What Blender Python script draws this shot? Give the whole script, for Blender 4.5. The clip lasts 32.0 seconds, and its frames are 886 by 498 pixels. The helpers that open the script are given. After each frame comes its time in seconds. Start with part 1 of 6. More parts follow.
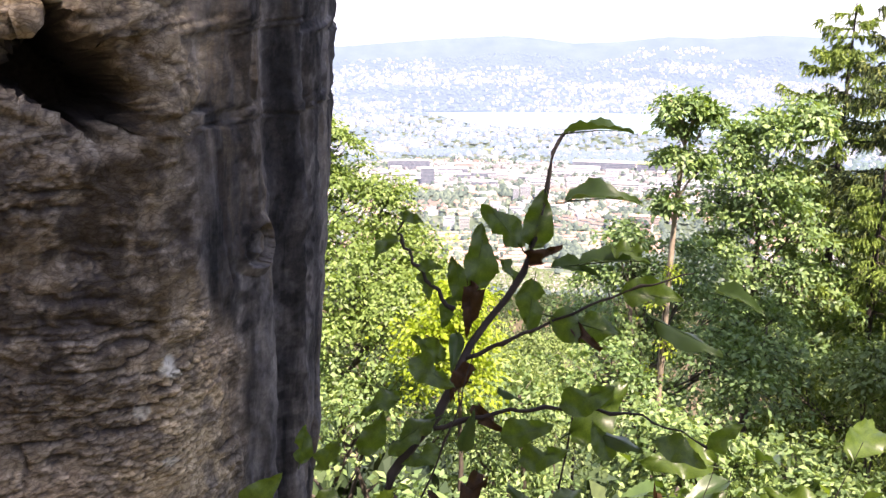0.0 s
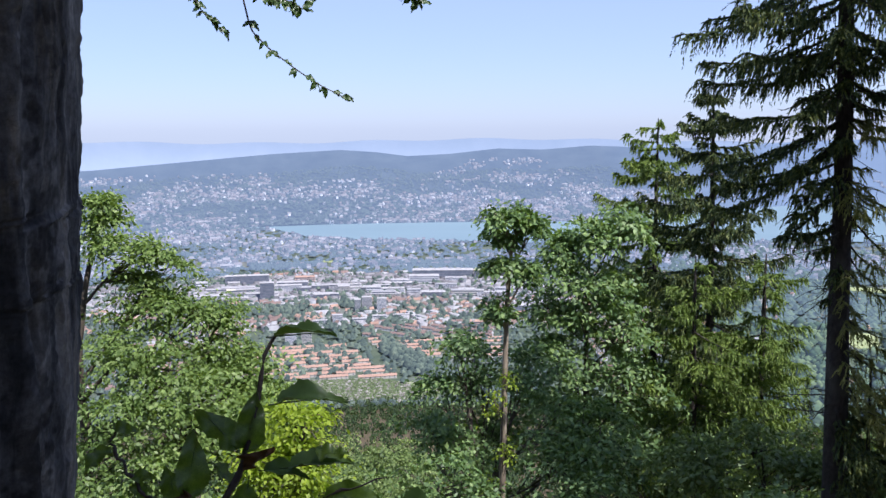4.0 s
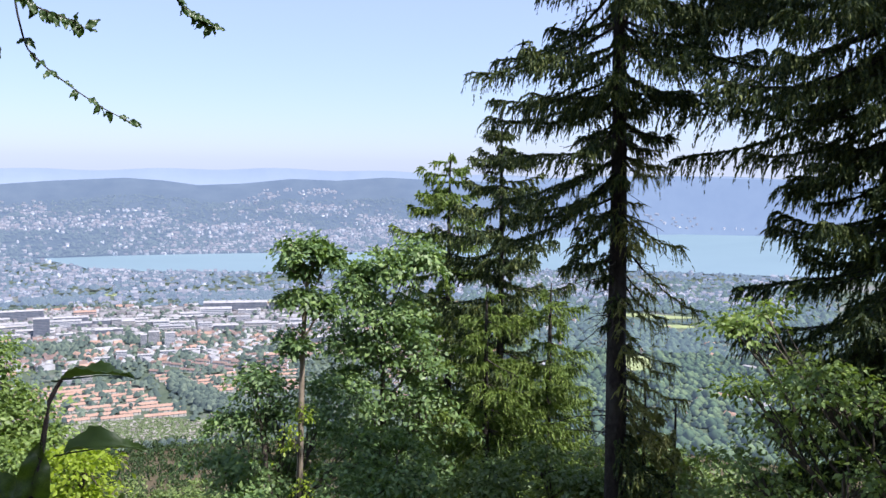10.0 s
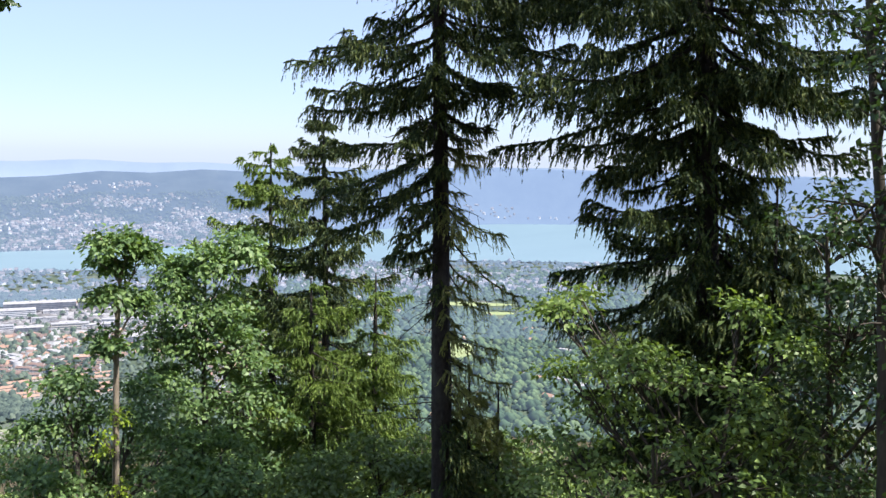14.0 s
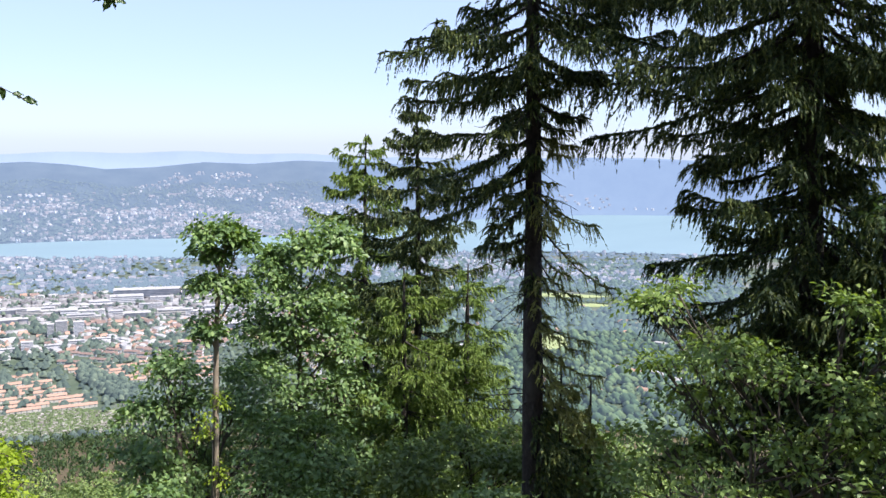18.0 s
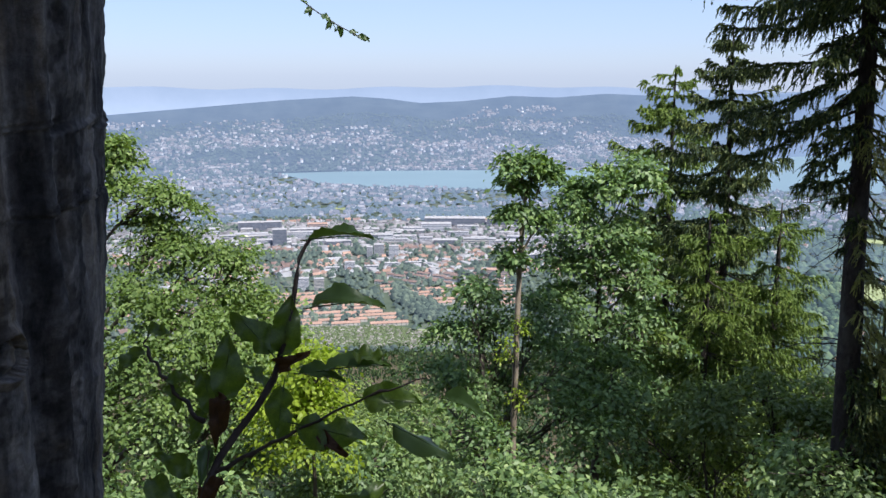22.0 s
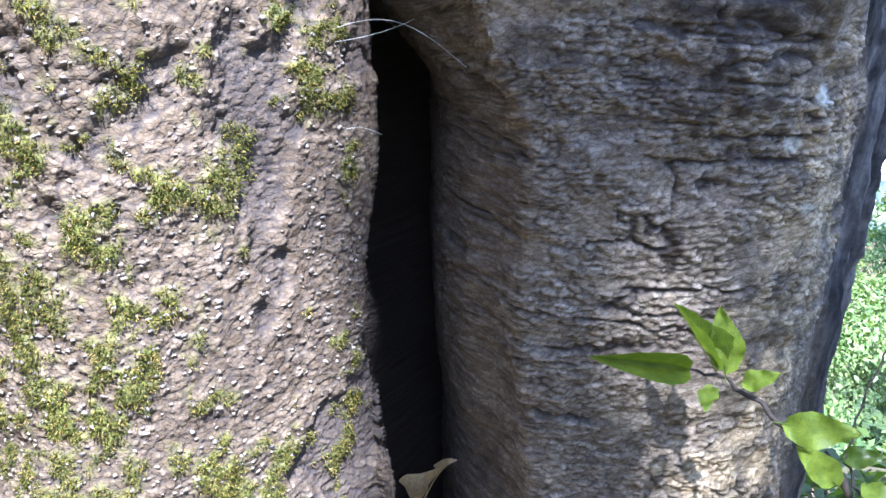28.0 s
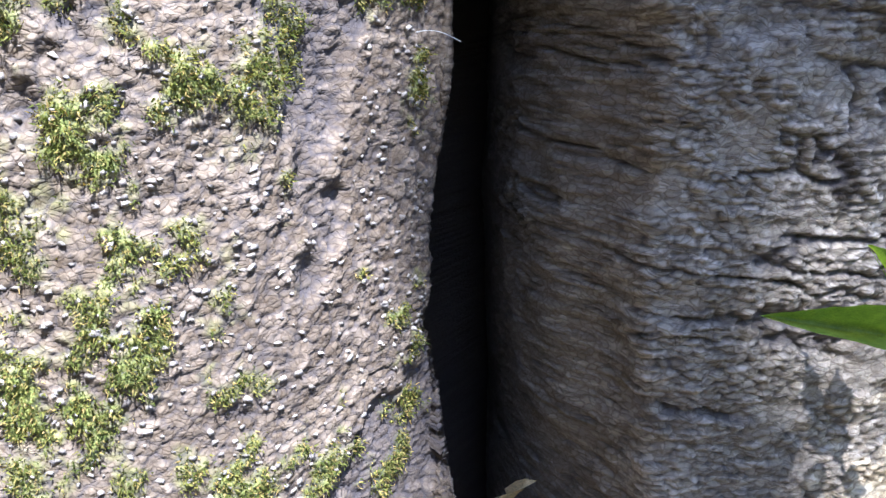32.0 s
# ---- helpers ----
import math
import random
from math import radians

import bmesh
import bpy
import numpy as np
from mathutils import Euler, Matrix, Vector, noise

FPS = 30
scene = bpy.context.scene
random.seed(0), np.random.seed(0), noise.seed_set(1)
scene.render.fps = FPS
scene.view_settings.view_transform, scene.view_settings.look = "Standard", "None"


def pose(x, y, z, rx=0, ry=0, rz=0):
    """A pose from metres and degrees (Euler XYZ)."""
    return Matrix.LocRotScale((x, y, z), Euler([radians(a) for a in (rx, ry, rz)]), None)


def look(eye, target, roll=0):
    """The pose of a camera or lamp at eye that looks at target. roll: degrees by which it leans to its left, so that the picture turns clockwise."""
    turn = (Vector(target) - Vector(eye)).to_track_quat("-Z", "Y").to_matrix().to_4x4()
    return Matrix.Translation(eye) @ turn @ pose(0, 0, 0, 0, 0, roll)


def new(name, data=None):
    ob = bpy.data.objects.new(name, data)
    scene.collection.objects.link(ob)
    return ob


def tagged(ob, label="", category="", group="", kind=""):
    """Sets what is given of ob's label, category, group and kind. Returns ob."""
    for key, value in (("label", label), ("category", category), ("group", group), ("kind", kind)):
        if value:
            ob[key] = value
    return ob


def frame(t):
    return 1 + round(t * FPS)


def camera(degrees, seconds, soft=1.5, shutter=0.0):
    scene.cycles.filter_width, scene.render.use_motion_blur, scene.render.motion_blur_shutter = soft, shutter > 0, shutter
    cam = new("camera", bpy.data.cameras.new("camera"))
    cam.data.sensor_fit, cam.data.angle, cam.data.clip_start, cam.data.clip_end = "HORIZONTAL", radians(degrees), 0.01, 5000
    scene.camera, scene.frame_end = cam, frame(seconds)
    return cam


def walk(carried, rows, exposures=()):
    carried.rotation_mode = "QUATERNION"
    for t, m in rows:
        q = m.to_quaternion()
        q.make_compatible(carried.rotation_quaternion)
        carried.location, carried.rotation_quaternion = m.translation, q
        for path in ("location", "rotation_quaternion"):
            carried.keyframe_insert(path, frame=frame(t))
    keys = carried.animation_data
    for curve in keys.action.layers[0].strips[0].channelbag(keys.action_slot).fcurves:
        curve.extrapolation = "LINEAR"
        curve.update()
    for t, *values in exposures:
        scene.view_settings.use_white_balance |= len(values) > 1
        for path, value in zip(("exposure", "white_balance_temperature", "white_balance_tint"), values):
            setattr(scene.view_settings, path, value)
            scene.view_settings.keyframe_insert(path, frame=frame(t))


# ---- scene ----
cam = camera(52.354, 32.0)
PATH = [
    (0, look((-0.0937, -0.0109, 1.5196), (-1.936, 9.488, -1.004), 0.44)),
    (0.5, look((-0.0600, 0.0000, 1.5373), (-1.283, 9.672, -0.687), 0.39)),
    (1, look((-0.0460, 0.0060, 1.5604), (-0.813, 9.775, -0.436), 0.40)),
    (1.5, look((-0.0220, -0.0040, 1.5739), (-0.453, 9.824, -0.225), -0.11)),
    (2, look((0.0030, -0.0260, 1.6062), (-0.268, 9.829, -0.068), -0.33)),
    (2.5, look((0.0180, -0.0380, 1.6134), (-0.170, 9.839, 0.063), -0.48)),
    (3, look((0.0200, -0.0320, 1.5977), (-0.142, 9.861, 0.152), -0.04)),
    (3.5, look((0.0200, -0.0240, 1.5997), (-0.138, 9.878, 0.211), -0.12)),
    (5.5, look((-0.0006, 0.0019, 1.6006), (-0.033, 9.936, 0.456), -0.29)),
    (6, look((0.0002, 0.0002, 1.6004), (0.002, 9.930, 0.421), 0.10)),
    (6.5, look((0.0003, -0.0010, 1.6017), (0.093, 9.925, 0.387), 0.32)),
    (7, look((0.0006, -0.0030, 1.6022), (0.278, 9.923, 0.419), 0.43)),
    (7.5, look((0.0016, -0.0035, 1.6026), (0.500, 9.914, 0.425), 0.38)),
    (8, look((0.0028, -0.0045, 1.6029), (0.713, 9.902, 0.439), 0.05)),
    (8.5, look((0.0037, -0.0057, 1.6027), (0.963, 9.886, 0.495), -0.13)),
    (9, look((0.0046, -0.0051, 1.6020), (1.439, 9.841, 0.602), 0.42)),
    (9.5, look((0.0038, -0.0045, 1.6008), (1.840, 9.781, 0.669), 1.06)),
    (10, look((0.0051, 0.0004, 1.5995), (2.114, 9.728, 0.637), 1.01)),
    (10.5, look((0.0045, 0.0061, 1.5991), (2.404, 9.665, 0.627), 1.14)),
    (11, look((0.0045, 0.0114, 1.5976), (2.668, 9.599, 0.604), 1.42)),
    (11.5, look((0.0041, 0.0172, 1.5952), (2.892, 9.540, 0.602), 1.39)),
    (12, look((0.0051, 0.0231, 1.5919), (3.198, 9.447, 0.589), 1.45)),
    (12.5, look((0.0044, 0.0293, 1.5889), (3.458, 9.361, 0.594), 1.28)),
    (13, look((0.0055, 0.0341, 1.5862), (3.684, 9.284, 0.636), 1.17)),
    (13.5, look((0.0058, 0.0377, 1.5831), (3.906, 9.195, 0.613), 1.01)),
    (15.5, look((0.0206, 0.0619, 1.5546), (4.024, 9.155, 0.422), 1.31)),
    (16, look((0.0211, 0.0631, 1.5548), (3.890, 9.217, 0.445), 1.21)),
    (16.5, look((0.0225, 0.0641, 1.5579), (3.676, 9.309, 0.467), 1.02)),
    (17, look((0.0246, 0.0647, 1.5633), (3.441, 9.403, 0.504), 0.97)),
    (17.5, look((0.0287, 0.0645, 1.5682), (3.240, 9.472, 0.482), 0.72)),
    (18, look((0.0358, 0.0635, 1.5725), (3.028, 9.537, 0.432), 0.84)),
    (18.5, look((0.0451, 0.0620, 1.5741), (2.727, 9.613, 0.317), 0.91)),
    (19, look((0.0579, 0.0597, 1.5737), (2.309, 9.707, 0.208), 0.61)),
    (19.5, look((0.0595, 0.0544, 1.5752), (1.922, 9.781, 0.185), 0.43)),
    (20, look((0.0556, 0.0472, 1.5818), (1.512, 9.841, 0.179), 0.15)),
    (20.5, look((0.0456, 0.0420, 1.5819), (1.127, 9.875, 0.116), 0.12)),
    (21, look((0.0370, 0.0260, 1.5732), (0.693, 9.874, -0.031), 0.20)),
    (21.5, look((0.0170, 0.0130, 1.5601), (0.174, 9.852, -0.219), 0.16)),
    (22, look((-0.0060, -0.0010, 1.5596), (-0.275, 9.815, -0.327), 0.17)),
    (22.5, look((-0.0340, -0.0040, 1.5641), (-0.703, 9.790, -0.343), 0.01)),
    (23, look((-0.0620, -0.0080, 1.5645), (-1.212, 9.739, -0.350), -0.20)),
    (23.5, look((-0.0900, -0.0120, 1.5533), (-1.712, 9.635, -0.524), -0.31)),
    (24, look((-0.1174, -0.0147, 1.5292), (-2.044, 9.513, -0.820), 0.66)),
    (24.5, look((-0.1260, -0.0520, 1.5170), (-2.393, 9.352, -1.016), 0.71)),
    (25, look((-0.1420, -0.0680, 1.4900), (-2.932, 9.132, -1.270), 0.00)),
    (25.5, look((-0.1705, -0.1352, 1.4668), (-3.463, 8.765, -1.688), -1.93)),
    (26, look((-0.2084, -0.1481, 1.4488), (-3.996, 8.451, -1.973), -2.18)),
    (26.5, look((-0.2562, -0.1456, 1.4543), (-4.399, 8.124, -2.346), -1.87)),
    (28.5, look((-0.4385, -0.0458, 1.3034), (-4.945, 8.287, -1.898), -0.19)),
    (29, look((-0.4636, -0.0348, 1.2758), (-5.001, 8.364, -1.702), 0.14)),
    (29.5, look((-0.4839, -0.0218, 1.2515), (-4.817, 8.507, -1.661), -0.42)),
    (30, look((-0.5053, -0.0216, 1.2314), (-4.754, 8.551, -1.676), -1.25)),
    (30.5, look((-0.5137, -0.0206, 1.2349), (-4.720, 8.622, -1.526), -1.29)),
    (31, look((-0.5247, -0.0061, 1.2326), (-4.625, 8.716, -1.434), -1.12)),
    (31.5, look((-0.5360, 0.0140, 1.2130), (-4.538, 8.754, -1.544), -0.42)),
    (32, look((-0.5514, 0.0122, 1.2142), (-4.593, 8.739, -1.527), 0.39)),
]
walk(cam, PATH, exposures=[(0, 2.05, 7600, 28), (0.5, 1.66, 7200, 26), (1, 1.22, 6800, 22), (1.5, 0.95, 6400, 20), (2, 0.75, 6200, 20), (6, 0.64, 6000, 20), (9, 0.77, 6100, 20), (13, 0.98, 6400, 14), (16, 0.98, 6400, 14), (18, 1.02, 6400, 16), (20, 1.12, 6350, 24), (21, 1.0, 6200, 19), (22, 0.62, 6200, 15), (23, 0.6, 6300, 12), (24, 0.82, 6400, 10), (25, 1.4, 6700, 16), (26, 2.2, 6500, 26), (28.5, 2.88, 5200, 17), (32, 2.88, 5200, 17)])

EYE = Vector((0.0, 0.0, 1.6))

# ---- world, sun ----
SUN_AZ, SUN_EL = -40.0, 58.0            # the light travels towards this bearing (from +y to +x)
world = bpy.data.worlds.new("sky")
scene.world = world
world.use_nodes = True
wn = world.node_tree.nodes
sky = wn.new("ShaderNodeTexSky")
sky.sky_type = "NISHITA"
sky.sun_disc = False
sky.sun_elevation = radians(SUN_EL)
sky.sun_rotation = radians(SUN_AZ + 180)
sky.altitude = 900
sky.air_density = 1.0
sky.dust_density = 1.0
sky.ozone_density = 8.0
haze = wn.new("ShaderNodeMix")          # summer haze thins the blue evenly
haze.data_type = "RGBA"
haze.inputs["Factor"].default_value, haze.inputs["B"].default_value = 0.5, (4.2, 4.9, 6.5, 1)
world.node_tree.links.new(sky.outputs[0], haze.inputs["A"])
world.node_tree.links.new(haze.outputs["Result"], wn["Background"].inputs[0])
wn["Background"].inputs[1].default_value = 0.1
sun = new("sun", bpy.data.lights.new("sun", "SUN"))
sun.data.energy, sun.data.angle, sun.data.color = 5.0, radians(0.53), (1.0, 0.95, 0.87)
LIGHT = Vector((math.sin(radians(SUN_AZ)) * math.cos(radians(SUN_EL)), math.cos(radians(SUN_AZ)) * math.cos(radians(SUN_EL)), -math.sin(radians(SUN_EL))))
sun.matrix_world = look((0, 0, 60), Vector((0, 0, 60)) + LIGHT)


# ---- materials ----
def nodes_of(name):
    m = bpy.data.materials.new(name)
    m.use_nodes = True
    t = m.node_tree
    return m, t, t.nodes["Principled BSDF"]


def noise_node(t, scale, detail=4, rough=0.6, vec=None, dist=0.0):
    n = t.nodes.new("ShaderNodeTexNoise")
    n.inputs["Scale"].default_value, n.inputs["Detail"].default_value, n.inputs["Roughness"].default_value = scale, detail, rough
    n.inputs["Distortion"].default_value = dist
    if vec is not None:
        t.links.new(vec, n.inputs["Vector"])
    return n.outputs["Fac"]


def ramp(t, fac, stops):
    r = t.nodes.new("ShaderNodeValToRGB")
    e = r.color_ramp.elements
    while len(e) < len(stops):
        e.new(0.5)
    for k, (p, c) in enumerate(stops):
        e[k].position, e[k].color = p, (*c, 1)
    t.links.new(fac, r.inputs[0])
    return r.outputs[0]


def mixed(t, fac, a, b, mode="MIX"):
    m = t.nodes.new("ShaderNodeMix")
    m.data_type, m.blend_type = "RGBA", mode
    for sock, v in ((m.inputs["Factor"], fac), (m.inputs["A"], a), (m.inputs["B"], b)):
        if isinstance(v, (int, float)):
            sock.default_value = v
        elif isinstance(v, tuple):
            sock.default_value = (*v, 1)
        else:
            t.links.new(v, sock)
    return m.outputs["Result"]


def coords(t, kind="Object", scale=(1, 1, 1)):
    c = t.nodes.new("ShaderNodeTexCoord")
    m = t.nodes.new("ShaderNodeMapping")
    m.inputs["Scale"].default_value = scale
    t.links.new(c.outputs[kind], m.inputs["Vector"])
    return m.outputs[0]


def bumped(t, bsdf, height, strength, distance):
    b = t.nodes.new("ShaderNodeBump")
    b.inputs["Strength"].default_value, b.inputs["Distance"].default_value = strength, distance
    t.links.new(height, b.inputs["Height"])
    t.links.new(b.outputs[0], bsdf.inputs["Normal"])


def attribute(t, name):
    a = t.nodes.new("ShaderNodeAttribute")
    a.attribute_name = name
    return a.outputs["Fac"]


def surface(name, c1, c2, scale, rough=0.85, bump=0.3, bscale=None, bdist=0.01, squeeze=(1, 1, 1), island=0.0, c3=None):
    """Two or three colours mottled at two scales, with a fine relief; island varies brightness piece by piece."""
    m, t, b = nodes_of(name)
    v = coords(t, "Object", squeeze)
    col = ramp(t, noise_node(t, scale, 6, 0.65, v), [(0.3, c1), (0.7, c2)])
    if c3:
        col = mixed(t, ramp(t, noise_node(t, scale * 0.23, 3, 0.5, v), [(0.5, (0, 0, 0)), (0.68, (1, 1, 1))]), col, c3)
    if island:
        g = t.nodes.new("ShaderNodeNewGeometry")
        k = ramp(t, g.outputs["Random Per Island"], [(0, (1 - island,) * 3), (1, (1 + island * 0.0 + 0.0,) * 3)])
        col = mixed(t, 1.0, col, k, "MULTIPLY")
    t.links.new(col, b.inputs["Base Color"])
    b.inputs["Roughness"].default_value = rough
    b.inputs["Specular IOR Level"].default_value = 0.3
    if bump:
        bumped(t, b, noise_node(t, bscale or scale * 3, 5, 0.7, v), bump, bdist)
    return m


def foliage(name, stops, thin=0.4, rough=0.5, spec=0.35, big=0.25, veins=False):
    """Leaves: colour from leaf to leaf and over patches of the crown, with light coming through the blade."""
    m, t, b = nodes_of(name)
    g = t.nodes.new("ShaderNodeNewGeometry")
    col = ramp(t, g.outputs["Random Per Island"], stops)
    patch = ramp(t, noise_node(t, big, 3, 0.6, coords(t)), [(0.35, (0.72, 0.75, 0.7)), (0.65, (1.15, 1.1, 0.95))])
    col = mixed(t, 1.0, col, patch, "MULTIPLY")
    if veins:
        fine = ramp(t, noise_node(t, 60, 5, 0.6, coords(t)), [(0.3, (0.6, 0.66, 0.55)), (0.7, (1.15, 1.12, 1.0))])
        col = mixed(t, 1.0, col, fine, "MULTIPLY")
    t.links.new(col, b.inputs["Base Color"])
    b.inputs["Roughness"].default_value, b.inputs["Specular IOR Level"].default_value = rough, spec
    tr = t.nodes.new("ShaderNodeBsdfTranslucent")
    warm = mixed(t, 1.0, col, (1.5, 1.55, 0.5), "MULTIPLY")
    t.links.new(warm, tr.inputs[0])
    mx = t.nodes.new("ShaderNodeMixShader")
    mx.inputs[0].default_value = thin
    t.links.new(b.outputs[0], mx.inputs[1])
    t.links.new(tr.outputs[0], mx.inputs[2])
    t.links.new(mx.outputs[0], t.nodes["Material Output"].inputs["Surface"])
    return m


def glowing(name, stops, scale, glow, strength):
    """A far backdrop: mottled colour, with the haze of the air put in as emission."""
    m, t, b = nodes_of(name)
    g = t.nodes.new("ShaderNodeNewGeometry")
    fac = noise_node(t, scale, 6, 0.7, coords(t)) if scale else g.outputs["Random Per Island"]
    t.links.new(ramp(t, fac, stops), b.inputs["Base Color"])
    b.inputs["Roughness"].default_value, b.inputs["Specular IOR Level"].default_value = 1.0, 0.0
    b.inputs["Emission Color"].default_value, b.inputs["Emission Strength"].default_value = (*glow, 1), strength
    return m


def make_trunk_bark():
    m, t, b = nodes_of("beech_bark")
    v = coords(t)
    rough_zone, moss_zone, rot_and_shade = attribute(t, "rough_zone"), attribute(t, "moss"), attribute(t, "pit")
    tone, stem = attribute(t, "tone"), attribute(t, "stem")

    def flakes(scale, squeeze):         # small irregular scales of bark: a tone for each and the cracks between
        warp = t.nodes.new("ShaderNodeTexNoise")
        warp.inputs["Scale"].default_value, warp.inputs["Detail"].default_value = scale * 0.45, 3
        t.links.new(v, warp.inputs["Vector"])
        add = t.nodes.new("ShaderNodeVectorMath")
        add.operation = "MULTIPLY_ADD"
        add.inputs[1].default_value = (1.6 / scale,) * 3
        t.links.new(warp.outputs["Color"], add.inputs[0])
        t.links.new(v, add.inputs[2])
        mp = t.nodes.new("ShaderNodeMapping")
        mp.inputs["Scale"].default_value = squeeze
        t.links.new(add.outputs[0], mp.inputs["Vector"])
        out = []
        for feature in ("F1", "DISTANCE_TO_EDGE"):
            n = t.nodes.new("ShaderNodeTexVoronoi")
            n.feature = feature
            n.inputs["Scale"].default_value = scale
            t.links.new(mp.outputs[0], n.inputs["Vector"])
            out.append(n.outputs["Color" if feature == "F1" else "Distance"])
        bw = t.nodes.new("ShaderNodeRGBToBW")
        t.links.new(out[0], bw.inputs[0])
        return bw.outputs[0], ramp(t, out[1], [(0.0, (0, 0, 0)), (0.16, (1, 1, 1))])

    cell_l, crack_l = flakes(190, (1, 1, 1.5))
    cell_r, crack_r = flakes(120, (1, 1, 2.3))
    cell, crack = mixed(t, stem, cell_r, cell_l), mixed(t, stem, crack_r, crack_l)
    grit = noise_node(t, 300, 8, 0.8, v)
    worn = ramp(t, noise_node(t, 46, 5, 0.65, v), [(0.36, (0, 0, 0)), (0.56, (1, 1, 1))])
    brown = ramp(t, tone, [(0.0, (0.17, 0.14, 0.105)), (0.5, (0.25, 0.215, 0.17)), (0.85, (0.36, 0.315, 0.26)), (1.0, (0.45, 0.40, 0.345))])
    brown = mixed(t, 1.0, brown, ramp(t, cell, [(0.15, (0.84, 0.82, 0.80)), (0.5, (1, 1, 1)), (0.85, (1.13, 1.12, 1.11))]), "MULTIPLY")
    brown = mixed(t, 1.0, brown, ramp(t, grit, [(0.33, (0.76, 0.74, 0.72)), (0.5, (1, 1, 1)), (0.68, (1.1, 1.09, 1.08))]), "MULTIPLY")
    brown = mixed(t, 1.0, brown, ramp(t, noise_node(t, 9, 4, 0.6, v), [(0.35, (0.75, 0.72, 0.69)), (0.65, (1.08, 1.05, 1.0))]), "MULTIPLY")
    brown = mixed(t, mixed(t, 0.6, worn, (1, 1, 1), "ADD"), mixed(t, 1.0, brown, (1.0, 0.97, 0.95), "MULTIPLY"), mixed(t, 1.0, brown, mixed(t, crack, (0.66, 0.63, 0.6), (1, 1, 1)), "MULTIPLY"))
    # left stem darkened against its sun, right one cooled for its shade, in colour
    brown = mixed(t, stem, mixed(t, 1.0, brown, (0.96, 1.0, 1.02), "MULTIPLY"), mixed(t, 1.0, brown, (0.52, 0.495, 0.465), "MULTIPLY"))
    # pale bark and sunlit patches, both put into the colour
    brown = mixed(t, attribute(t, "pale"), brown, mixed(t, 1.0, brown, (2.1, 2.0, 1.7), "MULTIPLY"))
    long_ = coords(t, "Object", (3.2, 3.2, 0.55))
    grey = ramp(t, noise_node(t, 7, 6, 0.62, long_, 0.5), [(0.36, (0.025, 0.026, 0.028)), (0.5, (0.08, 0.08, 0.082)), (0.64, (0.19, 0.185, 0.178))])
    grey = mixed(t, 1.0, grey, ramp(t, noise_node(t, 120, 8, 0.75, v), [(0.35, (0.62, 0.62, 0.62)), (0.62, (1.15, 1.15, 1.15))]), "MULTIPLY")
    grey = mixed(t, 1.0, grey, ramp(t, noise_node(t, 19, 4, 0.6, v), [(0.3, (0.6, 0.6, 0.62)), (0.62, (1.15, 1.13, 1.1))]), "MULTIPLY")
    grey = mixed(t, ramp(t, noise_node(t, 4.5, 5, 0.7, long_), [(0.5, (0, 0, 0)), (0.7, (0.85, 0.85, 0.85))]), grey, mixed(t, 1.0, brown, (0.62, 0.6, 0.56), "MULTIPLY"))
    col = mixed(t, rough_zone, grey, brown)
    # stains and scars, and shade on the upper stem, darkened in the colour
    col = mixed(t, attribute(t, "stain_and_shade"), col, mixed(t, 1.0, col, (0.27, 0.265, 0.265), "MULTIPLY"))
    col = mixed(t, attribute(t, "lichen"), col, (0.55, 0.55, 0.47))
    moss = ramp(t, noise_node(t, 190, 6, 0.75, v), [(0.3, (0.035, 0.045, 0.012)), (0.5, (0.12, 0.14, 0.035)), (0.68, (0.27, 0.25, 0.08))])
    col = mixed(t, moss_zone, col, moss)
    # dark cracks and rot, and painted shade in the hole and cleft
    col = mixed(t, rot_and_shade, col, (0.045, 0.04, 0.04))
    t.links.new(col, b.inputs["Base Color"])
    b.inputs["Roughness"].default_value, b.inputs["Specular IOR Level"].default_value = 0.95, 0.08
    relief = mixed(t, 0.5, mixed(t, 0.5, cell, crack), mixed(t, 0.4, grit, noise_node(t, 420, 6, 0.75, v)))
    bumped(t, b, mixed(t, mixed(t, 0.35, rough_zone, (1, 1, 1)), grit, relief), 0.8, 0.0014)
    return m


M = {}
M["bark"] = make_trunk_bark()
M["spruce_bark"] = surface("spruce_bark", (0.012, 0.01, 0.009), (0.055, 0.045, 0.04), 16, 0.9, 1.0, 34, 0.03, (1, 1, 0.6), c3=(0.07, 0.065, 0.056))
M["bark_thin"] = surface("pale_bark", (0.12, 0.095, 0.07), (0.32, 0.27, 0.20), 9, 0.85, 0.6, 30, 0.01, (1, 1, 0.4))
M["bark_dark"] = surface("dark_bark", (0.03, 0.026, 0.02), (0.1, 0.085, 0.065), 9, 0.9, 0.6, 30, 0.01, (1, 1, 0.4))
M["twig"] = surface("twig_bark", (0.016, 0.013, 0.012), (0.048, 0.038, 0.032), 60, 0.7, 0.4, 150, 0.002)
M["needles"] = foliage("spruce_needles", [(0, (0.025, 0.045, 0.024)), (0.6, (0.06, 0.092, 0.036)), (1, (0.16, 0.19, 0.065))], 0.18, 0.6, 0.2, 0.8)
# lighter copy of the spruce needles: sunlight put into the colour
M["needles_light"] = foliage("sunlit_spruce_needles", [(0, (0.075, 0.125, 0.033)), (0.6, (0.125, 0.195, 0.048)), (1, (0.2, 0.275, 0.07))], 0.25, 0.6, 0.2, 0.7)
M["needles_dry"] = foliage("dry_spruce_needles", [(0, (0.13, 0.15, 0.06)), (1, (0.28, 0.29, 0.12))], 0.25, 0.6, 0.2, 0.7)
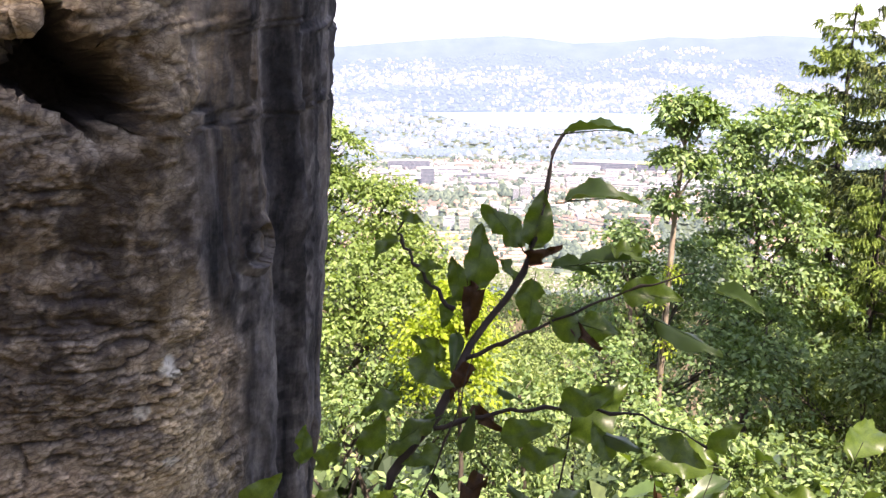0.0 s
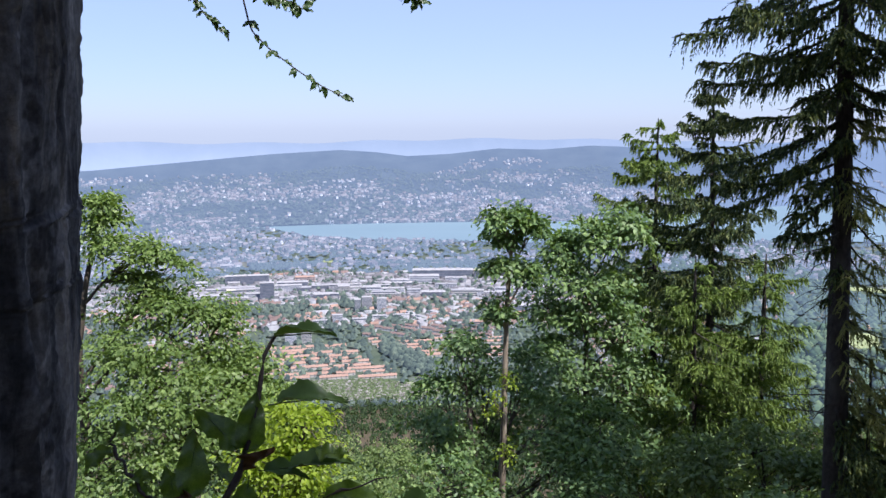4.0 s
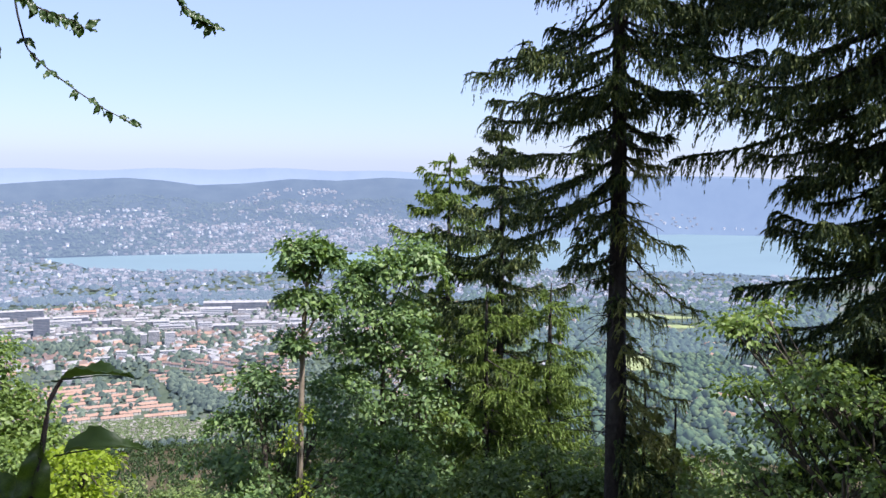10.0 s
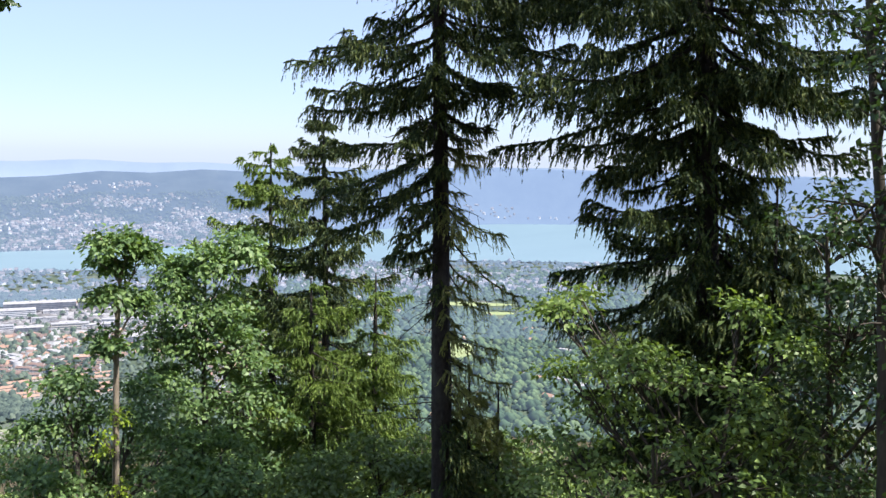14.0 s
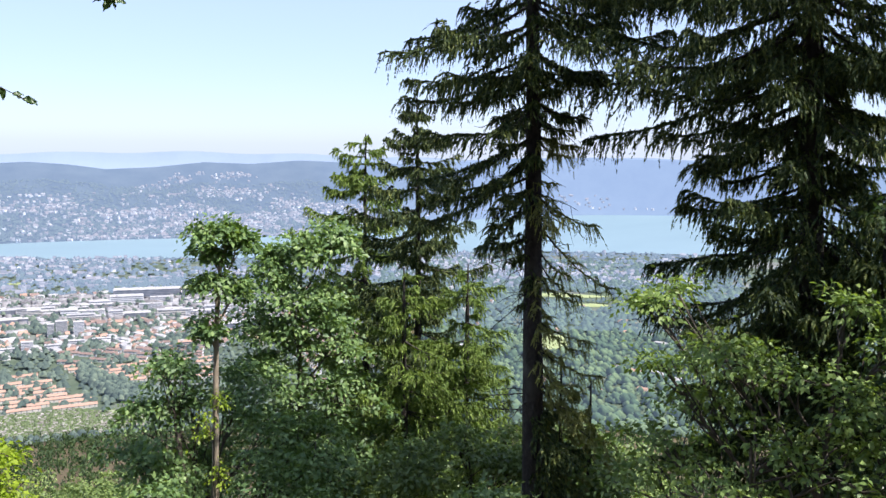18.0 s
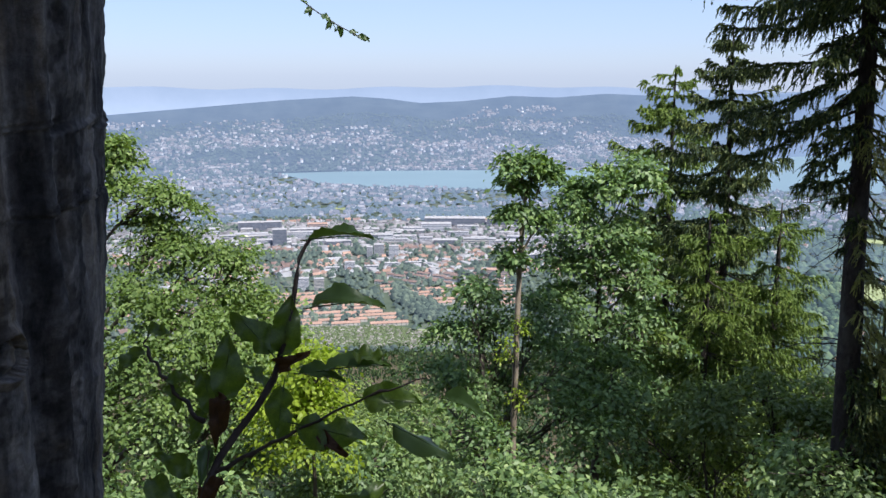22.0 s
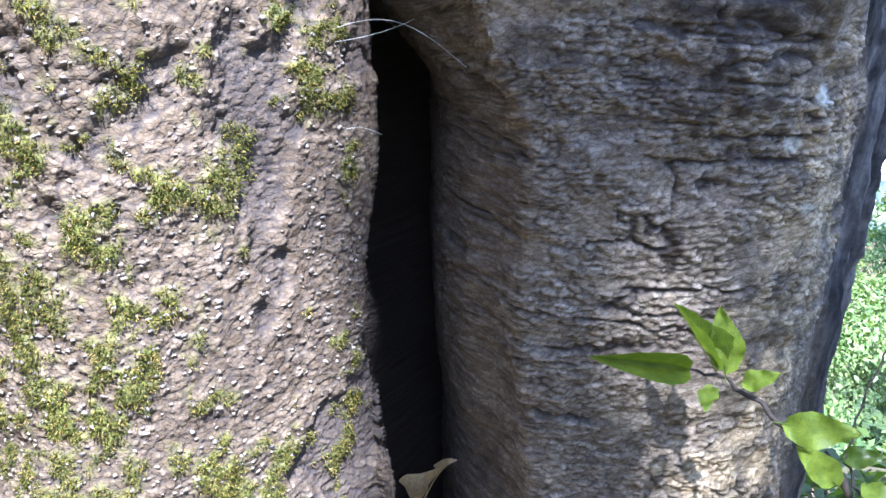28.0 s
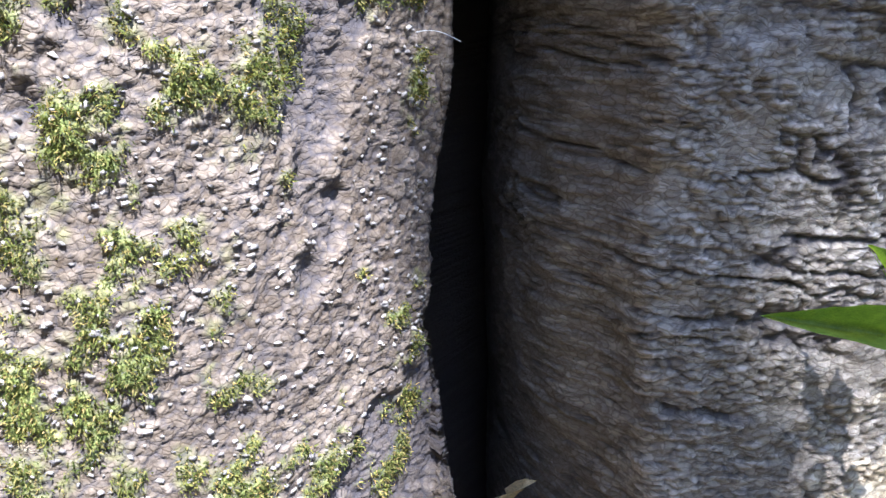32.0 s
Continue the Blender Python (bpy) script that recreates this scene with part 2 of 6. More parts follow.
M["leaf_maple"] = foliage("maple_leaves", [(0, (0.0671, 0.128, 0.0512)), (0.6, (0.128, 0.22, 0.083)), (1, (0.232, 0.336, 0.134))], 0.28, 0.5, 0.38)
# lighter copy of the maple leaves: sunlight put into the colour
M["leaf_lit_maple"] = foliage("lit_maple_leaves", [(0, (0.09, 0.15, 0.045)), (0.5, (0.165, 0.255, 0.08)), (1, (0.27, 0.37, 0.125))], 0.34, 0.5, 0.36)
M["leaf_ash"] = foliage("ash_leaves", [(0, (0.0972, 0.162, 0.0486)), (0.6, (0.157, 0.243, 0.0702)), (1, (0.238, 0.329, 0.108))], 0.32, 0.5, 0.36)
M["leaf_under"] = foliage("undergrowth_leaves", [(0, (0.0708, 0.13, 0.0531)), (0.6, (0.147, 0.236, 0.092)), (1, (0.271, 0.372, 0.153))], 0.28, 0.5, 0.38)
# lighter copy of the undergrowth leaves for sunlit shrubs, light in the colour
M["leaf_under_light"] = foliage("sunny_undergrowth_leaves", [(0, (0.09, 0.145, 0.05)), (0.6, (0.155, 0.23, 0.08)), (1, (0.25, 0.33, 0.125))], 0.3, 0.5, 0.36)
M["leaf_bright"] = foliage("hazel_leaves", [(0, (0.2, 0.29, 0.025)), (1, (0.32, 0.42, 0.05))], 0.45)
M["leaf_beech"] = foliage("beech_leaves", [(0, (0.05, 0.095, 0.025)), (1, (0.115, 0.18, 0.042))], 0.5, 0.36, 0.5, 6, True)
# beech leaves in sun, the light put into a yellower colour
M["leaf_sunlit"] = foliage("sunlit_beech_leaves", [(0, (0.12, 0.19, 0.03)), (1, (0.22, 0.3, 0.055))], 0.45, 0.5, 0.3, 6, True)
M["leaf_brown"] = foliage("withered_leaves", [(0, (0.035, 0.018, 0.013)), (1, (0.085, 0.045, 0.028))], 0.25, 0.6, 0.2, 8, True)
# beech leaves in shade and against the sky, darkened in the colour
M["leaf_dark"] = foliage("shaded_beech_leaves", [(0, (0.03, 0.062, 0.02)), (1, (0.06, 0.11, 0.03))], 0.28, 0.4, 0.5, 2)
M["flake"] = surface("bark_flakes", (0.15, 0.125, 0.1), (0.33, 0.3, 0.26), 60, 0.85, 0.5, 300, 0.002, island=0.6)
M["moss_tuft"] = foliage("moss_tufts", [(0, (0.035, 0.045, 0.012)), (0.4, (0.075, 0.085, 0.022)), (0.75, (0.145, 0.135, 0.042)), (1, (0.24, 0.17, 0.075))], 0.3, 0.95, 0.03, 30)
M["soil"] = surface("forest_floor", (0.05, 0.035, 0.022), (0.14, 0.1, 0.06), 3, 0.95, 0.8, 20, 0.05, c3=(0.06, 0.09, 0.025))


# ---- building blocks ----
def raw(name, verts, faces, material, attrs=None, smooth=False, mats=None, index=None):
    """A mesh from arrays: verts (n, 3), faces (m, 3) or (m, 4)."""
    verts, faces = np.asarray(verts, np.float32), np.asarray(faces, np.int32)
    me = bpy.data.meshes.new(name)
    n, k = faces.shape
    me.vertices.add(len(verts))
    me.vertices.foreach_set("co", verts.ravel())
    me.loops.add(n * k)
    me.loops.foreach_set("vertex_index", faces.ravel())
    me.polygons.add(n)
    me.polygons.foreach_set("loop_start", np.arange(0, n * k, k, dtype=np.int32))
    for mt in mats or [material]:
        me.materials.append(mt)
    if index is not None:
        me.polygons.foreach_set("material_index", np.asarray(index, np.int32))
    if smooth:
        me.polygons.foreach_set("use_smooth", np.ones(n, bool))
    for key, val in (attrs or {}).items():
        a = me.attributes.new(key, "FLOAT", "POINT")
        a.data.foreach_set("value", np.asarray(val, np.float32).ravel())
    me.update(calc_edges=True)
    me.validate()
    return me


def part(name, data, material=None, parent=None, label=""):
    """Links a bmesh or a mesh as one object under a thing."""
    if isinstance(data, bmesh.types.BMesh):
        me = bpy.data.meshes.new(name)
        data.to_mesh(me)
        data.free()
        me.materials.append(material)
    else:
        me = data
    ob = new(name, me)
    if parent is not None:
        ob.parent = parent
    return tagged(ob, label)


def thing(name, place, label, category, group="", kind=""):
    ob = new(name)
    ob.location = place
    ob.empty_display_size = 0.1
    return tagged(ob, label, category, group, kind)


def tube(points, radii, sides=7, cap=True):
    """Verts and quads of a tapered round tube along points."""
    pts = np.asarray(points, float)
    tan = np.gradient(pts, axis=0)
    tan /= np.linalg.norm(tan, axis=1, keepdims=True) + 1e-9
    ref = np.where(np.abs(tan[:, 2:3]) > 0.9, [[1.0, 0, 0]], [[0, 0, 1.0]])
    u = np.cross(tan, ref)
    u /= np.linalg.norm(u, axis=1, keepdims=True) + 1e-9
    w = np.cross(tan, u)
    a = np.linspace(0, 2 * np.pi, sides, endpoint=False)
    ring = u[:, None] * np.cos(a)[None, :, None] + w[:, None] * np.sin(a)[None, :, None]
    v = (pts[:, None] + ring * np.asarray(radii, float)[:, None, None]).reshape(-1, 3)
    n = len(pts)
    i, j = np.meshgrid(np.arange(n - 1), np.arange(sides), indexing="ij")
    q = np.stack([i * sides + j, (i + 1) * sides + j, (i + 1) * sides + (j + 1) % sides, i * sides + (j + 1) % sides], -1).reshape(-1, 4)
    return v, q


def joined(pieces):
    """Several (verts, faces) into one."""
    vs, fs, k = [], [], 0
    for v, f in pieces:
        vs.append(v)
        fs.append(np.asarray(f) + k)
        k += len(v)
    return np.concatenate(vs), np.concatenate(fs)


def squash(p):
    """Draws land past three kilometres nearer, along the line of sight, so that the horizon lies within five."""
    p = np.asarray(p, float)
    off = p - np.array(EYE)
    d = np.hypot(off[..., 0], off[..., 1])
    near = np.where(d > 3000, 3000 + 1850 * (1 - np.exp(-(np.maximum(d, 3000) - 3000) / 1850)), d)
    return np.array(EYE) + off * (near / np.maximum(d, 1e-6))[..., None]


def polar(az, d):
    az = np.radians(az)
    return np.sin(az) * d, np.cos(az) * d


def waves(x, y, seed, octaves=4, base=1.0):
    """Smooth value noise in [0, 1], vectorised."""
    rng = np.random.default_rng(seed)
    out, amp, tot = np.zeros_like(np.asarray(x, float)), 1.0, 0.0
    for o in range(octaves):
        table = rng.random((64, 64))
        fx, fy = x * base * 2 ** o + 17.3 * o, y * base * 2 ** o + 5.1 * o
        i, j = np.floor(fx).astype(int), np.floor(fy).astype(int)
        u, v = fx - i, fy - j
        u, v = u * u * (3 - 2 * u), v * v * (3 - 2 * v)
        g = lambda a, b: table[a % 64, b % 64]
        out += amp * ((g(i, j) * (1 - u) + g(i + 1, j) * u) * (1 - v) + (g(i, j + 1) * (1 - u) + g(i + 1, j + 1) * u) * v)
        tot += amp
        amp *= 0.5
    return out / tot


# ---- the land ----
PLAIN = 1.6 - 463.0
SKYLINE_AZ = [-60, -30, -22, -17, -11.5, -7.2, -5, -3, -0.3, 2.7, 5.5, 8.5, 11.3, 15, 22, 27, 33, 60]
SKYLINE_EL = [-2.6, -2.6, -2.35, -1.95, -1.5, -1.27, -1.42, -1.68, -1.55, -1.22, -1.3, -1.05, -1.15, -1.2, -0.75, -0.6, -0.7, -0.8]


def height(x, y):
    """The land's height over the plan: the wooded slope, the plain with the lake, the ridge beyond."""
    x, y = np.asarray(x, float), np.asarray(y, float)
    d, az = np.hypot(x, y), np.degrees(np.arctan2(x, y))
    slope = np.interp(d, [0, 1.5, 5, 12, 25, 60, 200, 500, 1000, 1480], [0, -0.1, -1.6, -6.5, -15, -38, -112, -240, -368, -463 + 1.6])
    slope = slope + (waves(x, y, 3, 3, 0.004) - 0.5) * np.interp(d, [30, 300, 1300, 1480], [0, 30, 18, 0])
    front = np.cos(np.radians(az))
    uphill = np.where(front < 0.25, np.minimum(0.35 * d * np.clip(0.25 - front, 0, 1), 60), 0)
    z = np.where(d < 1480, slope * np.clip(front * 2 + 0.35, 0.0, 1) + uphill, PLAIN)
    shore = np.interp(az, [-25, -11, 0, 12, 20, 27, 33, 60], [4300, 4300, 4420, 4700, 5600, 6200, 6400, 6500])
    top = np.interp(az, SKYLINE_AZ, SKYLINE_EL)
    crest = 1.6 + np.tan(np.radians(top)) * 7200
    u = np.clip((d - shore) / (7200 - shore), 0, 1)
    rise = np.where(u < 0.45, u * 0.75, 0.3375 + (u - 0.45) * 1.2045)
    rise = np.clip(rise, 0, 1)
    hill = PLAIN + (crest - PLAIN) * (rise * rise * (3 - 2 * rise) * 0.6 + rise * 0.4)
    bumps = (waves(x, y, 8, 3, 0.0016) - 0.5) * 60 * np.clip(u * 4, 0, 1) * np.clip((1 - u) * 5, 0, 1)
    z = np.where(d > shore, hill + bumps, z)
    far_el = -0.72 + 0.1 * np.sin(az * 0.21 + 1) + 0.06 * np.sin(az * 0.9)
    back = crest - (d - 7200) * 0.12
    last = 1.6 + np.tan(np.radians(far_el)) * 21000
    w = np.clip((d - 9500) / 11500, 0, 1)
    z = np.where(d > 7200, np.maximum(back, PLAIN + 60) * (1 - w) + last * w, z)
    return z


def lake_mask(x, y):
    d, az = np.hypot(x, y), np.degrees(np.arctan2(x, y))
    near = np.interp(az, [-13.2, -11.6, -9.5, -6, 0, 4, 8, 15, 21, 25, 30, 36], [4330, 4260, 3900, 3760, 3690, 3640, 3640, 3750, 3950, 3980, 4000, 4100])
    far = np.interp(az, [-13.2, -11, -8, 0, 5, 9, 12, 18, 24, 30, 36], [4350, 4360, 4400, 4450, 4490, 4545, 4750, 5690, 6290, 6440, 6490])
    return (d > near) & (d < far) & (az > -13.2) & (az < 58)


def land_rows():
    a = np.concatenate([np.linspace(-180, -42, 40), np.linspace(-40, 60, 301), np.linspace(62, 179, 36)])
    d = np.concatenate([[0.01, 0.3, 0.8, 1.5, 2.5], np.geomspace(4, 1480, 60), np.linspace(1500, 7400, 150), np.geomspace(7700, 21000, 24)])
    return a, d


def build_land():
    a, d = land_rows()
    A, D = np.meshgrid(a, d, indexing="ij")
    X, Y = polar(A, D)
    Z = height(X, Y)
    V = squash(np.stack([X, Y, Z], -1)).reshape(-1, 3)
    na, nd = len(a), len(d)
    i, j = np.meshgrid(np.arange(na), np.arange(nd - 1), indexing="ij")
    q = np.stack([i * nd + j, i * nd + j + 1, ((i + 1) % na) * nd + j + 1, ((i + 1) % na) * nd + j], -1).reshape(-1, 4)
    dm = D[i, j].ravel()
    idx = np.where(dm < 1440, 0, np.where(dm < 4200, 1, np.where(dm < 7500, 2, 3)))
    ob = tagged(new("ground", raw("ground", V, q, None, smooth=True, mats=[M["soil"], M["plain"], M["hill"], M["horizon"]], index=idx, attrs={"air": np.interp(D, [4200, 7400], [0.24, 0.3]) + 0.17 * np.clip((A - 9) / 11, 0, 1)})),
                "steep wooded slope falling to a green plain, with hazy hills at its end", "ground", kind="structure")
    return ob


M["plain"] = surface("plain_ground", (0.045, 0.07, 0.045), (0.085, 0.11, 0.075), 0.02, 0.95, 0, c3=(0.15, 0.16, 0.15))
# haze colour that far land, woods and houses give off as emission
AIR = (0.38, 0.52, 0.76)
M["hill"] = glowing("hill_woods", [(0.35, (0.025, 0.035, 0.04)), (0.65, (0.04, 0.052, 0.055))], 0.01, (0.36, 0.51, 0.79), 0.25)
# haze emission follows the air attribute: more with distance and to the right
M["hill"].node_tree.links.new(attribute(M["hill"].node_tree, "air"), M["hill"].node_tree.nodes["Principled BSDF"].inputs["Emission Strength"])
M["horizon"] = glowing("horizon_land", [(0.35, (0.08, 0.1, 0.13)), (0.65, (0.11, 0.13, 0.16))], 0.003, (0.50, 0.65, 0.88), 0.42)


def make_water():
    m, t, b = nodes_of("lake_water")
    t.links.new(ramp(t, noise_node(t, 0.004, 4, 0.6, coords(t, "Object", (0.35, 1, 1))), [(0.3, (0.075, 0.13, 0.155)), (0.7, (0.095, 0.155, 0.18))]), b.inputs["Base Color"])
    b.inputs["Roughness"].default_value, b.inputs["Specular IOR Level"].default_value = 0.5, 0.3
    # haze over the lake, put in as emission
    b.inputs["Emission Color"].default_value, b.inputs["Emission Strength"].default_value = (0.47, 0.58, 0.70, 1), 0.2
    return m


M["water"] = make_water()


def build_lake():
    a = np.linspace(-13.2, 58, 150)
    near = np.interp(a, [-13.2, -11.6, -9.5, -6, 0, 4, 8, 15, 21, 25, 30, 36], [4330, 4260, 3900, 3760, 3690, 3640, 3640, 3750, 3950, 3980, 4000, 4100])
    far = np.interp(a, [-13.2, -11, -8, 0, 5, 9, 12, 18, 24, 30, 36], [4340, 4350, 4390, 4440, 4480, 4530, 4730, 5650, 6250, 6400, 6450])
    u = np.linspace(0, 1, 24)
    D = near[:, None] + (far - near)[:, None] * u
    X, Y = polar(a[:, None], D)
    V = squash(np.stack([X, Y, np.full_like(X, PLAIN + 6)], -1)).reshape(-1, 3)
    i, j = np.meshgrid(np.arange(149), np.arange(23), indexing="ij")
    q = np.stack([i * 24 + j, i * 24 + j + 1, (i + 1) * 24 + j + 1, (i + 1) * 24 + j], -1).reshape(-1, 4)
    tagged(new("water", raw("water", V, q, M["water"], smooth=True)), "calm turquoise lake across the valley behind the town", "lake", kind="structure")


build_land()
build_lake()

# ---- the town ----
# town walls and roofs muted a little, haze put into the colour
for key, wall in (("wall_white", (0.6, 0.61, 0.64)), ("wall_cream", (0.5, 0.48, 0.44)), ("wall_grey", (0.42, 0.42, 0.43)), ("wall_rose", (0.55, 0.42, 0.36))):
    M[key] = surface(key, tuple(c * 0.85 for c in wall), wall, 0.15, 0.9, 0, island=0.25)
M["roof_orange"] = surface("orange_roof_tiles", (0.3, 0.195, 0.15), (0.42, 0.285, 0.22), 0.08, 0.9, 0, island=0.35)
M["roof_brown"] = surface("brown_roof_tiles", (0.17, 0.125, 0.11), (0.26, 0.19, 0.17), 0.08, 0.9, 0, island=0.35)
M["roof_flat"] = surface("gravel_flat_roof", (0.27, 0.27, 0.28), (0.44, 0.44, 0.44), 0.1, 0.95, 0, island=0.45)
M["glass_band"] = surface("window_glass_far", (0.06, 0.08, 0.11), (0.13, 0.16, 0.2), 0.1, 0.25, 0)
# trees and far houses carry haze in the colour: greyed base, blue emission
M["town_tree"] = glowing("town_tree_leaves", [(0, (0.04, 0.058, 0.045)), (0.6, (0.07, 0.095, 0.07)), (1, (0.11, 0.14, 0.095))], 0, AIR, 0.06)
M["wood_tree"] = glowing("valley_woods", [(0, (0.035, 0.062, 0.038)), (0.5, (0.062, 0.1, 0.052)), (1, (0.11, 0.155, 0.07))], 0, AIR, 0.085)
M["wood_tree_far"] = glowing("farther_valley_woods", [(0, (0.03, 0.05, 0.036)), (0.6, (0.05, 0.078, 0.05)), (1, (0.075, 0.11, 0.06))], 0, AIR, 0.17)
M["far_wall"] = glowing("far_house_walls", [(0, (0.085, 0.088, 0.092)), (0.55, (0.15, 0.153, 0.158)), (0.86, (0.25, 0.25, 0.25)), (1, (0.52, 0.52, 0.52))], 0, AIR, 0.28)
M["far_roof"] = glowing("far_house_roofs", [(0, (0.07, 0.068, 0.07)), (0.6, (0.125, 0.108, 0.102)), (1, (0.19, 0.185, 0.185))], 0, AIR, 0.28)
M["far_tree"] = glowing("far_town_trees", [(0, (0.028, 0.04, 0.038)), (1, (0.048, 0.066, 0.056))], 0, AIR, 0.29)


def gabled(n):
    """Unit houses in arrays: five-sided with a ridge along x. Returns walls and roof as (verts, tris)."""
    w = np.array([[-.5, -.5, 0], [.5, -.5, 0], [.5, .5, 0], [-.5, .5, 0], [-.5, -.5, 1], [.5, -.5, 1], [.5, .5, 1], [-.5, .5, 1], [-.5, 0, 1.55], [.5, 0, 1.55]])
    wf = np.array([[0, 1, 5], [0, 5, 4], [2, 3, 7], [2, 7, 6], [1, 2, 6], [1, 6, 5], [3, 0, 4], [3, 4, 7], [5, 6, 9], [7, 4, 8]])
    r = np.array([[-.54, -.58, .93], [.54, -.58, .93], [.54, 0, 1.6], [-.54, 0, 1.6], [-.54, .58, .93], [.54, .58, .93]])
    rf = np.array([[0, 1, 2], [0, 2, 3], [5, 4, 3], [5, 3, 2]])
    return (w, wf), (r, rf)


def scattered(template, x, y, z, sx, sy, sz, turn):
    """Copies of a template mesh, each scaled, turned and set down, joined in one array and drawn in by squash."""
    v, f = template
    n = len(x)
    c, s = np.cos(turn)[:, None], np.sin(turn)[:, None]
    px, py = v[None, :, 0] * sx[:, None], v[None, :, 1] * sy[:, None]
    P = np.stack([px * c - py * s + x[:, None], px * s + py * c + y[:, None], v[None, :, 2] * sz[:, None] + z[:, None]], -1)
    F = f[None] + (np.arange(n) * len(v))[:, None, None]
    return squash(P).reshape(-1, 3), F.reshape(-1, f.shape[1])


def lump(seed, rings=3, seg=6):
    """A small uneven crown, one of the many far off."""
    rng = np.random.default_rng(seed)
    v, f = [(0, 0, 1.0)], []
    for k in range(rings):
        h = 0.82 - 0.32 * k
        r = (0.28, 0.5, 0.4)[k]
        for s in range(seg):
            a = 2 * math.pi * (s + 0.5 * k) / seg
            q = r * rng.uniform(0.75, 1.25)
            v.append((q * math.cos(a), q * math.sin(a), h * rng.uniform(0.88, 1.1)))
    for s in range(seg):
        f.append((0, 1 + s, 1 + (s + 1) % seg))
    for k in range(rings - 1):
        for s in range(seg):
            a, b = 1 + k * seg + s, 1 + k * seg + (s + 1) % seg
            f += [(a, a + seg, b + seg), (a, b + seg, b)]
    return np.array(v), np.array(f)


def sample(seed, n, az0, az1, d0, d1, keep=None):
    """Random places on the plan, even over the land, thinned by keep(x, y, d, az)."""
    rng = np.random.default_rng(seed)
    az = rng.uniform(az0, az1, n)
    d = np.sqrt(rng.uniform(d0 * d0, d1 * d1, n))
    x, y = polar(az, d)
    ok = ~lake_mask(x, y)
    if keep is not None:
        ok &= keep(x, y, d, az, rng.random(n))
    return x[ok], y[ok], d[ok], az[ok], rng


def stuff(name, verts, faces, material, label, category):
    return tagged(new(name, raw(name, verts, faces, material, smooth=category == "trees" and name != "slope_wood")), label, category, kind="stuff")


def far_town():
    """The houses and trees across the lake and in the centre, too many and too small to count."""
    def houses(x, y, d, az, r):
        el = np.degrees(np.arctan2(height(x, y) - 1.6, d))
        edge = np.interp(az, [-22, -15, -11.5, -10.8, -8, -3, -0.5, 1, 5, 7, 9, 12, 30], [-2.7, -2.8, -2.6, -3.1, -3.3, -3.2, -2.6, -1.9, -1.8, -2.6, -2.9, -3.0, -2.9])
        dens = np.interp(edge - el, [0, 0.4, 1.2, 3.5], [0.25, 0.45, 0.8, 0.95])
        woods = waves(x, y, 21, 4, 0.003) > 0.58
        right = np.where(az > 13, np.where((d > 3080) & (d < 3800) & (waves(x, y, 24, 3, 0.004) > 0.42), 2.2, 0.3), 1)
        return (el < edge + 0.25 * (waves(x, y, 22, 3, 0.006) - 0.5)) & (r < dens * (0.12 + 1.1 * np.clip((waves(x, y, 23, 4, 0.0035) - 0.38) * 4.5, 0, 1)) * np.where(woods, 0.35, 1) * right * np.where((d > 4330) & (d < 4750), 1.3, 1))

    (w, wf), (rf, rff) = gabled(1)
    x, y, d, az, rng = sample(31, 21000, -26, 34, 2900, 6700, houses)
    n = len(x)
    z = height(x, y)
    sx, sy = rng.uniform(11, 24, n), rng.uniform(10, 15, n)
    sz = rng.uniform(7, 13, n)
    big = rng.random(n) < 0.05
    sx[big] *= 2.2
    turn = rng.choice([0.2, 1.77, -0.4, 0.9], n) + rng.normal(0, 0.15, n)
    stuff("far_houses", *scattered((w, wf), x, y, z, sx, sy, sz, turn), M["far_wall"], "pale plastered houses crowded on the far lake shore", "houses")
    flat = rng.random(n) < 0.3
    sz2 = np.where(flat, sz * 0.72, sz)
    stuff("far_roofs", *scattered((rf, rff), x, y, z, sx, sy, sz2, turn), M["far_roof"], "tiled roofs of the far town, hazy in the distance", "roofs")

    def trees(x, y, d, az, r):
        return (r < np.where((az > 13) & (d > 3080) & (d < 3800), 0.4, 0.45 + 0.55 * (waves(x, y, 21, 4, 0.003) > 0.54))) & (d < np.interp(az, [10, 13], [6300, 5200]))

    x, y, d, az, rng = sample(32, 32000, -26, 36, 2900, 6600, trees)
    n = len(x)
    s = rng.uniform(12, 22, n)
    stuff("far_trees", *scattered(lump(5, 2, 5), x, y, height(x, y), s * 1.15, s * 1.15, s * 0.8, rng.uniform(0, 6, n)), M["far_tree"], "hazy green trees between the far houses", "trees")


def in_rows(x, y, d, az):
    """Where the rows of orange-roofed houses stand."""
    return (d > 1640) & (d < 2080) & (az > -13.5) & (az < 8.5)


def in_garden(x, y, d, az):
    edge = np.interp(az, [-16, -11, -5, -1.5], [1640, 1640, 1640, 1560])
    return (d < edge) & (d > 1478) & (az > -17) & (az < -1.2)


def in_grove(x, y, d, az):
    """The dark strip of trees that runs down past the rows."""
    mid = np.interp(az, [-4.6, -3, -1, 1, 3], [1900, 1760, 1660, 1600, 1560])
    return (np.abs(d - mid) < 60) & (az > -4.8) & (az < 4)


def mid_town():
    """Between the foot of the slope and the lake: houses of all sizes, streets of trees."""
    (w, wf), (rf, rff) = gabled(1)

    def free(x, y, d, az, r):
        wood = (waves(x, y, 40, 3, 0.004) > 0.6) | ((d > 2880) & (d < 3080) & (az < 12)) | (az > 13.5) & (d < 3500) | (d < 1640)
        strip = (d > 2430) & (d < 2860) & (az < 9)
        return ~in_rows(x, y, d, az) & ~in_garden(x, y, d, az) & ~in_grove(x, y, d, az) & ~strip & (r < np.where(wood, 0.02, 0.62))

